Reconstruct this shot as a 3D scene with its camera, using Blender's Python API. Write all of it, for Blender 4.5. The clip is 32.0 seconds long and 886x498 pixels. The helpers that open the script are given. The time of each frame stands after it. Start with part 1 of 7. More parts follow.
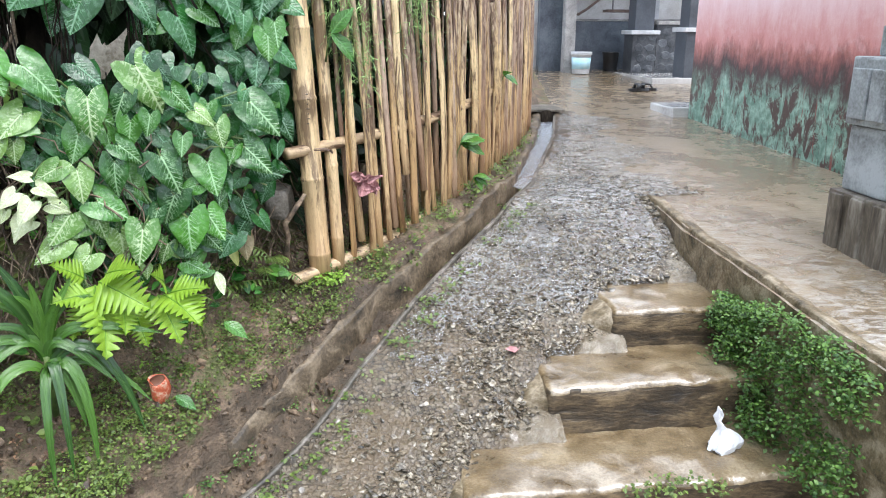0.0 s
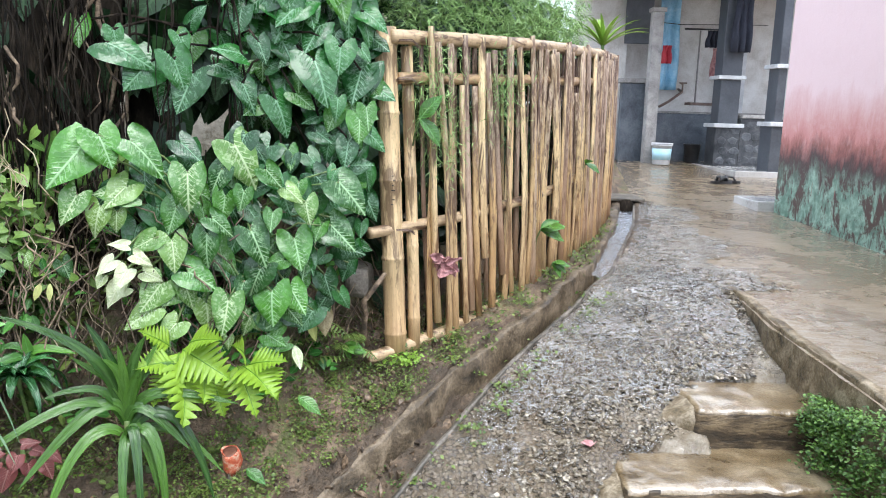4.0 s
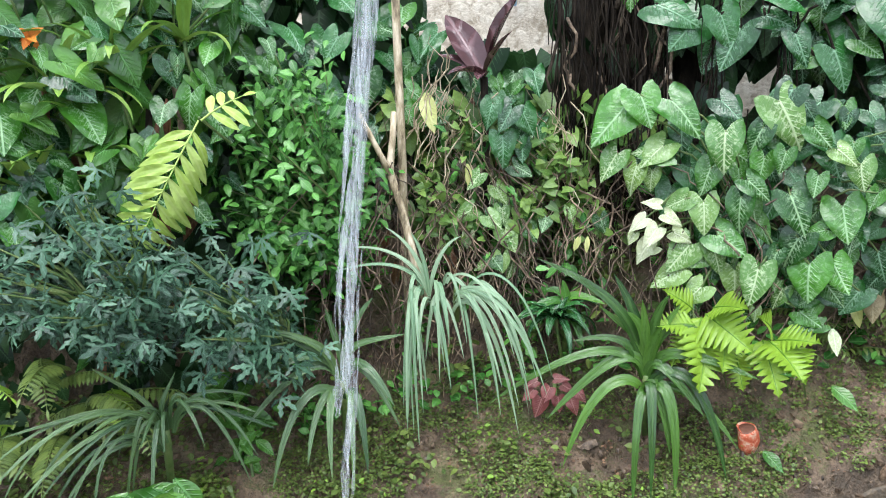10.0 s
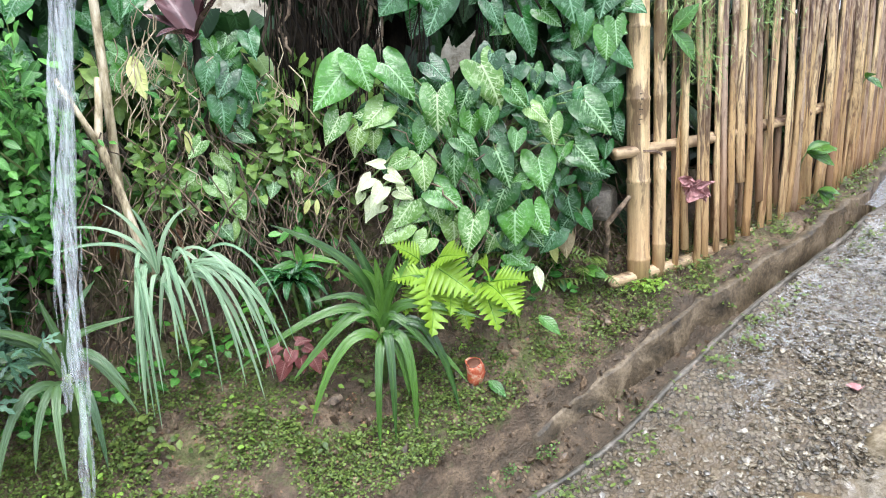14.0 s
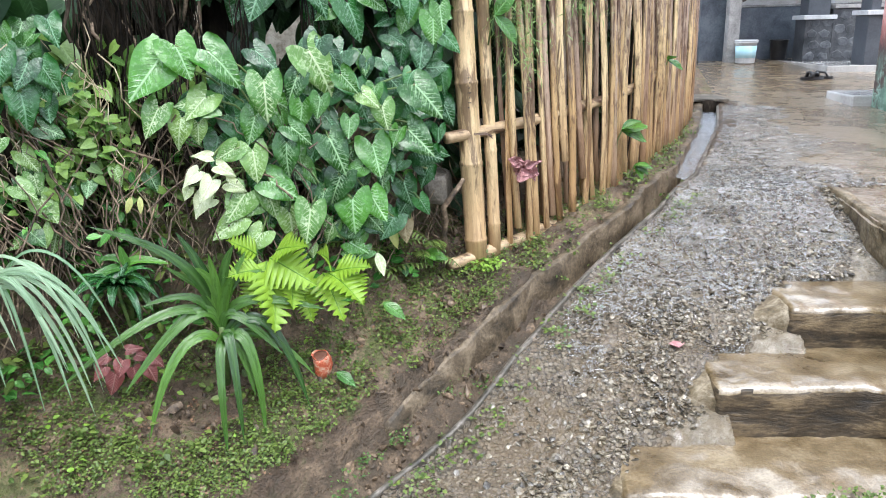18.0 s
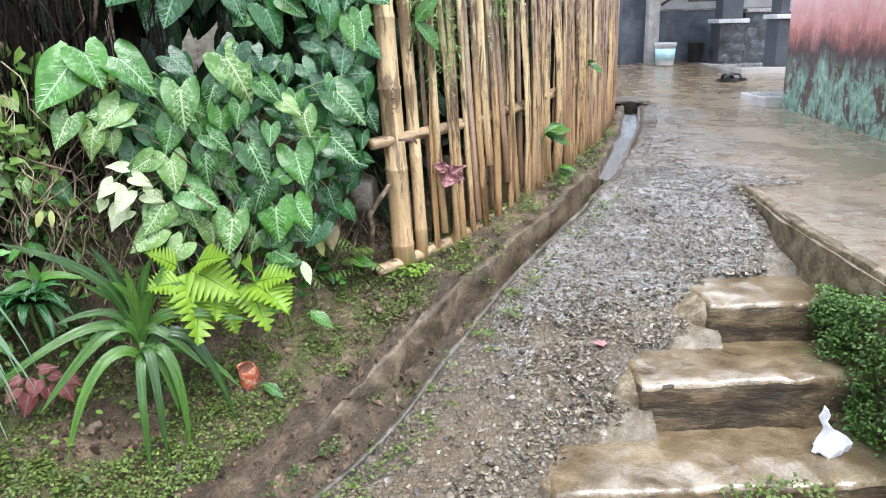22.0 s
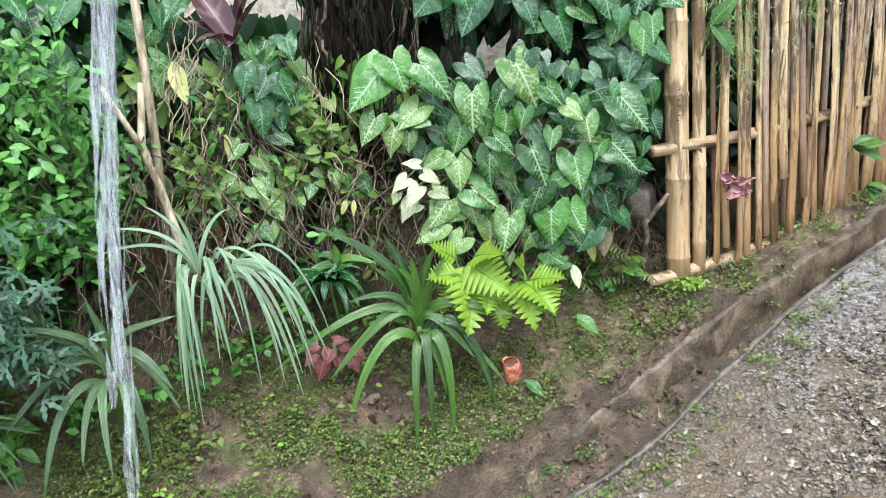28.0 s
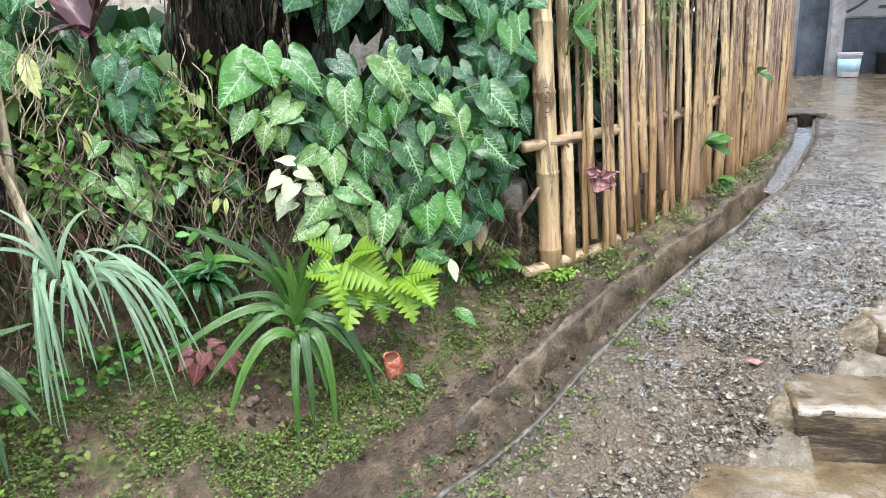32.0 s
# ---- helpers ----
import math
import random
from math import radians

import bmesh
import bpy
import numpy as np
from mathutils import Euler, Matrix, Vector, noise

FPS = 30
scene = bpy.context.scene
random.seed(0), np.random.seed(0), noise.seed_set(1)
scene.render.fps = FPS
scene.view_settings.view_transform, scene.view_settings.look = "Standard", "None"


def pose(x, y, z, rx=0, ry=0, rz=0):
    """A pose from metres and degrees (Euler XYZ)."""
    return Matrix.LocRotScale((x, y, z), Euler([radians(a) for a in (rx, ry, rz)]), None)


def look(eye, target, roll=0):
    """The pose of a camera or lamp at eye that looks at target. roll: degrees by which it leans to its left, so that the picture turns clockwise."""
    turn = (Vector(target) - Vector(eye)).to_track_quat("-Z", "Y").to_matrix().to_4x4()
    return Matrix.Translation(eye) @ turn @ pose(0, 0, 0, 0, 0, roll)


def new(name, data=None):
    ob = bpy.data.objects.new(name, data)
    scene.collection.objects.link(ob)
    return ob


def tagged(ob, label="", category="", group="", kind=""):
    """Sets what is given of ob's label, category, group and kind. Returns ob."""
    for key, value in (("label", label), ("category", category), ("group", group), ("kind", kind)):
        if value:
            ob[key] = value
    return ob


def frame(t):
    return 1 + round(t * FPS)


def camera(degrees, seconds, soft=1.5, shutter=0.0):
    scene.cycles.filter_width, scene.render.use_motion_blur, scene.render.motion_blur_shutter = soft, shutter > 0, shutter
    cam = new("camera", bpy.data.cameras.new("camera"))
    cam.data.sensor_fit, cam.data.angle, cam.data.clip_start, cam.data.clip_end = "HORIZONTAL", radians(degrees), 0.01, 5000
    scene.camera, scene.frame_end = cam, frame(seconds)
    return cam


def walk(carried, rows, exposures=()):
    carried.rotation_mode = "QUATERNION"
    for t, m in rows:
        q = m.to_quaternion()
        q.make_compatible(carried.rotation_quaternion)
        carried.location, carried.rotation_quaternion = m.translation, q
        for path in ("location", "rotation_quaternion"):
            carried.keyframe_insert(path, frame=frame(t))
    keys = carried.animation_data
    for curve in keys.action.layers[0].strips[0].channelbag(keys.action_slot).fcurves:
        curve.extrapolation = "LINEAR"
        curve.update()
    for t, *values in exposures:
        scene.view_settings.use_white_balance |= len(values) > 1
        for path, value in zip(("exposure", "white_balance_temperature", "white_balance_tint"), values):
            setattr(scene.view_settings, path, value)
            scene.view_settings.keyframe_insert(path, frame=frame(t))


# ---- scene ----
# camera and its walk
cam = camera(60.2, 32.0, soft=1.0)
PATH = [
    (0.0, pose(0.039, -0.034, 1.550, 73.74, -0.23, -7.66)),
    (0.5, pose(0.037, -0.033, 1.550, 74.33, -0.29, -6.36)),
    (1.0, pose(0.027, -0.032, 1.543, 74.04, -0.39, -2.76)),
    (1.5, pose(-0.011, -0.039, 1.529, 73.38, -0.64, 2.93)),
    (2.0, pose(-0.014, -0.035, 1.537, 74.96, -1.34, 3.25)),
    (2.5, pose(-0.005, -0.029, 1.547, 78.00, -2.00, 2.24)),
    (3.0, pose(-0.006, -0.028, 1.547, 78.96, -2.10, 1.87)),
    (3.5, pose(0.001, -0.026, 1.551, 79.92, -2.19, -0.19)),
    (5.5, pose(0.019, 0.002, 1.499, 79.41, -0.45, -3.93)),
    (6.0, pose(-0.018, 0.007, 1.475, 79.77, 0.24, 2.61)),
    (6.5, pose(-0.034, 0.006, 1.482, 79.53, 0.33, 8.71)),
    (7.0, pose(-0.024, -0.013, 1.491, 78.93, 0.08, 13.07)),
    (7.5, pose(-0.010, -0.012, 1.492, 78.52, 0.24, 17.36)),
    (8.0, pose(-0.013, 0.005, 1.484, 78.16, 0.50, 21.97)),
    (8.5, pose(-0.009, 0.023, 1.477, 78.13, 0.57, 27.48)),
    (9.0, pose(-0.001, 0.039, 1.478, 78.02, 0.76, 31.58)),
    (9.5, pose(0.008, 0.050, 1.474, 78.16, 1.22, 34.83)),
    (10.0, pose(0.016, 0.055, 1.477, 78.20, 1.47, 37.06)),
    (10.5, pose(0.020, 0.060, 1.481, 77.62, 1.99, 39.20)),
    (11.0, pose(0.019, 0.064, 1.487, 75.93, 2.26, 39.18)),
    (11.5, pose(0.018, 0.063, 1.496, 74.28, 2.65, 38.22)),
    (12.0, pose(0.015, 0.060, 1.503, 72.84, 2.94, 36.78)),
    (12.5, pose(0.004, 0.046, 1.506, 72.86, 2.76, 34.16)),
    (13.0, pose(-0.007, 0.009, 1.508, 73.18, 1.85, 27.03)),
    (13.5, pose(-0.010, -0.004, 1.500, 74.02, 1.17, 20.43)),
    (14.0, pose(-0.017, -0.009, 1.503, 74.66, 1.10, 15.53)),
    (14.5, pose(-0.024, -0.011, 1.499, 75.25, 0.88, 11.75)),
    (15.0, pose(-0.014, -0.011, 1.501, 75.33, 0.96, 9.96)),
    (15.5, pose(-0.001, -0.008, 1.498, 75.08, 1.12, 7.79)),
    (17.5, pose(-0.035, 0.009, 1.480, 73.57, 1.64, 4.29)),
    (18.0, pose(-0.028, 0.009, 1.484, 73.71, 1.32, 2.93)),
    (18.5, pose(-0.017, 0.016, 1.487, 74.04, 1.14, 1.06)),
    (19.0, pose(-0.012, 0.015, 1.491, 74.50, 1.06, -0.29)),
    (19.5, pose(-0.003, 0.016, 1.491, 74.51, 1.13, -1.42)),
    (20.0, pose(0.001, 0.015, 1.495, 74.52, 1.24, -1.55)),
    (20.5, pose(0.001, 0.017, 1.497, 74.39, 1.25, -1.73)),
    (21.0, pose(0.002, 0.015, 1.492, 74.22, 1.28, -1.83)),
    (21.5, pose(0.000, 0.017, 1.494, 73.82, 1.18, -1.99)),
    (22.0, pose(0.004, 0.012, 1.501, 73.71, 1.26, -2.18)),
    (22.5, pose(0.006, 0.013, 1.506, 74.02, 1.14, -2.37)),
    (23.0, pose(0.010, 0.014, 1.511, 74.56, 1.07, -2.56)),
    (23.5, pose(0.012, 0.011, 1.516, 74.62, 1.07, -3.23)),
    (24.0, pose(0.012, 0.014, 1.516, 74.70, 1.31, -3.31)),
    (24.5, pose(0.006, 0.019, 1.523, 74.96, 1.36, -3.28)),
    (26.5, pose(0.016, -0.019, 1.496, 77.43, 1.94, 2.69)),
    (27.0, pose(0.013, -0.021, 1.494, 76.95, 2.08, 7.69)),
    (27.5, pose(0.005, -0.016, 1.489, 75.62, 2.40, 13.58)),
    (28.0, pose(0.005, -0.012, 1.490, 74.97, 2.31, 18.42)),
    (28.5, pose(0.003, -0.011, 1.488, 74.44, 1.98, 21.20)),
    (29.0, pose(0.003, -0.009, 1.488, 74.38, 1.75, 21.84)),
    (29.5, pose(-0.004, -0.007, 1.489, 74.47, 1.42, 20.43)),
    (30.0, pose(-0.004, -0.015, 1.486, 74.70, 1.15, 18.29)),
    (30.5, pose(-0.001, -0.017, 1.485, 74.64, 1.28, 16.69)),
    (31.0, pose(0.008, -0.021, 1.477, 74.59, 1.09, 13.82)),
    (31.5, pose(0.024, -0.024, 1.468, 74.69, 1.19, 11.30)),
    (32.0, pose(0.031, -0.025, 1.463, 74.93, 1.55, 9.59)),
]
walk(cam, PATH, [(0.0, 1.08, 5950, 10), (5.8, 1.08, 5950, 10), (7.0, 0.90, 5950, 10), (8.2, 1.06, 5950, 10), (11.0, 1.02, 5950, 10), (12.0, 1.06, 5950, 10), (14.0, 1.20, 5950, 10), (15.2, 1.10, 5950, 10), (32.0, 1.08, 5950, 10)])

# overcast daylight
world = bpy.data.worlds.new("overcast")
scene.world = world
world.use_nodes = True
wn = world.node_tree.nodes
sky = wn.new("ShaderNodeTexSky")
sky.sky_type, sky.sun_disc = "NISHITA", False
sky.sun_elevation, sky.sun_rotation = radians(66), radians(152)
sky.air_density, sky.dust_density, sky.ozone_density = 1.0, 6.0, 0.6
veil = wn.new("ShaderNodeMix")
veil.data_type = "RGBA"
veil.inputs[0].default_value = 0.72
veil.inputs[7].default_value = (8.8, 9.4, 10.3, 1)
world.node_tree.links.new(sky.outputs[0], veil.inputs[6])
world.node_tree.links.new(veil.outputs[2], wn["Background"].inputs[0])
wn["Background"].inputs[1].default_value = 0.14
sun = new("sun", bpy.data.lights.new("sun", "SUN"))
sun.data.energy, sun.data.angle, sun.data.color = 1.5, radians(40), (1, 0.97, 0.92)
sun.matrix_world = look((1.2, -2.4, 6.0), (0, 0, 0))


# ---- materials ----
def nodes_of(name):
    m = bpy.data.materials.new(name)
    m.use_nodes = True
    nt = m.node_tree
    return m, nt, nt.nodes["Principled BSDF"], nt.nodes["Material Output"]


def mathn(nt, op, a, b=None, c=None, clamp=False):
    n = nt.nodes.new("ShaderNodeMath")
    n.operation, n.use_clamp = op, clamp
    for i, v in enumerate((a, b, c)):
        if v is None:
            continue
        if isinstance(v, (int, float)):
            n.inputs[i].default_value = v
        else:
            nt.links.new(v, n.inputs[i])
    return n.outputs[0]


def mixc(nt, fac, a, b, mode="MIX"):
    n = nt.nodes.new("ShaderNodeMix")
    n.data_type, n.blend_type = "RGBA", mode
    for i, v in ((0, fac), (6, a), (7, b)):
        if isinstance(v, (int, float)):
            n.inputs[i].default_value = v
        elif isinstance(v, tuple):
            n.inputs[i].default_value = (*v[:3], 1)
        else:
            nt.links.new(v, n.inputs[i])
    return n.outputs[2]


def noise_tex(nt, scale, detail=5, rough=0.6, vec=None, dist=0.0):
    n = nt.nodes.new("ShaderNodeTexNoise")
    n.inputs["Scale"].default_value, n.inputs["Detail"].default_value = scale, detail
    n.inputs["Roughness"].default_value, n.inputs["Distortion"].default_value = rough, dist
    if vec is not None:
        nt.links.new(vec, n.inputs["Vector"])
    return n.outputs[0]


def ramp(nt, fac, stops):
    n = nt.nodes.new("ShaderNodeValToRGB")
    e = n.color_ramp.elements
    while len(e) < len(stops):
        e.new(0.5)
    for k, (p, c) in enumerate(stops):
        e[k].position, e[k].color = p, (*c, 1)
    nt.links.new(fac, n.inputs[0])
    return n.outputs[0]


def band(nt, v, lo, hi):
    n = nt.nodes.new("ShaderNodeMapRange")
    n.inputs[1].default_value, n.inputs[2].default_value = lo, hi
    nt.links.new(v, n.inputs[0])
    return n.outputs[0]


def bump(nt, bsdf, height, strength=0.4, distance=0.01):
    n = nt.nodes.new("ShaderNodeBump")
    n.inputs["Strength"].default_value, n.inputs["Distance"].default_value = strength, distance
    nt.links.new(height, n.inputs["Height"])
    nt.links.new(n.outputs[0], bsdf.inputs["Normal"])


def film(nt, bsdf, weight, ripple, strength=0.3, distance=0.01, rough=0.04, ior=1.8):
    """A film of rain water on a surface: a clear coat with its own ripples."""
    if isinstance(weight, (int, float)):
        bsdf.inputs["Coat Weight"].default_value = weight
    else:
        nt.links.new(weight, bsdf.inputs["Coat Weight"])
    bsdf.inputs["Coat Roughness"].default_value = rough
    bsdf.inputs["Coat IOR"].default_value = ior
    n = nt.nodes.new("ShaderNodeBump")
    n.inputs["Strength"].default_value, n.inputs["Distance"].default_value = strength, distance
    nt.links.new(ripple, n.inputs["Height"])
    nt.links.new(n.outputs[0], bsdf.inputs["Coat Normal"])


def coords(nt, kind="Object"):
    return nt.nodes.new("ShaderNodeTexCoord").outputs[kind]


def stretch(nt, vec, s):
    n = nt.nodes.new("ShaderNodeMapping")
    n.inputs["Scale"].default_value = s
    nt.links.new(vec, n.inputs["Vector"])
    return n.outputs[0]


def rand_of(nt, island):
    if island:
        return nt.nodes.new("ShaderNodeNewGeometry").outputs["Random Per Island"]
    return nt.nodes.new("ShaderNodeObjectInfo").outputs["Random"]


def surf(name, cols, scale=6, rough=(0.4, 0.7), grain=60, relief=0.3, dist=0.01, metal=0.0, sheen=None, vec_scale=(1, 1, 1), vary=0.0, island=False, spec=0.5, wet=0.0):
    """A surface with stains at one scale and grain at another."""
    m, nt, b, out = nodes_of(name)
    v = stretch(nt, coords(nt), vec_scale)
    big, fine = noise_tex(nt, scale, 6, 0.62, v, 0.4), noise_tex(nt, grain, 4, 0.6, v)
    mix = mathn(nt, "ADD", mathn(nt, "MULTIPLY", big, 0.72), mathn(nt, "MULTIPLY", fine, 0.28))
    n = len(cols)
    col = ramp(nt, mix, [(0.37 + 0.25 * k / max(1, n - 1), c) for k, c in enumerate(cols)])
    if vary:
        h = nt.nodes.new("ShaderNodeHueSaturation")
        nt.links.new(mathn(nt, "MULTIPLY_ADD", rand_of(nt, island), 2 * vary, 1 - vary), h.inputs["Value"])
        nt.links.new(col, h.inputs["Color"])
        col = h.outputs[0]
    nt.links.new(col, b.inputs["Base Color"])
    nt.links.new(mathn(nt, "MULTIPLY_ADD", big, rough[1] - rough[0], rough[0]), b.inputs["Roughness"])
    b.inputs["Metallic"].default_value = metal
    b.inputs["Specular IOR Level"].default_value = spec
    bump(nt, b, mix, relief, dist)
    if wet:
        film(nt, b, mathn(nt, "MULTIPLY", band(nt, big, 0.35, 0.55), wet), noise_tex(nt, 18, 4, 0.6, v, 0.6), 0.4, 0.01)
    return m


def leafm(name, dark, light, vein=(0.5, 0.6, 0.4), veins=0.6, rough=0.3, island=False, freq=8.0, blotch=0.0, edge=0.0, glow=0.16):
    """A wet leaf: rib and side veins run by the leaf's own coordinates (UV: across, along)."""
    dark, light = (dark[0] * 1.25, dark[1], dark[2]), (light[0] * 1.2, light[1], light[2])
    m, nt, b, out = nodes_of(name)
    sep = nt.nodes.new("ShaderNodeSeparateXYZ")
    uv = coords(nt, "UV")
    nt.links.new(uv, sep.inputs[0])
    x = mathn(nt, "ABSOLUTE", mathn(nt, "SUBTRACT", sep.outputs[0], 0.5))
    y = sep.outputs[1]
    r = rand_of(nt, island)
    shift = nt.nodes.new("ShaderNodeVectorMath")
    shift.operation = "ADD"
    nt.links.new(uv, shift.inputs[0])
    cmb = nt.nodes.new("ShaderNodeCombineXYZ")
    nt.links.new(mathn(nt, "MULTIPLY", r, 37.0), cmb.inputs[2])
    nt.links.new(cmb.outputs[0], shift.inputs[1])
    nz = noise_tex(nt, 5, 4, 0.6, shift.outputs[0])
    ph = mathn(nt, "ADD", mathn(nt, "SUBTRACT", mathn(nt, "MULTIPLY", y, freq), mathn(nt, "MULTIPLY", x, freq * 0.9)), mathn(nt, "MULTIPLY", nz, 0.7))
    wv = mathn(nt, "ABSOLUTE", mathn(nt, "SUBTRACT", mathn(nt, "FRACT", ph), 0.5))
    side = band(nt, mathn(nt, "ADD", mathn(nt, "MULTIPLY_ADD", x, 0.75, wv), mathn(nt, "MULTIPLY", mathn(nt, "SUBTRACT", nz, 0.5), 0.4)), 0.24, 0.07)
    rib = band(nt, x, 0.034, 0.012)
    fade = band(nt, x, 0.48, 0.10)
    vv = mathn(nt, "MAXIMUM", mathn(nt, "MULTIPLY", mathn(nt, "MULTIPLY", side, fade), 0.8), rib)
    base = mixc(nt, r, dark, light)
    base = mixc(nt, mathn(nt, "MULTIPLY", band(nt, nz, 0.35, 0.75), 0.45), base, tuple(c * 0.55 for c in dark))
    if blotch:
        pale = mathn(nt, "MULTIPLY", band(nt, noise_tex(nt, 9, 5, 0.7, shift.outputs[0], 0.6), 0.5, 0.62), mathn(nt, "MULTIPLY", fade, blotch))
        base = mixc(nt, pale, base, vein)
    col = mixc(nt, mathn(nt, "MULTIPLY", vv, veins), base, vein)
    nt.links.new(col, b.inputs["Base Color"])
    b.inputs["Roughness"].default_value = rough
    b.inputs["Specular IOR Level"].default_value = 0.42 if island else 0.62
    bump(nt, b, mathn(nt, "ADD", vv, nz), 0.2 if island else 0.5, 0.008)
    tr = nt.nodes.new("ShaderNodeBsdfTranslucent")
    nt.links.new(col, tr.inputs[0])
    mx = nt.nodes.new("ShaderNodeMixShader")
    mx.inputs[0].default_value = glow
    nt.links.new(b.outputs[0], mx.inputs[1])
    nt.links.new(tr.outputs[0], mx.inputs[2])
    nt.links.new(mx.outputs[0], out.inputs[0])
    return m


def ground_material():
    """Mud, gravel bed and wet concrete; the zones come from the attribute 'zone'."""
    m, nt, b, out = nodes_of("wet_ground")
    v = coords(nt)
    at = nt.nodes.new("ShaderNodeAttribute")
    at.attribute_name = "zone"
    sp = nt.nodes.new("ShaderNodeSeparateColor")
    nt.links.new(at.outputs["Color"], sp.inputs[0])
    big, mid, fine = noise_tex(nt, 2.2, 6, 0.6, v, 0.5), noise_tex(nt, 14, 6, 0.65, v, 0.3), noise_tex(nt, 85, 4, 0.6, v)
    mud = ramp(nt, mathn(nt, "MULTIPLY_ADD", mid, 0.6, mathn(nt, "MULTIPLY", big, 0.4)), [(0.34, (0.034, 0.023, 0.014)), (0.5, (0.105, 0.071, 0.044)), (0.62, (0.24, 0.17, 0.108))])
    moss = band(nt, mathn(nt, "MULTIPLY_ADD", noise_tex(nt, 5, 5, 0.7, v, 0.6), 0.7, mathn(nt, "MULTIPLY", fine, 0.3)), 0.5, 0.6)
    mud = mixc(nt, mathn(nt, "MULTIPLY", mathn(nt, "MULTIPLY", moss, sp.outputs[2]), 0.7), mud, (0.10, 0.13, 0.030))
    gut = mathn(nt, "SUBTRACT", 1.0, mathn(nt, "MAXIMUM", mathn(nt, "MAXIMUM", sp.outputs[0], sp.outputs[1]), sp.outputs[2]), clamp=True)
    mud = mixc(nt, mathn(nt, "MULTIPLY", gut, mathn(nt, "MULTIPLY_ADD", band(nt, mid, 0.4, 0.6), -0.35, 0.7)), mud, (0.055, 0.042, 0.025))
    mud = mixc(nt, mathn(nt, "MULTIPLY", band(nt, fine, 0.52, 0.6), 0.4), mud, (0.03, 0.021, 0.014))
    bed = ramp(nt, mathn(nt, "MULTIPLY_ADD", fine, 0.5, mathn(nt, "MULTIPLY", mid, 0.5)), [(0.32, (0.048, 0.035, 0.021)), (0.5, (0.145, 0.108, 0.066)), (0.66, (0.29, 0.232, 0.155))])
    vo = nt.nodes.new("ShaderNodeTexVoronoi")
    vo.inputs["Scale"].default_value = 58
    nt.links.new(mixc(nt, 0.04, v, nt.nodes.new("ShaderNodeTexNoise").outputs[1]), vo.inputs["Vector"])
    cell = nt.nodes.new("ShaderNodeSeparateColor")
    nt.links.new(vo.outputs["Color"], cell.inputs[0])
    gap_ = band(nt, vo.outputs["Distance"], 0.42, 0.62)
    peb = mixc(nt, cell.outputs[0], (0.11, 0.085, 0.053), (0.29, 0.245, 0.178))
    peb = mixc(nt, gap_, peb, (0.045, 0.035, 0.025))
    bed = mixc(nt, mathn(nt, "MULTIPLY", band(nt, mathn(nt, "ADD", mid, mathn(nt, "MULTIPLY", cell.outputs[1], 0.25)), 0.5, 0.68), 0.75), bed, peb)
    con = ramp(nt, mathn(nt, "MULTIPLY_ADD", mid, 0.6, mathn(nt, "MULTIPLY", big, 0.4)), [(0.36, (0.07, 0.056, 0.034)), (0.5, (0.195, 0.158, 0.104)), (0.62, (0.35, 0.30, 0.222))])
    wob = mathn(nt, "MULTIPLY", mathn(nt, "SUBTRACT", mid, 0.5), 1.2)
    fg = band(nt, mathn(nt, "ADD", sp.outputs[1], wob), 0.35, 0.6)
    fc = band(nt, mathn(nt, "ADD", sp.outputs[0], wob), 0.35, 0.6)
    col = mixc(nt, fc, mixc(nt, fg, mud, bed), con)
    pos = nt.nodes.new("ShaderNodeSeparateXYZ")
    nt.links.new(v, pos.inputs[0])
    silt = mathn(nt, "MULTIPLY", mathn(nt, "MULTIPLY", band(nt, noise_tex(nt, 3.2, 5, 0.65, v, 0.5), 0.44, 0.58), band(nt, pos.outputs[1], 3.6, 2.6)), fg)
    col = mixc(nt, mathn(nt, "MULTIPLY", silt, 0.6), col, (0.17, 0.122, 0.07))
    race = mathn(nt, "MULTIPLY", band(nt, mathn(nt, "ADD", pos.outputs[1], mathn(nt, "MULTIPLY", mathn(nt, "SUBTRACT", big, 0.5), 1.5)), 3.0, 4.4), mathn(nt, "MAXIMUM", fg, fc))
    # reflected sky on the upper ramp, put into the ground colour as pale streaks
    glare = mathn(nt, "MULTIPLY", race, band(nt, noise_tex(nt, 26, 5, 0.72, stretch(nt, v, (1.0, 0.8, 1)), 1.2), 0.44, 0.60))
    col = mixc(nt, mathn(nt, "MULTIPLY", glare, 0.7), col, (0.50, 0.485, 0.45))
    nt.links.new(col, b.inputs["Base Color"])
    wet = band(nt, big, 0.4, 0.62)
    dry = mathn(nt, "MULTIPLY_ADD", mid, 0.35, 0.4)
    shine = mathn(nt, "MULTIPLY", mathn(nt, "MULTIPLY_ADD", wet, 0.4, 0.6), mathn(nt, "MAXIMUM", fg, fc))
    nt.links.new(mathn(nt, "MULTIPLY", dry, mathn(nt, "SUBTRACT", 1.0, mathn(nt, "MULTIPLY", shine, 0.8))), b.inputs["Roughness"])
    bump(nt, b, mathn(nt, "SUBTRACT", mathn(nt, "MULTIPLY_ADD", fine, 0.5, mid), mathn(nt, "MULTIPLY", mathn(nt, "MULTIPLY", gap_, mathn(nt, "SUBTRACT", fg, fc, clamp=True)), 0.5)), 0.8, 0.03)
    pool = mathn(nt, "MULTIPLY", mathn(nt, "MAXIMUM", fc, mathn(nt, "MULTIPLY", fg, 0.8)), band(nt, big, 0.28, 0.42))
    film(nt, b, pool, noise_tex(nt, 24, 5, 0.7, v, 1.0), 1.0, 0.03)
    return m


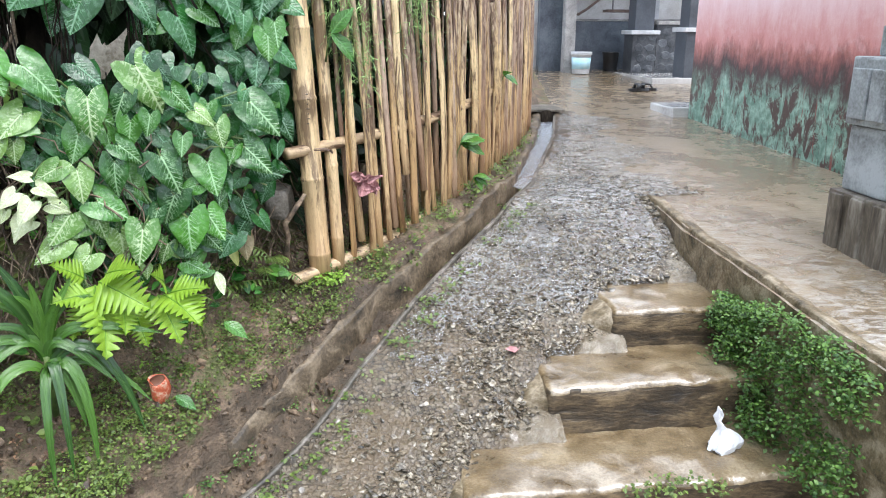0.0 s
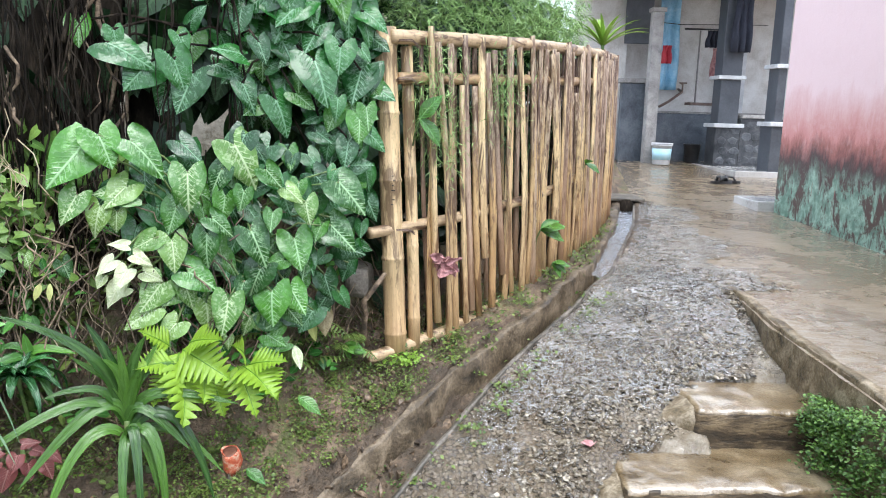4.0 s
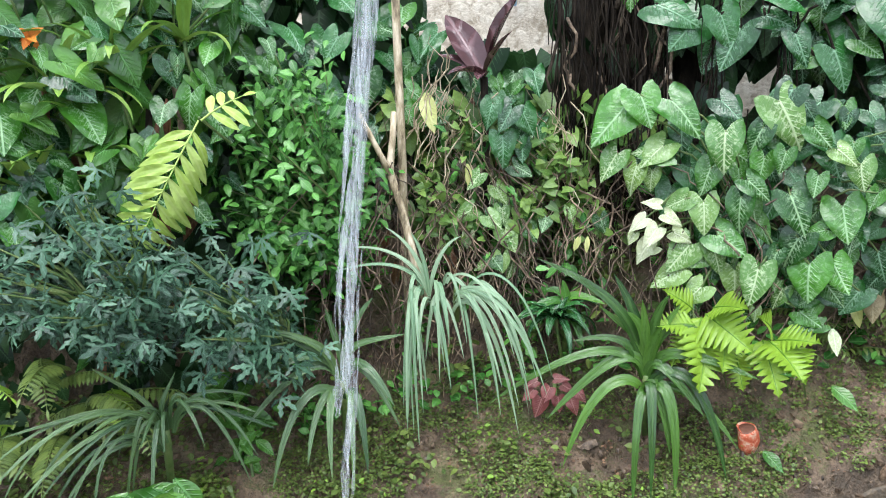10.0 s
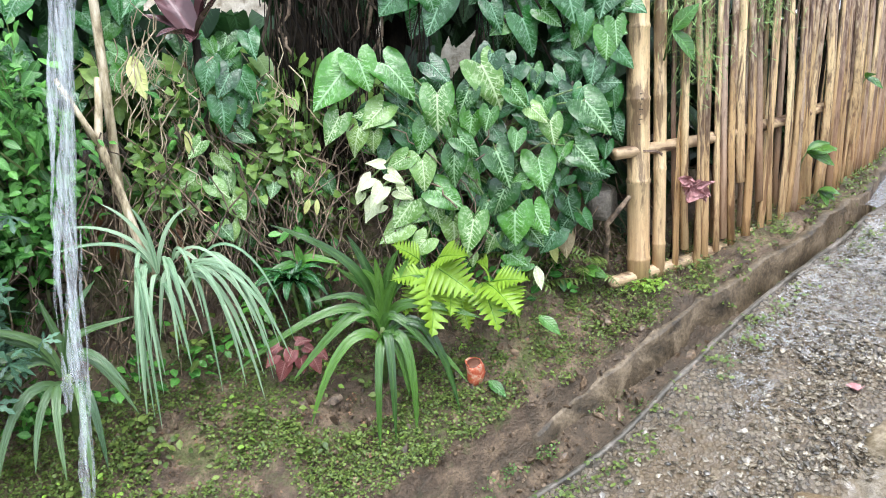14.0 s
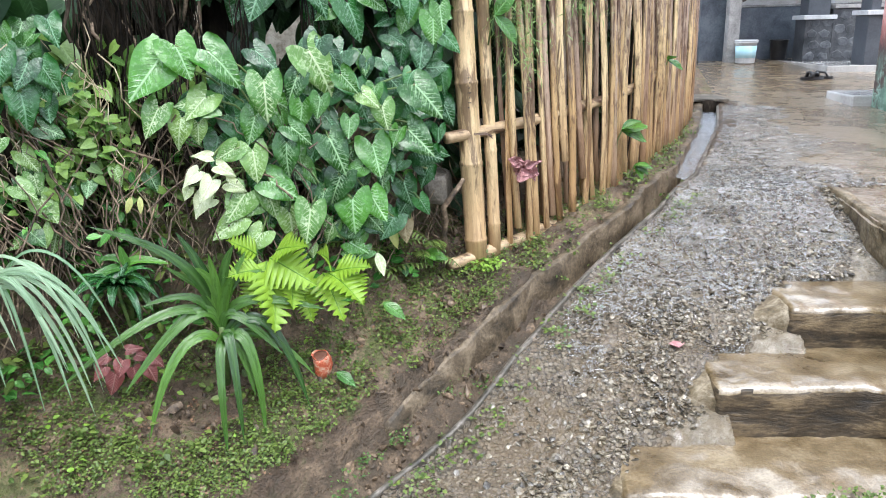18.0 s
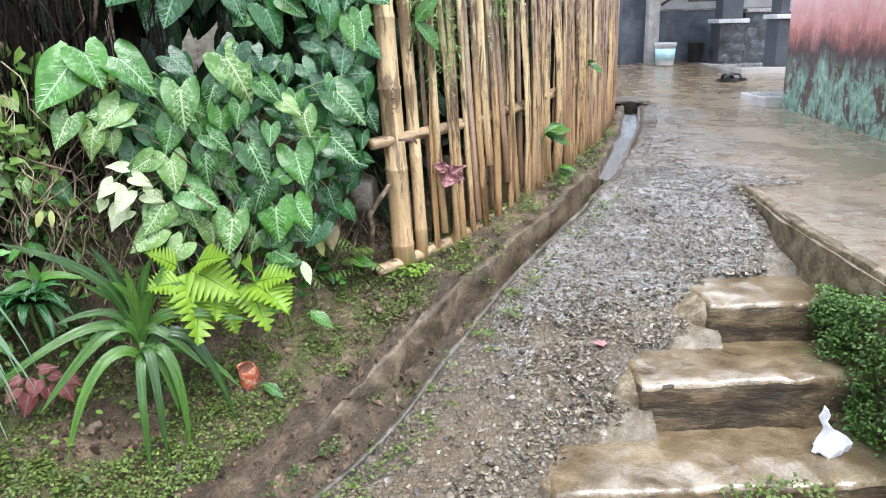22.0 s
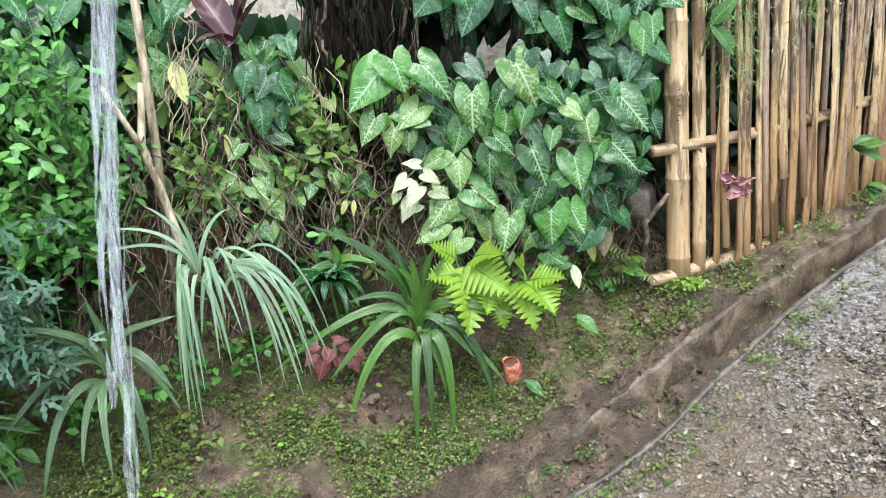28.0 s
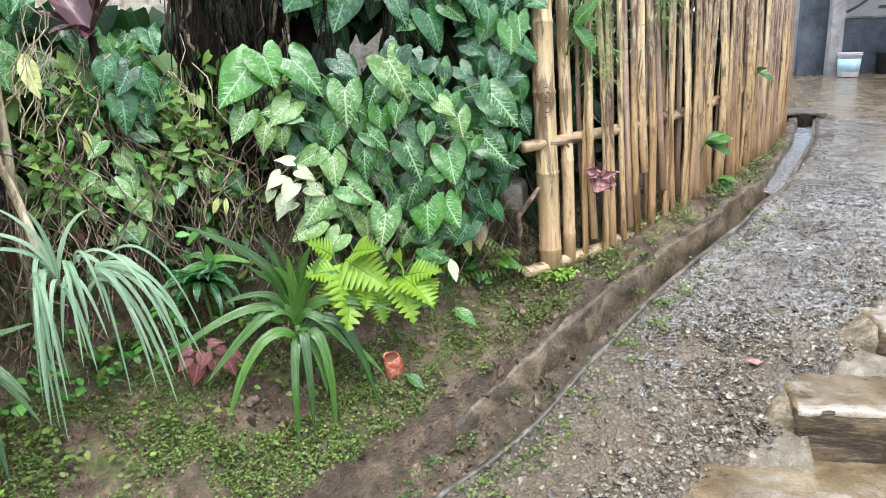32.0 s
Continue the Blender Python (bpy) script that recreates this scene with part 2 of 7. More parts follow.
def wet_slab():
    """Rain-wet cement with running water: brown-grey cement and a rippling film."""
    m, nt, b, out = nodes_of("wet_cement")
    v = coords(nt)
    big, mid, fine = noise_tex(nt, 0.9, 6, 0.6, v, 0.6), noise_tex(nt, 7, 6, 0.62, v, 0.4), noise_tex(nt, 60, 3, 0.6, v)
    flow = noise_tex(nt, 9, 5, 0.66, stretch(nt, v, (0.7, 1.5, 1)), 1.2)
    mix = mathn(nt, "MULTIPLY_ADD", mid, 0.45, mathn(nt, "MULTIPLY", big, 0.55))
    col = ramp(nt, mix, [(0.33, (0.12, 0.083, 0.045)), (0.5, (0.22, 0.165, 0.10)), (0.66, (0.34, 0.28, 0.20))])
    pos = nt.nodes.new("ShaderNodeSeparateXYZ")
    nt.links.new(v, pos.inputs[0])
    race = band(nt, mathn(nt, "ADD", pos.outputs[0], mathn(nt, "MULTIPLY", mathn(nt, "SUBTRACT", big, 0.5), 2.2)), 2.6, 1.6)
    # glints of the running water beside the gutter, painted into the cement colour
    glare = mathn(nt, "MULTIPLY", race, band(nt, noise_tex(nt, 13, 5, 0.7, stretch(nt, v, (0.8, 1.6, 1)), 1.0), 0.44, 0.62))
    col = mixc(nt, mathn(nt, "MULTIPLY", glare, 0.75), col, (0.50, 0.48, 0.44))
    nt.links.new(col, b.inputs["Base Color"])
    nt.links.new(mathn(nt, "MULTIPLY_ADD", band(nt, mix, 0.4, 0.62), 0.3, 0.12), b.inputs["Roughness"])
    bump(nt, b, mathn(nt, "ADD", mathn(nt, "MULTIPLY", mid, 0.8), mathn(nt, "MULTIPLY", fine, 0.3)), 0.45, 0.02)
    film(nt, b, 0.75, flow, 0.8, 0.03, 0.05, 1.38)
    run = b.inputs["Coat Normal"].links[0].from_node
    nt.links.new(mathn(nt, "MULTIPLY_ADD", race, 1.1, 0.3), run.inputs["Strength"])
    return m


def pink_plaster():
    """Pink wash over old green paint, soaked dark above the ground."""
    m, nt, b, out = nodes_of("pink_plaster")
    v = coords(nt)
    sp = nt.nodes.new("ShaderNodeSeparateXYZ")
    nt.links.new(v, sp.inputs[0])
    streak = mathn(nt, "ADD", mathn(nt, "MULTIPLY", noise_tex(nt, 3, 7, 0.72, stretch(nt, v, (1, 1.6, 0.8)), 0.3), 0.75), mathn(nt, "MULTIPLY", noise_tex(nt, 6, 5, 0.7, stretch(nt, v, (1, 2.2, 0.25))), 0.25))
    mid, fine = noise_tex(nt, 9, 6, 0.7, v, 0.3), noise_tex(nt, 70, 4, 0.6, v)
    h = mathn(nt, "ADD", sp.outputs[2], mathn(nt, "MULTIPLY", mathn(nt, "SUBTRACT", streak, 0.5), 0.7))
    upper = ramp(nt, band(nt, h, 1.2, 1.95), [(0.0, (0.33, 0.075, 0.062)), (0.22, (0.50, 0.17, 0.145)), (0.5, (0.60, 0.31, 0.29)), (0.85, (0.74, 0.55, 0.55))])
    upper = mixc(nt, mathn(nt, "MULTIPLY", band(nt, mid, 0.48, 0.6), 0.22), upper, (0.70, 0.50, 0.49))
    green = mixc(nt, band(nt, mid, 0.4, 0.62), (0.12, 0.22, 0.165), (0.34, 0.50, 0.40))
    green = mixc(nt, band(nt, noise_tex(nt, 5, 7, 0.78, stretch(nt, v, (1, 1.8, 0.9)), 0.5), 0.49, 0.56), green, (0.075, 0.045, 0.035))
    green = mixc(nt, band(nt, noise_tex(nt, 2.4, 5, 0.75, stretch(nt, v, (1, 2.5, 0.3)), 0.2), 0.60, 0.65), green, (0.24, 0.06, 0.05))
    low = mixc(nt, band(nt, h, 1.02, 1.22), green, (0.055, 0.030, 0.027))
    col = mixc(nt, band(nt, h, 1.22, 1.46), low, upper)
    nt.links.new(col, b.inputs["Base Color"])
    b.inputs["Roughness"].default_value = 0.55
    bump(nt, b, mathn(nt, "ADD", mid, mathn(nt, "MULTIPLY", fine, 0.4)), 0.3, 0.01)
    return m


def bamboo_material(name, pale, dark, grime, weather=1.0, flat=False):
    """Bamboo: straw skin, long fibres, dark grime running down, darker at the nodes."""
    m, nt, b, out = nodes_of(name)
    v = coords(nt)
    r = rand_of(nt, False)
    sh = nt.nodes.new("ShaderNodeVectorMath")
    sh.operation = "ADD"
    c = nt.nodes.new("ShaderNodeCombineXYZ")
    for i in range(3):
        nt.links.new(mathn(nt, "MULTIPLY", r, 11.0 + 7 * i), c.inputs[i])
    nt.links.new(v, sh.inputs[0])
    nt.links.new(c.outputs[0], sh.inputs[1])
    fib = noise_tex(nt, 1, 5, 0.7, stretch(nt, sh.outputs[0], (4, 4, 60) if flat else (70, 70, 3)))
    blot = noise_tex(nt, 1, 5, 0.65, stretch(nt, sh.outputs[0], (5, 5, 16) if flat else (22, 22, 3.6)), 0.5)
    base = mixc(nt, r, pale, dark)
    col = mixc(nt, mathn(nt, "MULTIPLY", band(nt, fib, 0.42, 0.68), 0.65), base, tuple(q * 0.5 for q in dark))
    col = mixc(nt, mathn(nt, "MULTIPLY", band(nt, blot, 0.50, 0.58), grime), col, (0.085, 0.045, 0.024))
    zz = nt.nodes.new("ShaderNodeSeparateXYZ")
    nt.links.new(v, zz.inputs[0])
    grey = mathn(nt, "MULTIPLY", band(nt, mathn(nt, "ADD", zz.outputs[2], mathn(nt, "MULTIPLY", mathn(nt, "SUBTRACT", blot, 0.5), 1.3)), 0.48, 0.78), mathn(nt, "MULTIPLY", band(nt, r, 0.12, 0.4), weather))
    lich = band(nt, noise_tex(nt, 1, 5, 0.7, stretch(nt, sh.outputs[0], (45, 45, 12)), 0.4), 0.47, 0.58)
    col = mixc(nt, mathn(nt, "MULTIPLY", grey, 0.85), col, mixc(nt, lich, (0.10, 0.058, 0.042), (0.50, 0.40, 0.28)))
    spots = band(nt, noise_tex(nt, 1, 5, 0.75, stretch(nt, sh.outputs[0], (60, 60, 20)), 0.3), 0.53, 0.61)
    col = mixc(nt, mathn(nt, "MULTIPLY", spots, 0.62 * max(weather, 0.4)), col, (0.13, 0.075, 0.06))
    soak = band(nt, mathn(nt, "ADD", zz.outputs[2], mathn(nt, "MULTIPLY", mathn(nt, "SUBTRACT", blot, 0.5), 0.8)), 0.5, 0.1)
    col = mixc(nt, mathn(nt, "MULTIPLY", soak, 0.55), col, (0.34, 0.18, 0.075))
    nt.links.new(col, b.inputs["Base Color"])
    nt.links.new(mathn(nt, "MULTIPLY_ADD", blot, 0.3, 0.25), b.inputs["Roughness"])
    bump(nt, b, mathn(nt, "ADD", fib, blot), 0.5, 0.005)
    return m


def water_material():
    m, nt, b, out = nodes_of("falling_water")
    b.inputs["Base Color"].default_value = (0.85, 0.9, 0.95, 1)
    b.inputs["Roughness"].default_value = 0.55
    b.inputs["IOR"].default_value = 1.33
    b.inputs["Specular IOR Level"].default_value = 0.2
    b.inputs["Subsurface Weight"].default_value = 0.6
    b.inputs["Subsurface Radius"].default_value = (0.05, 0.05, 0.05)
    tr = nt.nodes.new("ShaderNodeBsdfTransparent")
    mx = nt.nodes.new("ShaderNodeMixShader")
    v = coords(nt)
    nt.links.new(mathn(nt, "MULTIPLY", band(nt, noise_tex(nt, 1, 4, 0.7, stretch(nt, v, (120, 120, 9))), 0.36, 0.66), 0.24), mx.inputs[0])
    nt.links.new(tr.outputs[0], mx.inputs[1])
    nt.links.new(b.outputs[0], mx.inputs[2])
    nt.links.new(mx.outputs[0], out.inputs[0])
    return m


M_GROUND, M_SLAB, M_PINK = ground_material(), wet_slab(), pink_plaster()
M_STEP = surf("worn_wet_cement", [(0.075, 0.050, 0.022), (0.19, 0.135, 0.068), (0.34, 0.27, 0.17)], 6, (0.15, 0.5), 90, 0.9, 0.016, wet=1.0)
# step risers: algae stain and the shade of upright faces, both in the colour
M_RISER = surf("shaded_algae_cement", [(0.014, 0.011, 0.007), (0.060, 0.043, 0.025), (0.20, 0.145, 0.08)], 7, (0.35, 0.7), 60, 0.9, 0.02, vec_scale=(0.5, 1, 1.6))
M_EDGE = surf("ochre_mossy_cement", [(0.05, 0.038, 0.02), (0.17, 0.13, 0.075), (0.36, 0.30, 0.21)], 11, (0.3, 0.6), 80, 0.9, 0.02)
M_BANK = surf("mud_stained_cement", [(0.028, 0.021, 0.012), (0.10, 0.074, 0.044), (0.22, 0.17, 0.11)], 9, (0.35, 0.7), 70, 0.9, 0.02)
M_CURB = surf("mossy_cement", [(0.03, 0.027, 0.021), (0.10, 0.088, 0.068), (0.24, 0.21, 0.175)], 9, (0.3, 0.7), 80, 0.5, 0.012)
M_STONE = surf("wet_gravel", [(0.045, 0.036, 0.026), (0.13, 0.107, 0.074), (0.28, 0.245, 0.18)], 30, (0.07, 0.24), 160, 0.5, 0.004, vary=0.7, island=True, spec=0.75)
M_CLOD = surf("soil_crumbs", [(0.03, 0.021, 0.013), (0.10, 0.068, 0.041), (0.23, 0.165, 0.105)], 30, (0.3, 0.7), 90, 0.4, 0.004, vary=0.5, island=True)
M_BLOCK = surf("grey_cement_block", [(0.07, 0.072, 0.068), (0.25, 0.265, 0.265), (0.40, 0.425, 0.43)], 4, (0.4, 0.7), 70, 0.35, 0.008)
M_CREAM = surf("cream_rough_plaster", [(0.34, 0.28, 0.20), (0.58, 0.51, 0.40), (0.72, 0.66, 0.55)], 14, (0.6, 0.85), 45, 0.9, 0.03)
M_BAMBOO = bamboo_material("straw_bamboo", (0.88, 0.70, 0.40), (0.55, 0.37, 0.17), 0.92)
M_CULM = bamboo_material("straw_post", (0.86, 0.67, 0.40), (0.66, 0.47, 0.24), 0.75, 0.0)
M_RAIL = bamboo_material("straw_rail", (0.58, 0.43, 0.26), (0.40, 0.27, 0.14), 0.9, 0.0, True)
M_BAMBOO_OLD = bamboo_material("weathered_bamboo", (0.62, 0.49, 0.37), (0.34, 0.23, 0.16), 0.75)
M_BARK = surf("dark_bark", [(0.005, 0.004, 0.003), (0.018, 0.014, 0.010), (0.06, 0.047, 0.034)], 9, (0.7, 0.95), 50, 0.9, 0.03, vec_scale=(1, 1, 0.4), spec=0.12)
M_STAKE = surf("pale_peeled_wood", [(0.12, 0.09, 0.05), (0.42, 0.34, 0.21), (0.70, 0.61, 0.45)], 30, (0.5, 0.8), 110, 0.8, 0.010, vec_scale=(1, 1, 0.3))
M_ROOT = surf("dry_roots", [(0.03, 0.021, 0.014), (0.12, 0.084, 0.054), (0.30, 0.225, 0.15)], 20, (0.6, 0.9), 90, 0.3, 0.004, vary=0.5, island=True)
M_DEAD = leafm("dead_leaf", (0.12, 0.055, 0.025), (0.28, 0.15, 0.075), (0.4, 0.26, 0.14), 0.3, 0.6, False)
M_SYN = leafm("arrowhead_leaf", (0.012, 0.080, 0.010), (0.075, 0.29, 0.026), (0.46, 0.70, 0.38), 0.66, 0.19, blotch=0.42)
M_SYN_MID = leafm("pale_veined_leaf", (0.06, 0.21, 0.035), (0.19, 0.38, 0.085), (0.62, 0.76, 0.44), 0.75, 0.24, blotch=0.65)
M_SYN_WHITE = leafm("cream_leaf", (0.34, 0.54, 0.22), (0.58, 0.74, 0.48), (0.74, 0.78, 0.58), 0.6, 0.35, blotch=0.8)
M_DARKLEAF = leafm("dark_climber_leaf", (0.008, 0.060, 0.013), (0.036, 0.19, 0.034), (0.32, 0.56, 0.34), 0.52, 0.15, blotch=0.36)
# back leaves and hedge: the shade of the gaps is in their green
M_GAPLEAF = leafm("gap_shade_leaf", (0.004, 0.022, 0.008), (0.03, 0.095, 0.024), (0.10, 0.20, 0.09), 0.4, 0.3, True)
M_LIME = leafm("lime_leaf", (0.15, 0.34, 0.035), (0.24, 0.46, 0.06), (0.34, 0.55, 0.14), 0.4, 0.32, True)
M_FERN = leafm("bright_fern_leaf", (0.085, 0.25, 0.016), (0.27, 0.47, 0.04), (0.38, 0.62, 0.14), 0.2, 0.35, True, 5)
M_YFERN = leafm("yellow_fern_leaf", (0.32, 0.58, 0.09), (0.46, 0.72, 0.20), (0.70, 0.80, 0.36), 0.25, 0.35, True, 3)
M_BUSH = leafm("green_bush_leaf", (0.020, 0.11, 0.018), (0.135, 0.42, 0.075), (0.26, 0.5, 0.16), 0.3, 0.2, True)
M_SILVER = leafm("blue_grey_leaf", (0.003, 0.026, 0.010), (0.095, 0.24, 0.135), (0.20, 0.34, 0.26), 0.3, 0.3, True)
M_STRAP = leafm("strap_leaf", (0.014, 0.060, 0.010), (0.095, 0.25, 0.035), (0.15, 0.30, 0.08), 0.3, 0.17, False, 0.3)
M_STRAP_GREY = leafm("grey_green_strap_leaf", (0.022, 0.075, 0.022), (0.12, 0.24, 0.085), (0.22, 0.34, 0.22), 0.3, 0.2, False, 0.3)
M_GRASS = leafm("pale_grass_blade", (0.12, 0.29, 0.14), (0.31, 0.50, 0.31), (0.42, 0.58, 0.42), 0.4, 0.35, False, 0.3)
M_RED = leafm("dusky_red_leaf", (0.13, 0.036, 0.034), (0.28, 0.105, 0.095), (0.58, 0.34, 0.30), 0.5, 0.3)
M_PURPLE = leafm("purple_leaf", (0.042, 0.022, 0.024), (0.11, 0.062, 0.066), (0.34, 0.18, 0.19), 0.35, 0.25, freq=3.0)
M_YELLOW = leafm("yellow_leaf", (0.36, 0.48, 0.12), (0.46, 0.58, 0.22), (0.7, 0.66, 0.3), 0.12, 0.35)
M_BIG = leafm("glossy_broad_leaf", (0.030, 0.13, 0.018), (0.11, 0.31, 0.042), (0.20, 0.46, 0.14), 0.35, 0.16)
M_WEED = leafm("weed_leaf", (0.04, 0.088, 0.016), (0.18, 0.29, 0.06), (0.22, 0.36, 0.1), 0.3, 0.4, True)
M_SEEDLING = leafm("seedling_leaf", (0.035, 0.115, 0.016), (0.20, 0.38, 0.075), (0.26, 0.42, 0.14), 0.3, 0.32, True)
M_FEATHER = leafm("feathery_leaf", (0.17, 0.38, 0.10), (0.34, 0.56, 0.22), (0.3, 0.5, 0.2), 0.2, 0.5, True)
M_LANCE = leafm("lance_leaf", (0.11, 0.30, 0.04), (0.30, 0.52, 0.10), (0.24, 0.46, 0.13), 0.3, 0.24, False, 0.3)
M_ORANGE = leafm("orange_petal", (0.66, 0.22, 0.02), (0.8, 0.36, 0.04), (0.8, 0.5, 0.1), 0.2, 0.4)
M_STEPWEED = leafm("step_weed_leaf", (0.025, 0.085, 0.015), (0.14, 0.30, 0.05), (0.16, 0.3, 0.14), 0.3, 0.35, True)
M_LITTER = leafm("leaf_litter", (0.06, 0.038, 0.022), (0.26, 0.18, 0.10), (0.3, 0.22, 0.14), 0.3, 0.6, True)
M_STEM = surf("green_stem", [(0.04, 0.09, 0.02), (0.12, 0.19, 0.05), (0.20, 0.24, 0.09)], 15, (0.4, 0.6), 60, 0.2, 0.003)
M_WATER = water_material()


def sheet_material():
    """Clear running water: mirror-like at a slant, see-through from above."""
    m, nt, b, out = nodes_of("clear_water")
    v = coords(nt)
    rip = nt.nodes.new("ShaderNodeBump")
    rip.inputs["Strength"].default_value, rip.inputs["Distance"].default_value = 0.9, 0.012
    nt.links.new(noise_tex(nt, 55, 4, 0.6, v, 0.8), rip.inputs["Height"])
    fr = nt.nodes.new("ShaderNodeFresnel")
    fr.inputs["IOR"].default_value = 1.5
    gl = nt.nodes.new("ShaderNodeBsdfGlossy")
    gl.inputs["Roughness"].default_value = 0.06
    tr = nt.nodes.new("ShaderNodeBsdfTransparent")
    tr.inputs[0].default_value = (0.93, 0.91, 0.86, 1)
    mx = nt.nodes.new("ShaderNodeMixShader")
    for n in (fr, gl):
        nt.links.new(rip.outputs[0], n.inputs["Normal"])
    # sky glare on rain-beaten water, put in as broken pale streaks across the flow
    glare_noise = noise_tex(nt, 52, 5, 0.75, stretch(nt, v, (0.6, 1.3, 1)), 1.4)
    glare = mathn(nt, "MULTIPLY", band(nt, glare_noise, 0.49, 0.58), mathn(nt, "MULTIPLY", band(nt, noise_tex(nt, 3.0, 4, 0.6, v, 0.4), 0.22, 0.55), 0.58))
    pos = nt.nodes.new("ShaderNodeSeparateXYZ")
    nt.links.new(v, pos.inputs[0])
    glare = mathn(nt, "MULTIPLY", glare, mathn(nt, "MULTIPLY_ADD", band(nt, pos.outputs[1], 2.9, 4.2), 0.55, 0.45))
    glare_white = nt.nodes.new("ShaderNodeBsdfDiffuse")
    glare_white.inputs[0].default_value = (0.76, 0.76, 0.74, 1)
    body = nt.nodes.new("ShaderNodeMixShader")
    for a, i in ((glare, 0), (tr.outputs[0], 1), (glare_white.outputs[0], 2)):
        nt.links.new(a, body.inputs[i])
    for a, i in ((fr.outputs[0], 0), (body.outputs[0], 1), (gl.outputs[0], 2)):
        nt.links.new(a, mx.inputs[i])
    nt.links.new(mx.outputs[0], out.inputs[0])
    return m


M_SHEET = sheet_material()


# ---- mesh helpers ----
def mesh_of(name, verts, faces, uvs=None, smooth=True):
    me = bpy.data.meshes.new(name)
    me.from_pydata([tuple(v) for v in verts], [], faces)
    if uvs is not None:
        lay = me.uv_layers.new(name="UVMap")
        idx = np.empty(len(me.loops), dtype=np.int32)
        me.loops.foreach_get("vertex_index", idx)
        lay.data.foreach_set("uv", np.asarray(uvs, dtype=np.float32)[idx].ravel())
    if smooth:
        me.polygons.foreach_set("use_smooth", [True] * len(me.polygons))
    me.update()
    return me


def part(name, me, material, parent=None, label="", m=None):
    """Links one mesh as an object, under a thing or part where one is given."""
    if not me.materials:
        me.materials.append(material)
    ob = new(name, me)
    if m is not None:
        ob.matrix_world = m
    if parent is not None:
        ob.parent = parent
    if label:
        ob["label"] = label
    return ob


def thing(name, label, category, group="", kind=""):
    ob = new(name)
    ob.empty_display_size = 0.05
    return tagged(ob, label, category, group, kind)


class Heap:
    """Gathers many small pieces into one mesh."""

    def __init__(self):
        self.v, self.f, self.u, self.n = [], [], [], 0

    def add(self, verts, faces, uvs, m):
        a = np.c_[np.asarray(verts, float), np.ones(len(verts))] @ np.array(m).T
        self.v.append(a[:, :3])
        self.f += [tuple(i + self.n for i in f) for f in faces]
        self.u.append(np.asarray(uvs, float) if uvs is not None else np.zeros((len(verts), 2)))
        self.n += len(verts)

    def mesh(self, name, smooth=True):
        return mesh_of(name, np.concatenate(self.v), self.f, np.concatenate(self.u), smooth)


def tube(points, radii, sides=8, cap=True):
    """A round bar along points; radii a number or one for each point."""
    pts = [Vector(p) for p in points]
    rr = radii if hasattr(radii, "__len__") else [radii] * len(pts)
    verts, faces, uvs = [], [], []
    x = None
    for k, p in enumerate(pts):
        d = (pts[min(k + 1, len(pts) - 1)] - pts[max(k - 1, 0)]).normalized()
        if x is None:
            x = d.orthogonal().normalized()
        x = (x - d * x.dot(d)).normalized()
        y = d.cross(x)
        for s in range(sides):
            a = 2 * math.pi * s / sides
            verts.append(p + (x * math.cos(a) + y * math.sin(a)) * rr[k])
            uvs.append((s / sides, k / max(1, len(pts) - 1)))
    for k in range(len(pts) - 1):
        for s in range(sides):
            a, b = k * sides + s, k * sides + (s + 1) % sides
            faces.append((a, b, b + sides, a + sides))
    if cap:
        faces.append(tuple(reversed(range(sides))))
        faces.append(tuple(range((len(pts) - 1) * sides, len(pts) * sides)))
    return verts, faces, uvs


def tube_mesh(name, points, radii, sides=8):
    return mesh_of(name, *tube(points, radii, sides))


def box_mesh(name, lo, hi, bevel=0.006, rough=0.0, cuts=0):
    bm = bmesh.new()
    bmesh.ops.create_cube(bm, size=1)
    for v in bm.verts:
        v.co = Vector([lo[i] + (hi[i] - lo[i]) * (v.co[i] + 0.5) for i in range(3)])
    if cuts:
        bmesh.ops.subdivide_edges(bm, edges=bm.edges[:], cuts=cuts, use_grid_fill=True)
    if bevel:
        sharp = [e for e in bm.edges if len(e.link_faces) == 2 and e.calc_face_angle(0) > 0.5]
        bmesh.ops.bevel(bm, geom=sharp, offset=bevel, segments=2, affect="EDGES", profile=0.6)
    if rough:
        for v in bm.verts:
            v.co += noise.noise_vector(v.co * 3.1) * rough + noise.noise_vector(v.co * 11.0) * rough * 0.4
    me = bpy.data.meshes.new(name)
    bm.to_mesh(me)
    bm.free()
    return me


def leaf(width, lobe=0.0, fold=0.12, curl=0.25, wave=0.02, rows=9, cols=5, shape="heart"):
    """A leaf of length 1 along +y, face up (+z); returns verts, faces, uvs."""
    verts, faces, uvs = [], [], []
    for k in range(rows):
        s = k / (rows - 1)
        if shape == "heart":
            w = width * 1.35 * (1 - s) ** 0.85 * (s + 0.11) ** 0.28
        elif shape == "oval":
            w = width * math.sin(math.pi * min(1, s * 0.96 + 0.03) ** 0.85)
        else:
            w = width * math.sin(math.pi * (0.04 + 0.96 * s)) ** 0.75 if s < 1 else 0.0
        w = max(w, 0.004)
        for c in range(cols):
            u = 2 * c / (cols - 1) - 1
            y = s - lobe * math.sin(2.5 * abs(u)) * (1 - s) ** 3
            z = fold * abs(u) * w * 2 - curl * s * s + wave * math.sin(9 * s + 4 * u) * abs(u)
            verts.append((u * w, y, z))
            uvs.append((0.5 + u * w, y))
    for k in range(rows - 1):
        for c in range(cols - 1):
            a = k * cols + c
            faces.append((a, a + 1, a + 1 + cols, a + cols))
    return verts, faces, uvs


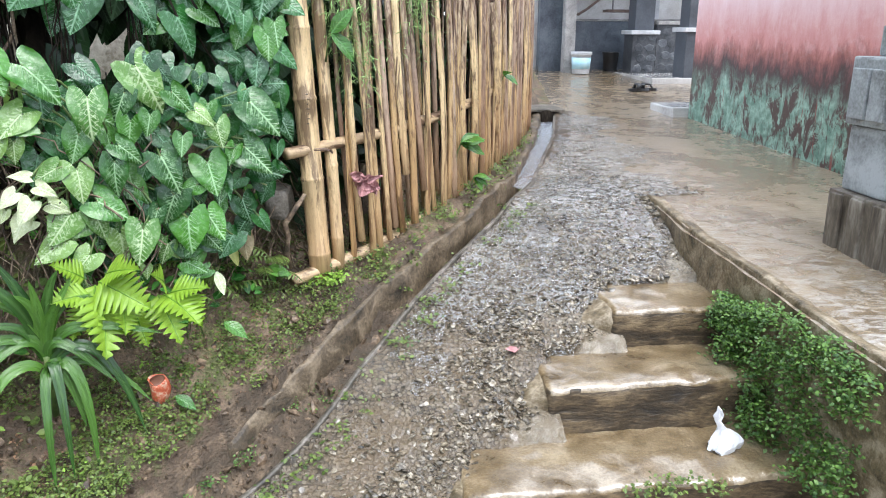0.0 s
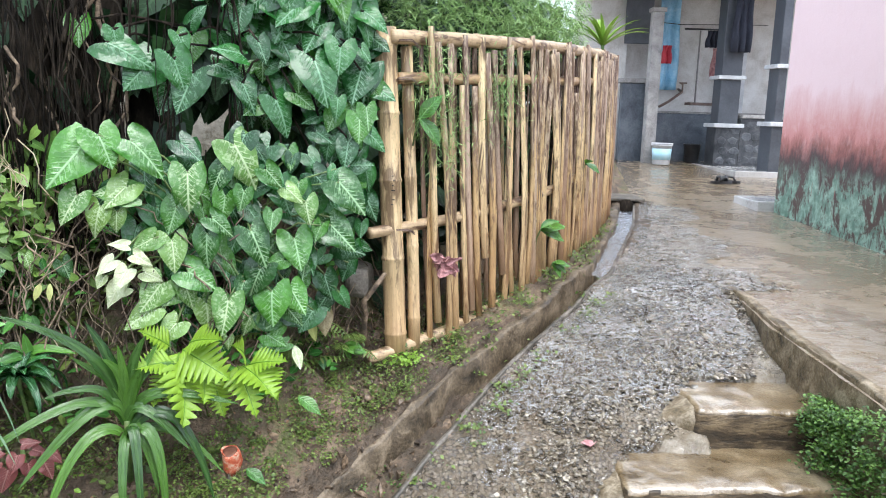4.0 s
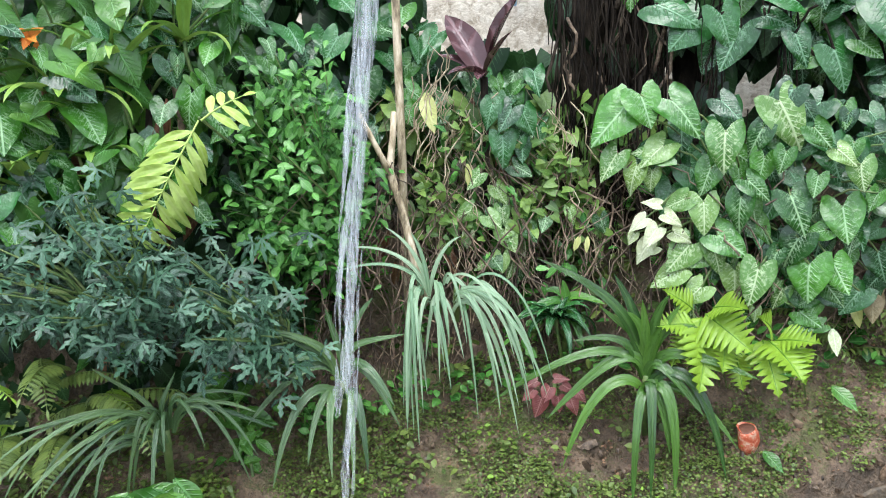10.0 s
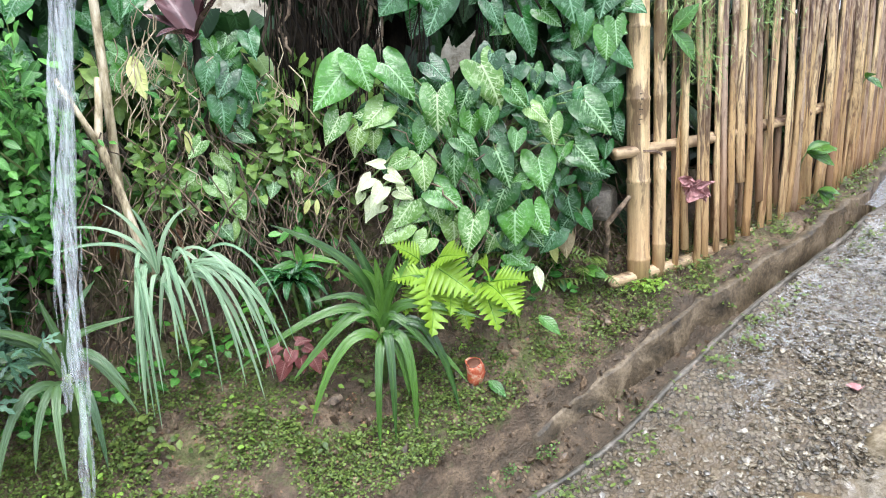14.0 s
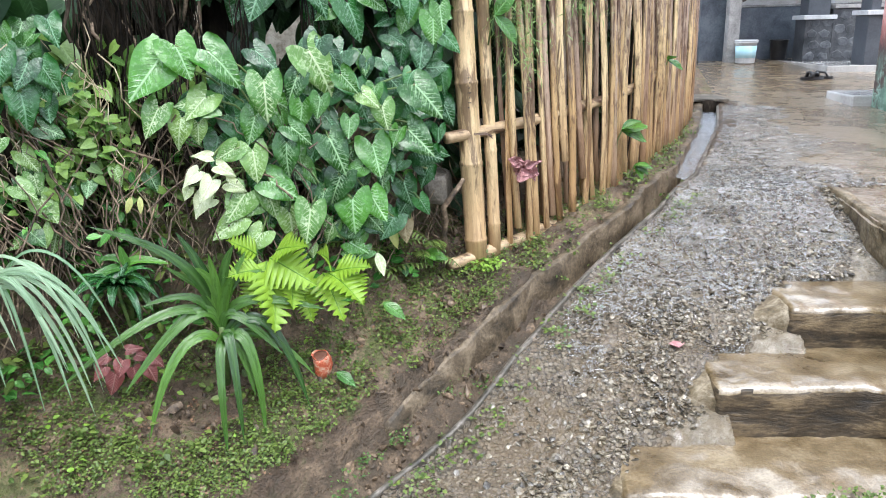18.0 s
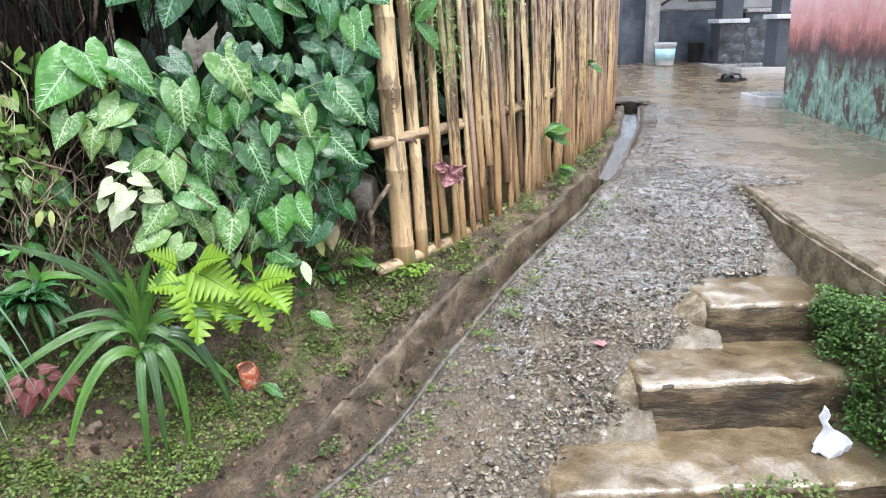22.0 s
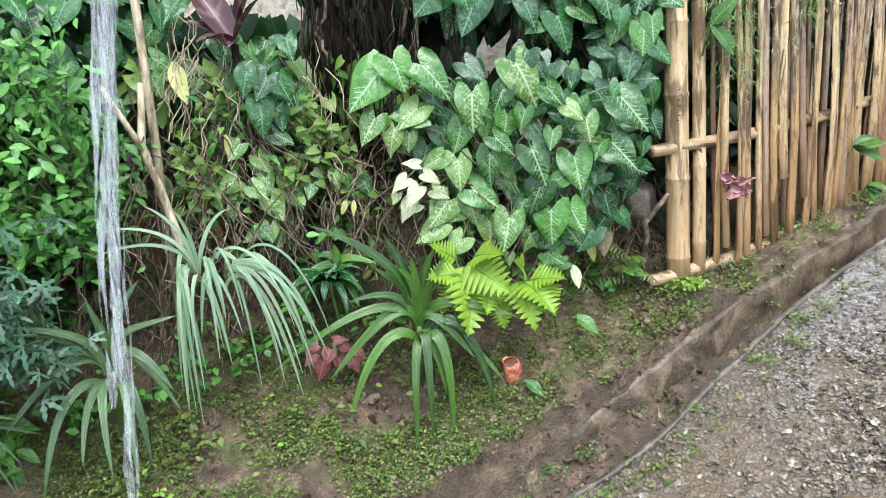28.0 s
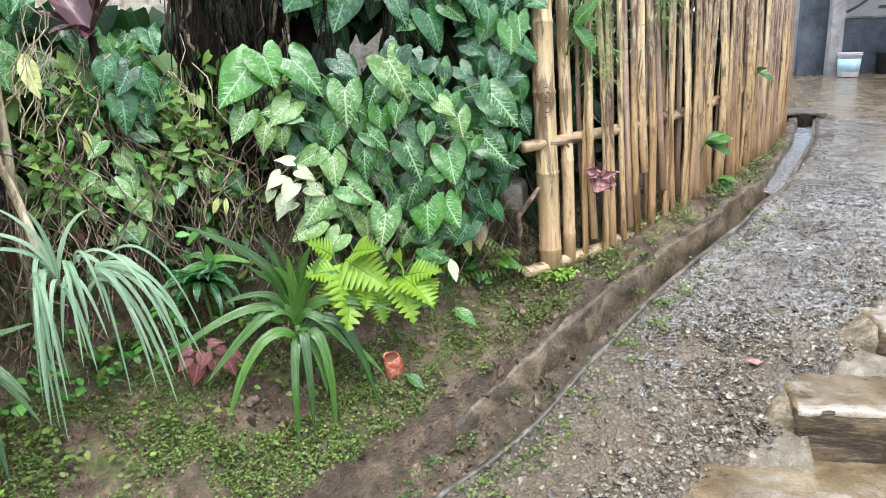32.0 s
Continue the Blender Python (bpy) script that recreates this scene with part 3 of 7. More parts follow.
def strap(length, width, rise, droop, segs=11, fold=0.35):
    """A long strap leaf that rises along +y, then hangs over; three points across."""
    verts, faces, uvs = [], [], []
    y, z, ang = 0.0, 0.0, rise
    for k in range(segs):
        s = k / (segs - 1)
        w = width * (0.55 + 0.9 * s) * (1 - s) ** 0.45 if s < 0.35 else width * (1.05 * (1 - s) ** 0.6 + 0.02)
        nx, nz = -math.sin(ang), math.cos(ang)
        for u in (-1, 0, 1):
            lift = fold * abs(u) * w
            verts.append((u * w, y + nx * lift, z + nz * lift))
            uvs.append((0.5 + u * 0.4, s))
        y += math.cos(ang) * length / (segs - 1)
        z += math.sin(ang) * length / (segs - 1)
        ang = max(ang - droop / (segs - 1) * (0.4 + 1.2 * s), -1.5)
    for k in range(segs - 1):
        for c in range(2):
            a = k * 3 + c
            faces.append((a, a + 1, a + 4, a + 3))
    return verts, faces, uvs


def frame_of(place, tip, face, size=1.0):
    """The pose of a leaf at place whose tip points along tip and whose face looks along face."""
    y = Vector(tip).normalized()
    z = Vector(face)
    z = (z - y * z.dot(y)).normalized()
    x = y.cross(z)
    m = Matrix((x, y, z)).transposed().to_4x4()
    m.translation = Vector(place)
    return m @ Matrix.Scale(size, 4)


rnd = random.Random(7)


def jit(a):
    return rnd.uniform(-a, a)


# ---- the lie of the land ----
KNOTS = ((-30, -0.2), (1.5, -0.18), (2.0, -0.12), (2.44, -0.02), (2.8, 0.16), (3.22, 0.35), (3.7, 0.505), (4.1, 0.612), (6, 0.697), (40, 2.2))
GUT_R = ((-1.3, 1.2), (-0.75, 1.9), (-0.34, 2.36), (-0.09, 2.62), (0.12, 2.91), (0.31, 3.17), (0.56, 3.51), (0.86, 3.88), (1.19, 4.44), (1.77, 6.04), (2.10, 7.2))
GUT_L = ((-1.6, 1.4), (-1.05, 2.05), (-0.69, 2.42), (-0.44, 2.68), (-0.15, 2.97), (0.13, 3.25), (0.36, 3.52), (0.71, 3.93), (1.08, 4.6), (1.60, 6.08), (1.93, 7.2))
FENCE = ((-0.06, 3.40), (0.15, 3.56), (0.37, 3.80), (0.58, 4.05), (0.84, 4.48), (1.24, 5.33), (1.64, 6.45))
FOOT = ((-90, 3.1), (-40, 3.1), (75, 2.8), (60, 2.72), (45, 2.78), (29, 2.9), (20, 2.85), (13, 2.90), (7, 3.2), (1, 3.42), (-2.4, 3.58), (-5.5, 3.88), (-8.2, 4.12), (-10.6, 4.6), (-13, 5.5), (-14.3, 6.7), (-14.9, 60))


def path_z(y):
    return np.interp(y, [k[0] for k in KNOTS], [k[1] for k in KNOTS])


def slab_z(y):
    return 0.426 + 0.045 * y


def near_line(px, py, line):
    """Distance of points to a polyline, and whether they lie to its left."""
    best = np.full(px.shape, 1e9)
    left = np.zeros(px.shape, bool)
    for (ax, ay), (bx, by) in zip(line, line[1:]):
        dx, dy = bx - ax, by - ay
        t = np.clip(((px - ax) * dx + (py - ay) * dy) / (dx * dx + dy * dy), 0, 1)
        d = np.hypot(px - ax - t * dx, py - ay - t * dy)
        k = d < best
        best = np.where(k, d, best)
        left = np.where(k, (dx * (py - ay) - dy * (px - ax)) > 0, left)
    return best, left


def foot_r(az):
    pts = sorted((a, r) for a, r in FOOT if a > -20) + [(110, 3.4), (180, 5)]
    return np.interp(az, [-180, -15.0] + [p[0] for p in pts], [60, 60] + [p[1] for p in pts])


def smooth01(x):
    x = np.clip(x, 0, 1)
    return x * x * (3 - 2 * x)


def land(px, py):
    """Height of the soil, path and gutter, and the three zones (cement, gravel, moss)."""
    px, py = np.asarray(px, float), np.asarray(py, float)
    z = path_z(py)
    az, r = np.degrees(np.arctan2(-px, py)), np.hypot(px, py)
    d = r - foot_r(az)
    rise = np.interp(d, [-0.55, -0.25, 0, 0.22, 0.55, 1.1, 2.5], [0, 0.07, 0.14, 0.42, 0.80, 1.0, 1.05])
    leftish = smooth01((az + 16) / 1.0)
    hump = smooth01((az - 4) / 10)
    z = z + rise * leftish * (0.25 + 0.75 * hump) * np.where(d > -0.6, 1, 0)
    z = np.where((d > 0.3) & (az > 0) & (az < 115), np.minimum(z, 1.12 + 0.1 * np.sin(7 * px)), z)
    z = z + smooth01((az - 20) / 10) * np.interp(d, [-0.7, -0.35, 0, 0.3], [0, 0.11, 0.14, 0])
    dr, lr = near_line(px, py, GUT_R)
    dl, ll = near_line(px, py, GUT_L)
    inside = lr & ~ll & (py > 1.2) & (py < 7.25)
    z = z - np.where(inside, 0.17 * smooth01(np.minimum(dr / 0.03, dl / 0.02)), 0)
    # the flight of steps is cut into the ramp
    tread = np.where(py > 3.09, 0.35, np.where(py > 2.71, 0.18, np.where(py > 2.33, -0.02, -0.2))) - 0.07
    edge = np.where(py > 2.92, 1.28, np.where(py > 2.55, 0.9, np.where(py > 2.17, 0.52, 0.4)))
    cut = (px > edge) & (py < 3.3)
    z = np.where(cut, np.minimum(z, tread), z)
    deep = lr_slab(px, py)
    under = ((px > 1.84) & (py < 4.3)) | deep
    z = np.where(under, slab_z(py) - 0.12, z)
    gravel = (~lr) & (py > 0.5) & (py < 4.95) & (px < 1.85)
    soft_edge = np.interp(py, [2.0, 2.3, 2.65, 3.0, 3.3, 3.8], [0.36, 0.46, 0.80, 1.15, 1.60, 1.9])
    conc = gravel * np.maximum(smooth01((px - soft_edge + 0.14) / 0.2) * (py < 3.9), smooth01((py - 4.3) / 0.6))
    moss = (lr & ~inside) * 1.0
    return z, conc, gravel * 1.0, moss


SLAB_HEAD = ((1.80, 4.07), (1.56, 4.4), (1.32, 4.75), (1.50, 5.3), (1.80, 6.04), (2.14, 7.2), (2.45, 9.6))


def lr_slab(px, py):
    d, left = near_line(px, py, ((1.90, 4.2), (1.45, 4.80), (1.92, 6.04), (2.28, 7.2), (2.9, 12.5)))
    return (~left) & (py > 4.2)


def ground_at(x, y):
    return float(land(np.array([x]), np.array([y]))[0][0])


def build_ground():
    xs = np.concatenate([[-300, -120, -50, -25, -14, -9, -7, -5.8, -5, -4.5], np.arange(-4.1, 2.5, 0.035), [2.6, 3, 4, 6, 9, 14, 30, 100, 300]])
    ys = np.concatenate([[-300, -100, -40, -15, -8, -4, -2, -1, -0.3, 0.1, 0.4], np.arange(0.7, 7.4, 0.035), [7.6, 8, 9, 10, 11, 12, 14, 18, 25, 50, 120, 300]])
    gx, gy = np.meshgrid(xs, ys)
    z, conc, gravel, moss = land(gx, gy)
    far = np.clip((np.hypot(gx, gy) - 25) / 40, 0, 1)
    z = z * (1 - far)
    rough = np.where(gravel > 0, 0.012, np.where(moss > 0, 0.045, 0.022))
    flat = (np.abs(gx) < 4.5) & (gy > 0) & (gy < 8)
    for i in range(gx.shape[0]):
        for j in range(gx.shape[1]):
            if flat[i, j]:
                p = Vector((gx[i, j], gy[i, j], 0))
                z[i, j] += rough[i, j] * (noise.noise(p * 4) + 0.6 * noise.noise(p * 11) + 0.4 * noise.noise(p * 24))
    nx = len(xs)
    verts = np.stack([gx, gy, z], -1).reshape(-1, 3)
    faces = [(i * nx + j, i * nx + j + 1, (i + 1) * nx + j + 1, (i + 1) * nx + j) for i in range(len(ys) - 1) for j in range(nx - 1)]
    me = mesh_of("ground", verts, faces)
    col = me.color_attributes.new("zone", "FLOAT_COLOR", "POINT")
    zone = np.stack([conc, gravel, moss, np.ones_like(z)], -1).reshape(-1)
    col.data.foreach_set("color", zone.astype(np.float32))
    ob = part("ground", me, M_GROUND)
    return tagged(ob, "muddy slope with mossy soil and a wet gravel ramp", "ground", kind="structure")


build_ground()


def build_slab():
    """Cement yard: one sloping slab with a straight broken edge above the steps."""
    line = [(1.74, -2.0), (1.745, 2.0), (1.735, 2.5), (1.745, 3.0), (1.74, 3.5), (1.78, 3.9), (1.80, 4.07), (1.56, 4.4), (1.32, 4.75), (1.50, 5.3), (1.80, 6.04), (2.14, 7.2), (2.45, 9.6), (2.75, 12.5), (14, 12.5), (14, -2.0)]
    edge = []
    for (ax, ay), (bx, by) in zip(line, line[1:] + line[:1]):
        n = max(1, int(math.hypot(bx - ax, by - ay) / 0.12)) if max(ax, bx) < 3 else 1
        for k in range(n):
            t = k / n
            x, y = ax + (bx - ax) * t, ay + (by - ay) * t
            w = 0.022 * noise.noise(Vector((x * 5, y * 5, 3)))
            edge.append((x + w, y))
    bm = bmesh.new()
    top = [bm.verts.new((x, y, slab_z(y))) for x, y in edge]
    low = [bm.verts.new((x, y, slab_z(y) - 1.0)) for x, y in edge]
    f = bm.faces.new(top)
    n = len(edge)
    rim = []
    for k in range(n):
        g = bm.faces.new((low[k], low[(k + 1) % n], top[(k + 1) % n], top[k]))
        rim.append(g)
    bmesh.ops.recalc_face_normals(bm, faces=bm.faces[:])
    bmesh.ops.bevel(bm, geom=[e for e in f.edges], offset=0.018, segments=2, affect="EDGES")
    me = bpy.data.meshes.new("yard")
    bm.to_mesh(me)
    bm.free()
    me.materials.append(M_SLAB)
    me.materials.append(M_EDGE)
    for p in me.polygons:
        p.material_index = 0 if p.normal.z > 0.25 else 1
    tagged(part("pavement", me, M_SLAB), "rain-wet brown cement yard with a broken edge", "pavement", kind="structure")


build_slab()


def ribbon_wall(name, line, width, up, down, material, label, wob=0.012, level=path_z, sunk=0.0):
    """A low cement wall that follows a line on the ground."""
    pts = []
    for (ax, ay), (bx, by) in zip(line, line[1:]):
        n = max(2, int(math.hypot(bx - ax, by - ay) / 0.05))
        pts += [(ax + (bx - ax) * k / n, ay + (by - ay) * k / n) for k in range(n)]
    verts, faces = [], []
    for k, (x, y) in enumerate(pts):
        x2, y2 = pts[min(k + 3, len(pts) - 1)]
        x1, y1 = pts[max(k - 3, 0)]
        dx, dy = x2 - x1, y2 - y1
        q = math.hypot(dx, dy)
        nx, ny = -dy / q, dx / q
        z = float(level(y)) - sunk * float(1 - smooth01(k / 17))
        for s, h in ((-1, -down), (-1, up - 0.008), (-0.8, up), (0.8, up), (1, up - 0.008), (1, -down)):
            p = Vector((x + nx * s * width / 2, y + ny * s * width / 2, z + h))
            verts.append(p + noise.noise_vector(p * 7) * wob + noise.noise_vector(p * 23) * wob * 0.4)
    for k in range(len(pts) - 1):
        for s in range(5):
            a = k * 6 + s
            faces.append((a, a + 6, a + 7, a + 1))
    faces += [(0, 1, 2, 3, 4, 5), tuple(len(verts) - 6 + i for i in (5, 4, 3, 2, 1, 0))]
    return tagged(part(name, mesh_of(name, verts, faces), material), label, "kerb", kind="structure")


ribbon_wall("yard_rim", ((1.775, 1.2), (1.775, 2.6), (1.785, 3.5), (1.82, 3.95), (1.80, 4.15), (1.66, 4.36)), 0.05, 0.007, 0.05, M_EDGE, "rough raised rim along the broken edge of the yard", 0.012, slab_z)
ribbon_wall("gutter_kerb", GUT_R[1:], 0.022, 0.006, 0.2, M_CURB, "thin grey cement lip beside the muddy gutter", 0.005)
ribbon_wall("gutter_bank_edge", GUT_L[3:], 0.07, 0.012, 0.25, M_BANK, "crumbling mud-stained cement edge under the fence", 0.024, sunk=0.11)


def worn_block(name, lo, hi, step=0.022, nose=0.03):
    """A cast cement block with rounded, chipped edges and a lumpy face."""
    n = [max(3, int((hi[i] - lo[i]) / step)) for i in range(3)]
    bm = bmesh.new()
    for axis in range(3):
        u, v = [i for i in range(3) if i != axis]
        for end in (lo, hi):
            if axis == 2 and end is lo:
                continue
            grid = []
            for i in range(n[u] + 1):
                row = []
                for j in range(n[v] + 1):
                    p = [0.0, 0.0, 0.0]
                    p[axis], p[u], p[v] = end[axis], lo[u] + (hi[u] - lo[u]) * i / n[u], lo[v] + (hi[v] - lo[v]) * j / n[v]
                    row.append(bm.verts.new(p))
                grid.append(row)
            for i in range(n[u]):
                for j in range(n[v]):
                    bm.faces.new((grid[i][j], grid[i + 1][j], grid[i + 1][j + 1], grid[i][j + 1]))
    bmesh.ops.remove_doubles(bm, verts=bm.verts[:], dist=0.0005)
    bmesh.ops.recalc_face_normals(bm, faces=bm.faces[:])
    c = [(lo[i] + hi[i]) / 2 for i in range(3)]
    hs = [(hi[i] - lo[i]) / 2 for i in range(3)]
    for v in bm.verts:
        r = nose * (1 + 0.8 * noise.noise(v.co * 5))
        q = [v.co[i] - c[i] for i in range(3)]
        core = [max(-(hs[i] - r), min(hs[i] - r, q[i])) for i in range(3)]
        if q[2] < 0:
            core[2] = q[2]
        d = Vector([q[i] - core[i] for i in range(3)])
        if d.length > r:
            q = [core[i] + d[i] / d.length * r for i in range(3)]
        p = Vector([c[i] + q[i] for i in range(3)])
        v.co = p + noise.noise_vector(p * 4) * 0.014 + noise.noise_vector(p * 13) * 0.008 + noise.noise_vector(p * 38) * 0.0035
    me = bpy.data.meshes.new(name)
    bm.to_mesh(me)
    bm.free()
    me.polygons.foreach_set("use_smooth", [True] * len(me.polygons))
    return me


def build_steps():
    st = thing("garden_steps", "worn wet cement steps with rounded uneven edges", "steps", kind="structure")
    for x0, y0, y1, z in ((1.20, 2.98, 3.55, 0.352), (0.82, 2.61, 3.08, 0.182), (0.42, 2.23, 2.74, -0.018), (0.3, 1.5, 2.34, -0.17)):
        me = worn_block("step", (x0, y0, z - 0.30), (1.80, y1, z))
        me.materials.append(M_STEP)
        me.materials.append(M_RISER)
        # upright faces take the darker cement, shade included in its colour
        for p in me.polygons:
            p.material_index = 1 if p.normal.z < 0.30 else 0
        part("step", me, None, st)

    # sloping cement cheeks that tie the steps into the ramp
    for x0, y0, y1, z in ((1.21, 2.99, 3.34, 0.340), (0.83, 2.62, 3.04, 0.170), (0.43, 2.24, 2.66, -0.03)):
        me = worn_block("cheek", (x0 - 0.20, y0, z - 0.3), (x0 + 0.05, y1, z), 0.02, 0.05)
        for v in me.vertices:
            d = max(0.0, x0 - v.co.x)
            v.co.z -= 0.45 * d
            v.co.y += 0.5 * d
        part("cheek", me, M_EDGE, st, "ochre cement shoulder at the end of a step")


build_steps()

# house on the far side and the walls round the place
def slab_box(name, x0, x1, y0, y1, z0, z1, mat, parent=None, label="", bevel=0.008):
    return part(name, box_mesh(name, (x0, y0, z0), (x1, y1, z1), bevel), mat, parent, label)


w = slab_box("wall_pink", 3.28, 3.46, 2.6, 6.82, 0.3, 3.4, M_PINK)
tagged(w, "pink plaster house wall, peeling green and black with damp below", "wall", kind="structure")
w = slab_box("wall_pink_end", 3.46, 6.0, 6.64, 6.82, 0.3, 3.4, M_PINK)
tagged(w, "end of the pink plaster house", "wall", kind="structure")
w = slab_box("wall_garden", -9.0, 0.1, 4.75, 4.95, -0.5, 3.0, M_CREAM)
tagged(w, "pale rough plaster wall behind the plants", "wall", kind="structure")
w = slab_box("wall_behind", -12.0, 12.0, -9.4, -9.2, -0.6, 2.6, M_CREAM)
tagged(w, "plain plaster wall behind the viewer", "wall", kind="structure")

# ---- the far house with its wash place ----
M_SLATE = surf("slate_blue_paint", [(0.045, 0.055, 0.068), (0.085, 0.10, 0.12), (0.14, 0.16, 0.18)], 4, (0.3, 0.6), 50, 0.2, 0.006)
M_DARKCOL = surf("dark_grey_paint", [(0.05, 0.055, 0.065), (0.09, 0.10, 0.115)], 4, (0.3, 0.6), 50, 0.2, 0.004)
M_WALLC = surf("stained_cream_paint", [(0.46, 0.43, 0.39), (0.62, 0.60, 0.57), (0.74, 0.73, 0.71)], 3, (0.5, 0.8), 50, 0.2, 0.006)
M_WHITE = surf("white_paint", [(0.42, 0.43, 0.44), (0.64, 0.65, 0.66)], 6, (0.4, 0.6), 60, 0.15, 0.004)
M_POST = surf("grey_cement_post", [(0.17, 0.16, 0.155), (0.30, 0.29, 0.275), (0.42, 0.40, 0.38)], 5, (0.5, 0.8), 60, 0.3, 0.008)
M_CLAD = surf("dark_cladding_stone", [(0.03, 0.034, 0.04), (0.075, 0.08, 0.088), (0.13, 0.135, 0.14)], 8, (0.25, 0.5), 60, 0.4, 0.006, vary=0.4)
M_TILE = surf("pale_floor_tile", [(0.30, 0.29, 0.275), (0.44, 0.43, 0.41), (0.56, 0.55, 0.53)], 3, (0.06, 0.2), 60, 0.1, 0.003)
M_BLUE = surf("blue_sheet", [(0.14, 0.36, 0.55), (0.26, 0.52, 0.72), (0.40, 0.64, 0.80)], 4, (0.4, 0.6), 40, 0.2, 0.004)
M_CLOTH = surf("dark_cloth", [(0.015, 0.018, 0.028), (0.04, 0.045, 0.065)], 8, (0.8, 0.95), 70, 0.3, 0.004)
M_REDC = surf("red_cloth", [(0.42, 0.03, 0.05), (0.62, 0.07, 0.09)], 8, (0.7, 0.9), 70, 0.3, 0.004)
M_PINKC = surf("pink_cloth", [(0.22, 0.10, 0.10), (0.42, 0.20, 0.20), (0.58, 0.36, 0.34)], 14, (0.7, 0.9), 70, 0.4, 0.004)
M_BLACK = surf("black_plastic", [(0.010, 0.010, 0.011), (0.028, 0.028, 0.03)], 8, (0.3, 0.5), 60, 0.15, 0.003)
M_RUST = surf("rusty_pipe", [(0.10, 0.06, 0.045), (0.22, 0.16, 0.13)], 12, (0.5, 0.8), 70, 0.3, 0.003)
M_ZINC = surf("roof_zinc", [(0.22, 0.21, 0.20), (0.40, 0.40, 0.39)], 4, (0.4, 0.6), 40, 0.2, 0.004, metal=0.6)

house = thing("far_house", "grey and cream village house with an open wash porch", "house")
slab_box("back_wall", 2.4, 7.5, 12.0, 12.15, 0.6, 3.40, M_WALLC, house, "stained cream plaster")
slab_box("half_wall", 3.06, 5.6, 11.3, 11.42, 0.8, 1.63, M_SLATE, house, "dark slate-blue half wall")
slab_box("half_wall_cap", 3.04, 5.6, 11.28, 11.44, 1.632, 1.66, M_POST, house)
slab_box("side_pier", 2.95, 3.30, 11.15, 11.29, 0.8, 2.04, M_SLATE, house, "blue-grey pier")
slab_box("pier_cap", 2.90, 3.33, 11.12, 11.32, 2.042, 2.11, M_POST, house)
slab_box("side_wall", 2.3, 3.10, 11.6, 11.7, 0.6, 3.39, M_WALLC, house)
slab_box("roof", 2.2, 7.6, 9.9, 12.4, 3.40, 3.48, M_ZINC, house, "zinc porch roof")
slab_box("grey_curtain_board", 3.02, 3.42, 11.45, 11.5, 2.62, 3.38, M_DARKCOL, house, "dark hanging board")


def column(x0, x1, y, base_top, cap_z, parent, stone):
    c = part("column", box_mesh("column", (x0 + 0.03, y + 0.03, 0.8), (x1 - 0.03, y + 0.3, 3.39), 0.01), M_DARKCOL, parent, "dark grey painted column")
    part("base_cap", box_mesh("base_cap", (x0 - 0.04, y - 0.04, base_top), (x1 + 0.04, y + 0.36, base_top + 0.055), 0.008), M_WHITE, c, "white moulding")
    part("upper_cap", box_mesh("upper_cap", (x0 - 0.02, y - 0.02, cap_z), (x1 + 0.02, y + 0.34, cap_z + 0.05), 0.008), M_WHITE, c, "white moulding")
    b = part("base", box_mesh("base", (x0, y, 0.8), (x1, y + 0.33, base_top), 0.006), M_CLAD if stone else M_DARKCOL, c)
    return c


column(4.11, 4.45, 10.5, 1.45, 2.10, house, True)
column(4.43, 4.60, 9.5, 1.49, 2.20, house, False)
slab_box("stone_parapet", 4.46, 5.9, 10.52, 10.66, 0.85, 1.58, M_CLAD, house, "low wall clad in dark crazy paving")
slab_box("parapet_sill", 4.46, 5.9, 10.48, 10.70, 1.582, 1.63, M_POST, house)
slab_box("bright_panel", 4.62, 5.05, 11.9, 11.98, 1.66, 3.38, M_WHITE, house, "pale door leaf")
# crazy paving slabs on the parapet and the column base
def paving_stone(cx, cz, r, y, parent):
    n = rnd.randint(5, 7)
    a0 = rnd.random() * 6
    ring = [(cx + r * (0.8 + 0.3 * rnd.random()) * math.cos(a0 + 6.283 * k / n), cz + 0.8 * r * (0.8 + 0.3 * rnd.random()) * math.sin(a0 + 6.283 * k / n)) for k in range(n)]
    v = [(x, y, z) for x, z in ring] + [(cx + (x - cx) * 0.86, y - 0.006, cz + (z - cz) * 0.86) for x, z in ring]
    f = [(k, (k + 1) % n, n + (k + 1) % n, n + k) for k in range(n)] + [tuple(range(n, 2 * n))]
    part("stone", mesh_of("stone", v, f, None, False), M_CLAD, parent)


parapet = [o for o in house.children if o.name.startswith("stone_parapet")][0]
for i in range(5):
    for k in range(4):
        paving_stone(4.55 + i * 0.135 + (k % 2) * 0.06, 1.0 + k * 0.165, 0.085, 10.521, parapet)
basecol = [o for o in house.children if o.name.startswith("column")][0]
for i in range(2):
    for k in range(4):
        paving_stone(4.2 + i * 0.16 + (k % 2) * 0.03, 0.99 + k * 0.14, 0.078, 10.501, basecol)

slab_box("porch_floor", 4.0, 6.0, 9.45, 11.28, 0.7, 0.925, M_TILE)
tagged(bpy.data.objects["porch_floor"], "pale tiled porch floor, wet", "floor", kind="structure")
tagged(slab_box("door_step", 3.14, 3.9, 6.85, 7.40, 0.6, 0.825, M_TILE, bevel=0.015), "low worn cement door step beside the pink house", "step", kind="structure")

post = thing("porch_post", "rough grey cement post on the wet yard", "post")
part("shaft", box_mesh("shaft", (3.24, 10.85, 0.85), (3.40, 11.0, 3.0), 0.015, 0.01, 3), M_POST, post)
part("ledge", box_mesh("ledge", (3.22, 10.83, 3.0), (3.42, 11.02, 3.06), 0.01), M_POST, post)


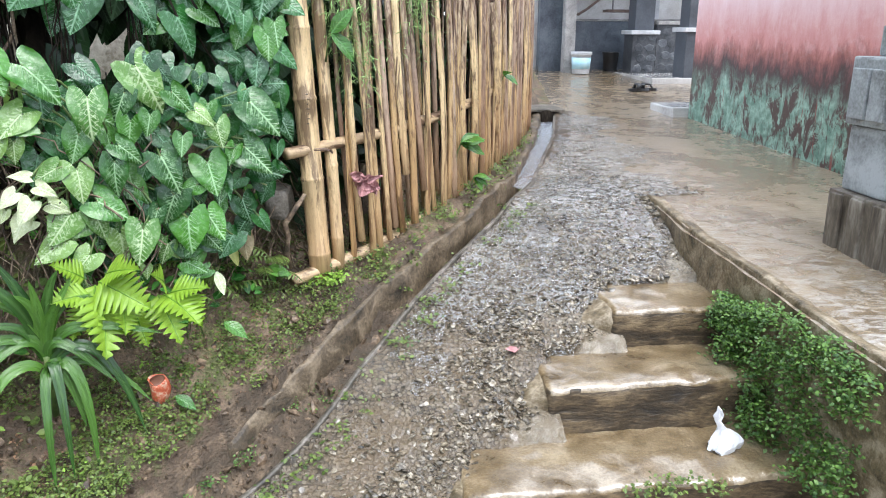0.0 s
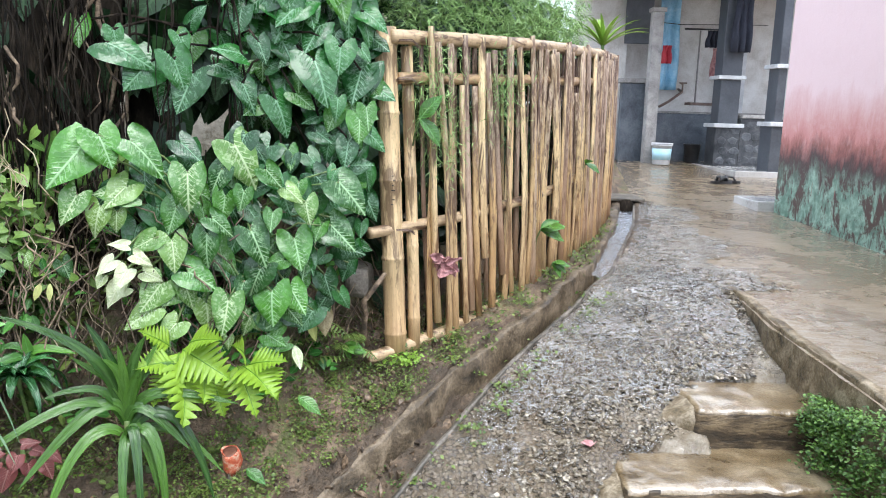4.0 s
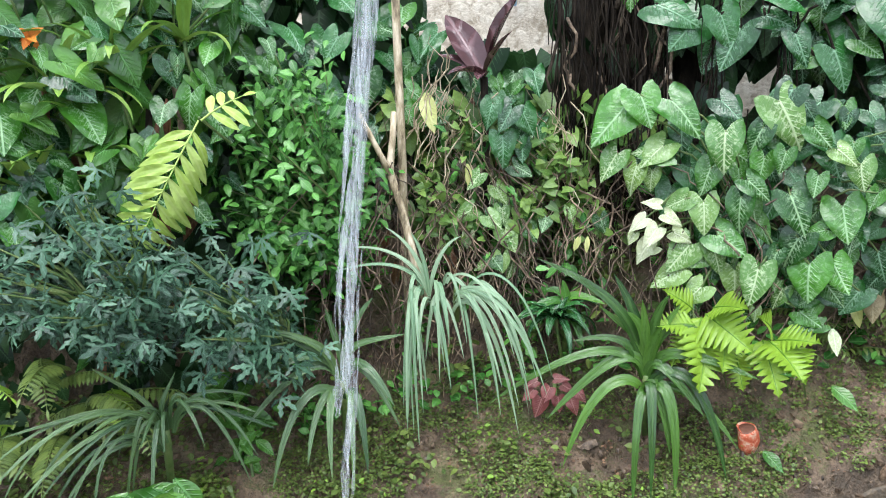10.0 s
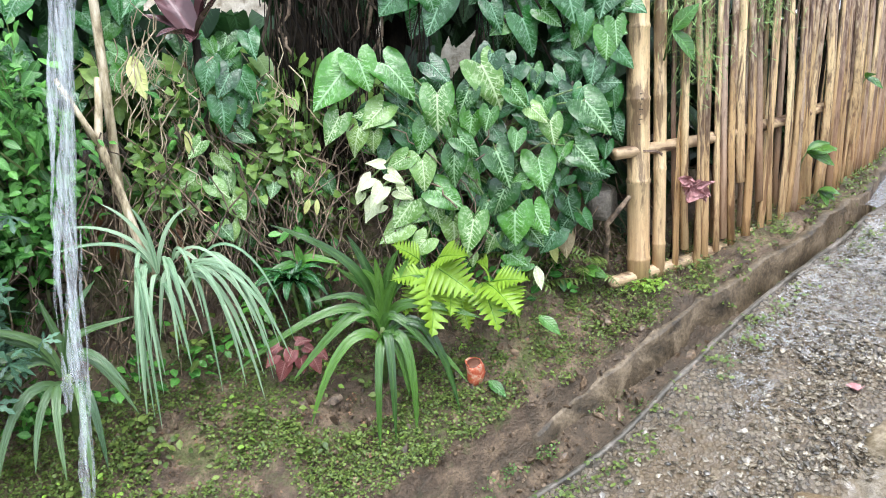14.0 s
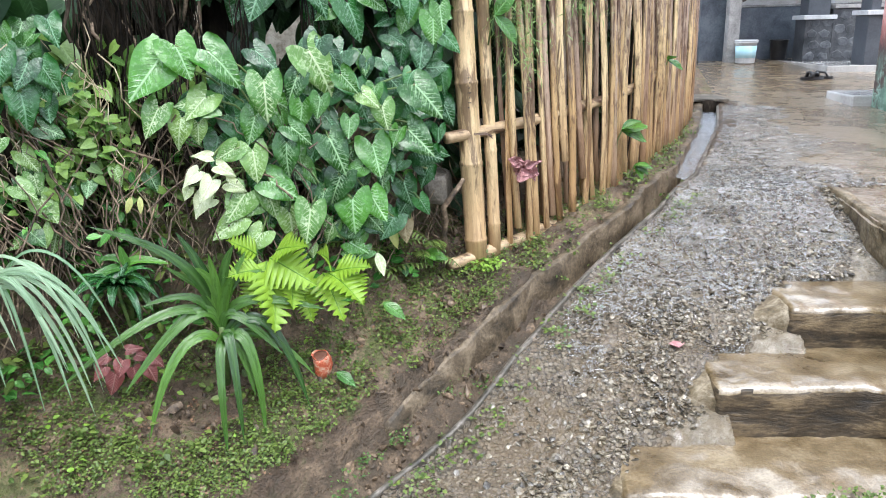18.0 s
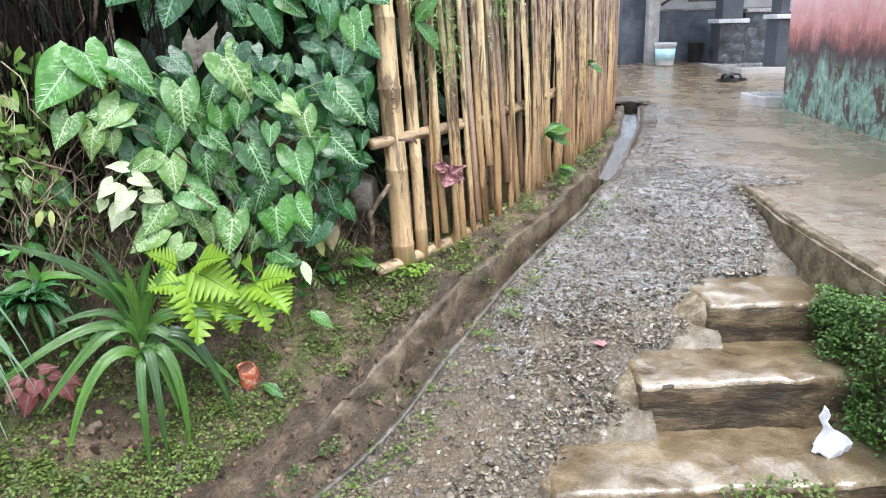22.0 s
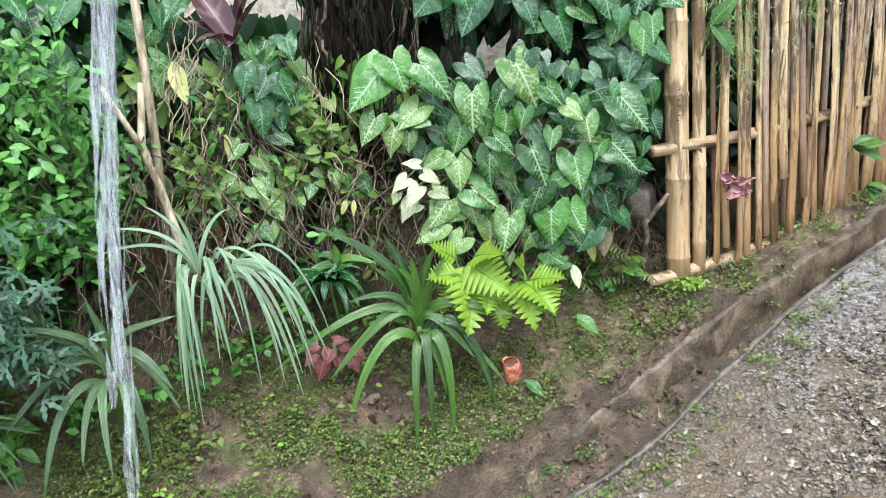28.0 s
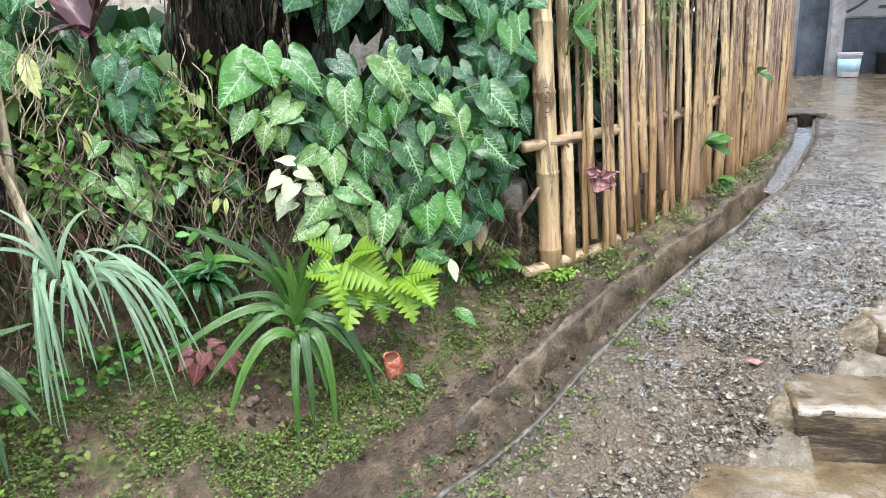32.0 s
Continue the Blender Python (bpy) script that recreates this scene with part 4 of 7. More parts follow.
def lathe(name, prof, sides=24):
    v, f = [], []
    for r, z in prof:
        v += [(r * math.cos(2 * math.pi * s / sides), r * math.sin(2 * math.pi * s / sides), z) for s in range(sides)]
    for k in range(len(prof) - 1):
        for s in range(sides):
            a, b = k * sides + s, k * sides + (s + 1) % sides
            f.append((a, b, b + sides, a + sides))
    f.append(tuple(reversed(range(sides))))
    f.append(tuple(range((len(prof) - 1) * sides, len(prof) * sides)))
    return mesh_of(name, v, f)


pail = thing("paint_pail", "white plastic paint pail with a pale blue label", "bucket")
pail.location = (3.45, 10.7, slab_z(10.7) + 0.002)
part("body", lathe("body", [(0.115, 0), (0.12, 0.01), (0.138, 0.28), (0.15, 0.285), (0.15, 0.30), (0.14, 0.302), (0.137, 0.30), (0.12, 0.03)]), M_WHITE, pail)
part("label", lathe("label", [(0.1265, 0.07), (0.1372, 0.225), (0.1365, 0.225), (0.126, 0.07)], 24), surf("pale_blue_print", [(0.35, 0.62, 0.72), (0.55, 0.75, 0.80)], 7, (0.4, 0.6)), pail, "pale blue printed label")
part("rim", lathe("rim", [(0.139, 0.262), (0.152, 0.266), (0.152, 0.276), (0.139, 0.28)]), M_WHITE, pail)
bin_ = thing("black_pail", "black plastic pail against the half wall", "bucket")
bin_.location = (4.02, 11.1, slab_z(11.1) + 0.002)
part("body", lathe("body", [(0.09, 0), (0.095, 0.01), (0.118, 0.25), (0.128, 0.255), (0.128, 0.27), (0.115, 0.27), (0.085, 0.02)]), M_BLACK, bin_)

for k, (x, a) in enumerate(((0, 12), (0.12, -20))):
    shoe = thing("sandal", "black rubber sandal lying on the wet yard", "sandal", "pair of sandals")
    sole = []
    for s in range(16):
        q = 2 * math.pi * s / 16
        sole.append((0.14 * math.cos(q), (0.05 + 0.008 * math.cos(q)) * math.sin(q)))
    v = [(a_, b_, 0.0) for a_, b_ in sole] + [(a_, b_, 0.028) for a_, b_ in sole]
    f = [(i, (i + 1) % 16, 16 + (i + 1) % 16, 16 + i) for i in range(16)] + [tuple(range(16, 32)), tuple(reversed(range(16)))]
    part("sole", mesh_of("sole", v, f, None, False), M_BLACK, shoe)
    for d in (-1, 1):
        part("strap", tube_mesh("strap", [(0.08, 0, 0.03), (0.05, 0.025 * d, 0.07), (0.0, 0.05 * d, 0.075), (-0.05, 0.052 * d, 0.03)], 0.011, 6), M_BLACK, shoe)
    part("upper", tube_mesh("upper", [(-0.03, -0.05, 0.03), (-0.03, -0.03, 0.075), (-0.03, 0.03, 0.08), (-0.03, 0.05, 0.03)], 0.018, 6), M_BLACK, shoe)
    shoe.matrix_world = pose(3.55 + x, 8.75 + 0.1 * k, slab_z(8.8) + 0.003, 0, 0, a)


def cloth(name, x, y, z, wd, ht, mat, label, folds=4, category="laundry"):
    v, f, n, r = [], [], 17, 9
    for j in range(r):
        for i in range(n):
            s, t = i / (n - 1), j / (r - 1)
            pinch = 1 - 0.25 * (1 - t) * abs(math.sin(folds * math.pi * s))
            v.append((x + (s - 0.5) * wd * (0.85 + 0.15 * t) + 0.01 * math.sin(7 * t + s * 3), y + 0.035 * math.sin(folds * 2 * math.pi * s + t) * (0.4 + t), z - ht * t * pinch))
    for j in range(r - 1):
        for i in range(n - 1):
            a = j * n + i
            f.append((a, a + 1, a + n + 1, a + n))
    ob = part(name, mesh_of(name, v, f), mat)
    ob.modifiers.new("thickness", "SOLIDIFY").thickness = 0.008
    return tagged(ob, label, category)


cloth("hanging_trousers", 4.32, 10.40, 3.2, 0.28, 0.75, M_CLOTH, "dark trousers hung to dry on the porch", 3)
cloth("blue_sheet", 3.76, 11.75, 3.38, 0.36, 1.4, M_BLUE, "faded blue plastic sheet on the porch wall", 2, "sheet")
cloth("red_cloth", 3.7, 11.6, 2.62, 0.16, 0.26, M_REDC, "small red cloth hung on a line", 2)
cloth("dark_rag", 4.34, 11.5, 2.84, 0.2, 0.24, M_CLOTH, "bunched dark rag on a hook", 3)
cloth("pink_shirt", 4.46, 11.6, 2.6, 0.16, 0.42, M_PINKC, "pink shirt hung to dry", 2)
rail = part("drying_rail", tube_mesh("drying_rail", [(2.9, 11.62, 3.0), (3.9, 11.62, 2.93), (5.2, 11.62, 2.96)], 0.006, 6), M_BLACK)
tagged(rail, "thin black drying line under the porch roof", "line")
tap = thing("wall_pipe", "rusty bent water pipe with a tap on the porch wall", "pipe")
part("pipe", tube_mesh("pipe", [(3.6, 11.46, 1.72), (3.75, 11.5, 1.80), (3.98, 11.6, 1.95), (4.05, 11.98, 2.0)], 0.02, 8), M_RUST, tap)
part("tap", tube_mesh("tap", [(3.98, 11.6, 1.95), (3.98, 11.6, 2.06), (3.93, 11.6, 2.08), (4.04, 11.6, 2.08)], 0.014, 6), M_RUST, tap)
shelf = thing("wash_shelf", "brown wall shelf above the half wall", "shelf")
part("board", box_mesh("board", (4.08, 11.5, 1.76), (4.5, 11.75, 1.80), 0.005), M_RUST, shelf)
part("rod", tube_mesh("rod", [(4.22, 11.7, 1.8), (4.22, 11.7, 2.86)], 0.012, 6), M_POST, shelf)
part("bar", tube_mesh("bar", [(3.98, 11.7, 2.88), (4.5, 11.7, 2.88)], 0.014, 6), M_BLACK, shelf)

# ---- stacked cement blocks at the yard's edge ----
pillar = thing("block_pillar", "stacked grey cement blocks with worn moulded faces", "pillar")


M_FLUTE = surf("brown_stained_cement", [(0.035, 0.028, 0.020), (0.12, 0.10, 0.075), (0.27, 0.245, 0.20)], 9, (0.4, 0.7), 60, 0.6, 0.012, vec_scale=(1, 1, 0.25))


def grooved(name, lo, hi, lines, parent):
    ob = part(name, box_mesh(name, lo, hi, 0.012, 0.006, 3), M_FLUTE, parent)
    for k in range(lines):
        y = lo[1] + (hi[1] - lo[1]) * (k + 0.5) / lines
        part("rib", box_mesh("rib", (lo[0] - 0.016, y - 0.045, lo[2] + 0.01), (lo[0] + 0.01, y + 0.045, hi[2] - 0.012), 0.010), M_FLUTE, ob)
    return ob


grooved("base_block", (2.31, 2.2, 0.5), (2.75, 3.22, 0.83), 7, pillar)
part("middle_block", box_mesh("middle_block", (2.35, 2.25, 0.832), (2.75, 3.19, 1.13), 0.012, 0.006, 3), M_BLOCK, pillar)
up = part("upper_block", box_mesh("upper_block", (2.33, 2.25, 1.132), (2.75, 3.21, 1.43), 0.012, 0.004, 3), M_BLOCK, pillar)
for y, z in ((3.13, 1.28), (3.0, 1.28), (2.86, 1.28), (2.7, 1.28)):
    part("panel", box_mesh("panel", (2.315, y - 0.055, z - 0.12), (2.335, y + 0.055, z + 0.10), 0.006), M_BLOCK, up)
part("top_block", box_mesh("top_block", (2.38, 2.3, 1.432), (2.75, 3.12, 1.56), 0.012, 0.005, 3), M_BLOCK, pillar)
part("cap_block", box_mesh("cap_block", (2.40, 2.3, 1.562), (2.72, 3.10, 1.9), 0.012, 0.005, 3), M_BLOCK, pillar)

# ---- bamboo fence ----
def culm(name, length, radius, taper=0.85, gap=0.28, bend=0.01, seed=0, sides=9, split=False):
    """A bamboo cane along +z with swollen nodes; split canes keep only the outer half."""
    r = random.Random(seed)
    pts, rad = [], []
    z, nxt = 0.0, gap * r.uniform(0.3, 1.0)
    bx, by = r.uniform(-bend, bend), r.uniform(-bend, bend)
    zs = [0.0]
    while nxt < length - 0.02:
        zs += [nxt - 0.012, nxt - 0.004, nxt + 0.004, nxt + 0.012]
        nxt += gap * r.uniform(0.85, 1.15)
    zs.append(length)
    for k, z in enumerate(zs):
        q = z / length
        base = radius * (1 - (1 - taper) * q)
        sw = 1.0
        if 0 < k < len(zs) - 1:
            sw = (1.0, 1.075, 1.055, 0.975)[(k - 1) % 4]
        pts.append((bx * math.sin(math.pi * q) + 0.3 * bx * math.sin(5 * q), by * math.sin(math.pi * q), z))
        rad.append(base * sw)
    v, f, u = tube(pts, rad, sides)
    if split:
        v = [Vector((p[0] * 1.0, (p[1] if p[1] < 0.2 * radius else 0.2 * radius), p[2])) for p in v]
    return mesh_of(name, v, f, u)


fence = thing("bamboo_fence", "leaning fence of split bamboo canes tied to bamboo rails", "fence")
FX, FY = [p[0] for p in FENCE], [p[1] for p in FENCE]
FS = [0.0]
for a, b in zip(FENCE, FENCE[1:]):
    FS.append(FS[-1] + math.dist(a, b))


def fence_at(s):
    x, y = float(np.interp(s, FS, FX)), float(np.interp(s, FS, FY))
    x2, y2 = float(np.interp(s + 0.15, FS, FX)), float(np.interp(s + 0.15, FS, FY))
    if s + 0.15 > FS[-1]:
        x2, y2 = 2 * x - float(np.interp(s - 0.15, FS, FX)), 2 * y - float(np.interp(s - 0.15, FS, FY))
    q = math.hypot(x2 - x, y2 - y)
    return x, y, (x2 - x) / q, (y2 - y) / q


def lean(p0, p1):
    """Pose that stands a cane on p0 and points it to p1, its outer face to the path."""
    z = (Vector(p1) - Vector(p0)).normalized()
    return z


slat_meshes = [culm("slat", 1.0, 0.026, 0.8, rnd.uniform(0.2, 0.3), 0.024, 40 + k, 8, False) for k in range(8)]
thin_meshes = [culm("slat", 1.0, 0.017, 0.8, rnd.uniform(0.18, 0.26), 0.02, 60 + k, 7, False) for k in range(6)]
for me in slat_meshes[:5] + thin_meshes[:3]:
    me.materials.append(M_BAMBOO)
for me in slat_meshes[5:] + thin_meshes[3:]:
    me.materials.append(M_BAMBOO_OLD)


def stand(me, mat, foot, top, name="slat", wide=None):
    z = (Vector(top) - Vector(foot))
    ln = z.length
    z.normalize()
    x = Vector((1, 0, 0))
    x = (x - z * x.dot(z)).normalized()
    m = Matrix((x, z.cross(x), z)).transposed().to_4x4()
    m.translation = Vector(foot)
    w_ = wide or rnd.uniform(0.55, 0.95)
    m = m @ Matrix.Rotation(radians(40) + jit(0.4), 4, "Z") @ Matrix.Diagonal((w_, w_ * rnd.uniform(0.4, 0.9), ln, 1))
    return part(name, me, mat, fence, m=m)


big = culm("post", 1.52, 0.051, 0.95, 0.34, 0.006, 3, 14)
ob = part("post", big, M_CULM, fence, "thick straw-coloured bamboo corner post")
ob.matrix_world = Matrix.Translation((-0.065, 3.395, 0.385)) @ Matrix.Rotation(radians(-2.8), 4, "Y")
second = culm("post", 1.45, 0.03, 0.9, 0.3, 0.006, 5, 10)
ob = part("post", second, M_CULM, fence)
ob.matrix_world = Matrix.Translation((0.02, 3.45, 0.38)) @ Matrix.Rotation(radians(-2.6), 4, "Y")

def fence_slat(s, front, wide):
    """One slat at s metres along the fence: whole canes in front of the rails, old thin ones behind."""
    x, y, tx, ty = fence_at(s)
    nx, ny = ty, -tx
    off = 0.030 + jit(0.006) if front else -0.034 + jit(0.01)
    top_z = 1.86 + 0.045 * s + rnd.uniform(-0.05, 0.05)
    if rnd.random() < 0.2 and s < 2:
        top_z -= rnd.uniform(0.05, 0.25)
    g = float(path_z(y)) + rnd.uniform(-0.02, 0.04) + (rnd.uniform(0.05, 0.3) if rnd.random() < 0.12 else 0)
    a, ll = jit(0.02), -0.085 + rnd.gauss(0, 0.055)
    foot = (x + nx * off + tx * a, y + ny * off + ty * a, g)
    top = (x + nx * off * 0.8 + tx * ll, y + ny * off * 0.8 + ty * ll, top_z)
    if front:
        me = rnd.choice(slat_meshes[:5]) if rnd.random() < 0.80 - 0.08 * s else rnd.choice(slat_meshes[5:])
    else:
        me = rnd.choice(slat_meshes[5:]) if rnd.random() < 0.5 else rnd.choice(thin_meshes)
    stand(me, None, foot, top, wide=wide)


s = 0.15
while s < FS[-1]:
    fence_slat(s, True, rnd.uniform(0.60, 0.98))
    s += rnd.uniform(0.046, 0.074) if s < 2.4 else rnd.uniform(0.045, 0.065)
s = 0.12
while s < FS[-1]:
    fence_slat(s, False, rnd.uniform(0.5, 0.9))
    s += rnd.uniform(0.05, 0.10) if s < 1.6 else rnd.uniform(0.04, 0.07)


stick_meshes = [culm("stick", 1.0, 0.008, 0.7, 0.3, 0.03, 80 + k, 6) for k in range(4)]
for k in range(34):
    x, y, tx, ty = fence_at(rnd.uniform(0.15, FS[-1] - 0.1))
    g = float(path_z(y))
    stand(stick_meshes[k % 4], M_BARK, (x - ty * 0.05, y + tx * 0.05, g), (x - ty * 0.06 + jit(0.08), y + tx * 0.06 + jit(0.08), g + rnd.uniform(0.7, 1.3)), "stick")


def rail_mesh(z_of, s0, s1, radius, off, seed, lead=0.0):
    r = random.Random(seed)
    pts, rad = [], []
    n = int((s1 - s0) / 0.014)
    for i in range(n + 1):
        q = s0 + (s1 - s0) * i / n
        x, y, tx, ty = fence_at(max(q, 0.0))
        if q < 0:
            x, y = x + tx * q, y + ty * q
        pts.append((x + ty * off, y - tx * off, z_of(q)))
        rad.append(radius * (1.12 if i % 28 == 9 else 1.0) * (1 + 0.015 * math.sin(i * 0.31)))
    return tube_mesh("rail", pts, rad, 10)


part("rail", rail_mesh(lambda q: 1.865 + 0.045 * q, -0.07, FS[-1], 0.032, 0.0, 1), M_RAIL, fence, "thick bamboo top rail")
part("rail", rail_mesh(lambda q: 1.69 + 0.04 * q, -0.02, FS[-1], 0.027, 0.0, 2), M_RAIL, fence)
part("rail", rail_mesh(lambda q: 1.03 + 0.07 * q, -0.17, FS[-1], 0.026, 0.0, 3), M_RAIL, fence)
part("rail", rail_mesh(lambda q: 0.465 + 0.13 * q if q < 1 else 0.595 + 0.07 * (q - 1), -0.17, FS[-1], 0.029, 0.005, 4), M_RAIL, fence)
part("rail", tube_mesh("rail", [(-0.60, 3.42, 1.66), (-0.35, 3.41, 1.675), (-0.08, 3.40, 1.68)], [0.027, 0.029, 0.028], 10), M_RAIL, fence)
for z in (1.02, 1.68, 1.84):
    ring = [(-0.053 + 0.003 * z + 0.056 * math.cos(q / 12 * 6.283 * 2), 3.40 + 0.056 * math.sin(q / 12 * 6.283 * 2), z + 0.012 * q / 12 - 0.02 * (q % 3 == 0)) for q in range(13)]
    part("tie", tube_mesh("tie", ring, 0.0022, 5), M_RUST, fence, "thin dark binding wire")

# writing scratched on the post is not legible: plain bars
for i in range(7):
    part("pen_mark", box_mesh("pen_mark", (-0.100 + 0.003 * (i % 3), 3.3425, 1.14 + i * 0.021), (-0.090 + 0.006 * (i % 2), 3.3460, 1.1435 + i * 0.021), 0), M_BLACK, fence)

rag = thing("pink_rag", "faded pink rag caught on the bamboo fence", "rag")
rg = random.Random(9)
for k in range(11):
    v, f, u = leaf(rg.uniform(0.22, 0.4), 0.0, 0.5, rg.uniform(-0.6, 0.6), 0.22, 9, 7, "oval")
    a = rg.uniform(-2.6, 2.6)
    tip = Vector((math.sin(a), -0.3 + rg.uniform(-0.4, 0.4), -math.cos(a) * rg.uniform(0.6, 1)))
    part("fold", mesh_of("fold", v, f, u), M_PINKC, rag, m=frame_of((0.145 + rg.uniform(-0.01, 0.01), 3.445, 0.87 + rg.uniform(-0.02, 0.02)), tip, (rg.uniform(-0.7, 0.7), -1, rg.uniform(-0.3, 0.6)), rg.uniform(0.05, 0.085)))

# ---- gravel on the ramp ----
heap = Heap()
g = random.Random(3)
ico = bmesh.new()
bmesh.ops.create_icosphere(ico, subdivisions=1, radius=1)
ICO_V = np.array([v.co[:] for v in ico.verts])
ICO_F = [tuple(v.index for v in f.verts) for f in ico.faces]
ico.free()
cand_x, cand_y = np.random.RandomState(5).uniform(-0.6, 2.2, 120000), np.random.RandomState(6).uniform(1.9, 5.7, 120000)
hz, conc_, grav_, _ = land(cand_x, cand_y)
dkerb, lkerb = near_line(cand_x, cand_y, GUT_R)
dhead, lhead = near_line(cand_x, cand_y, SLAB_HEAD)
on_slab = (~lhead) & (cand_y > 4.1) & (~lkerb)
hz = np.where(on_slab, slab_z(cand_y), hz)
conc_ = np.where(on_slab, np.clip(0.15 + dhead / 0.8, 0, 1), conc_ * 0.7)
grav_ = np.where(on_slab, 1.0, grav_)
for x, y, z, c, q, dk in zip(cand_x, cand_y, hz, conc_, grav_, dkerb):
    dens = noise.noise(Vector((x * 2.3, y * 2.3, 4)))
    if g.random() < 0.62:
        continue
    if q < 0.5 or dk < 0.05 or g.random() < c * 1.6 - 0.05 + 0.5 * noise.noise(Vector((x * 5, y * 5, 1))) or z < -0.2:
        continue
    if dens * 1.5 + g.uniform(-0.5, 0.5) < -0.38 or (dk < 0.3 and g.random() < 0.7):
        continue
    sz = g.uniform(0.005, 0.0145) * (1.3 if g.random() < 0.12 else 1)
    e = Euler((g.uniform(-0.6, 0.6), g.uniform(-0.6, 0.6), g.random() * 6.28)).to_matrix().to_4x4()
    m = Matrix.Translation((x, y, z + sz * 0.12)) @ e @ Matrix.Diagonal((sz * g.uniform(0.8, 1.5), sz * g.uniform(0.6, 1.1), sz * g.uniform(0.3, 0.6), 1))
    heap.add(ICO_V * (1 + 0.25 * np.sin(ICO_V[:, [1, 2, 0]] * 5 + x * 50)), ICO_F, None, m)
tagged(part("gravel", heap.mesh("gravel", False), M_STONE), "wet grey crushed gravel strewn over the ramp", "gravel", kind="stuff")

# ---- sheet of rain water running down the ramp ----
def build_water():
    xs, ys = np.arange(0.1, 2.95, 0.017), np.arange(2.62, 7.1, 0.017)
    gx, gy = np.meshgrid(xs, ys)
    z, conc, grav, _ = land(gx, gy)
    dk, lk = near_line(gx, gy, GUT_R)
    ds, ls = near_line(gx, gy, SLAB_HEAD)
    slab = (~ls) & (gy > 4.07)
    z = np.where(slab, slab_z(gy), z)
    drift = np.interp(gy, [4.0, 4.7, 5.6, 7.1], [0.9, 0.75, 0.6, 0.35]) + 0.12 * np.sin(5 * gy) + 0.06 * np.sin(13 * gy + 3 * gx)
    keep = (~lk) & (dk > 0.03) & ~((gx > np.interp(gy, [2.6, 3.0, 3.3, 3.55, 4.05, 4.2], [0.80, 1.10, 1.50, 1.70, 1.73, 3.0])) & (gy < 4.2)) & ~(slab & (dk > drift))
    h = np.zeros_like(z)
    for i, j in np.argwhere(keep):
        p = Vector((gx[i, j], gy[i, j], 0))
        lie = (noise.noise(p * 2.6) * 0.010 + noise.noise(p * 7) * 0.005) if not slab[i, j] else 0.0
        h[i, j] = lie + noise.noise(Vector((p.x * 11 + 2 * noise.noise(p * 4), p.y * 19, 1))) * (0.009 if slab[i, j] else 0.006) + noise.noise(Vector((p.x * 30, p.y * 42, 5))) * 0.0028
    depth = np.where(slab, 0.009, np.interp(gy, [2.6, 3.1, 3.6, 4.2, 5.0], [-0.013, -0.001, 0.012, 0.018, 0.012]))
    z = z + depth + h
    nx = len(xs)
    faces = [(i * nx + j, i * nx + j + 1, (i + 1) * nx + j + 1, (i + 1) * nx + j) for i, j in np.argwhere(keep[:-1, :-1] & keep[1:, :-1] & keep[:-1, 1:] & keep[1:, 1:])]
    me = mesh_of("running_water", np.stack([gx, gy, z], -1).reshape(-1, 3), [tuple(int(q) for q in f) for f in faces])
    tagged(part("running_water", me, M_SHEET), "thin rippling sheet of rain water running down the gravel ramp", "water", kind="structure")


build_water()


def build_gutter_water():
    """Rain water standing and running in the upper gutter."""
    rows, cols = 150, 12
    right = [Vector((*p, 0)) for p in GUT_R[8:]]
    left = [Vector((*p, 0)) for p in GUT_L[8:]]
    verts = []
    for i in range(rows):
        q = i / (rows - 1) * (len(right) - 1.001)
        k = int(q)
        a, b = right[k].lerp(right[k + 1], q - k), left[k].lerp(left[k + 1], q - k)
        for j in range(cols):
            p = a.lerp(b, j / (cols - 1))
            p.z = float(path_z(p.y)) - 0.05 + 0.006 * noise.noise(Vector((p.x * 30, p.y * 14, 2))) + 0.003 * noise.noise(p * 45)
            verts.append(p)
    faces = [(i * cols + j, i * cols + j + 1, (i + 1) * cols + j + 1, (i + 1) * cols + j) for i in range(rows - 1) for j in range(cols - 1)]
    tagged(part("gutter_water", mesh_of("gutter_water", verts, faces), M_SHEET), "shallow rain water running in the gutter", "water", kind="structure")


build_gutter_water()

# ---- plants ----
def polar(az, r, z=0.0):
    a = radians(az)
    return Vector((-r * math.sin(a), r * math.cos(a), z))


def spot(az, z, back=0.0):
    """A place over the planted bank: bearing, height, and how far behind its foot line."""
    return polar(az, float(foot_r(az)) + back, z)


def outward(p):
    """Horizontally from the bank to the path."""
    q = Vector((-p[0], -p[1], 0))
    return q.normalized()


def arrow_leaf(width, lobe, fold, curl, wave, rows=11, cols=9):
    """An arrowhead leaf: notched at the stalk, two round lobes behind it, drawn out to a point."""
    verts, faces, uvs = [], [], []
    for k in range(rows):
        s = k / (rows - 1)
        w = width * (1.0 - s) ** 0.80 * (0.84 + 0.75 * s - 0.7 * s * s)
        w = max(w, 0.004)
        for c in range(cols):
            u = 2 * c / (cols - 1) - 1
            back = lobe * math.sin(2.35 * abs(u) ** 0.85) * (1 - s) ** 2.2
            x = u * w * (1 - 0.22 * (1 - s) ** 6 * (abs(u) > 0.9))
            z = fold * abs(u) * w * 2 - curl * s * s - 0.5 * curl * back + wave * math.sin(8 * s + 5 * u) * abs(u) - 0.16 * w * u * u
            verts.append((x, s - back, z))
            uvs.append((0.5 + x, s - back))
    for k in range(rows - 1):
        for c in range(cols - 1):
            a = k * cols + c
            faces.append((a, a + 1, a + 1 + cols, a + cols))
    return verts, faces, uvs


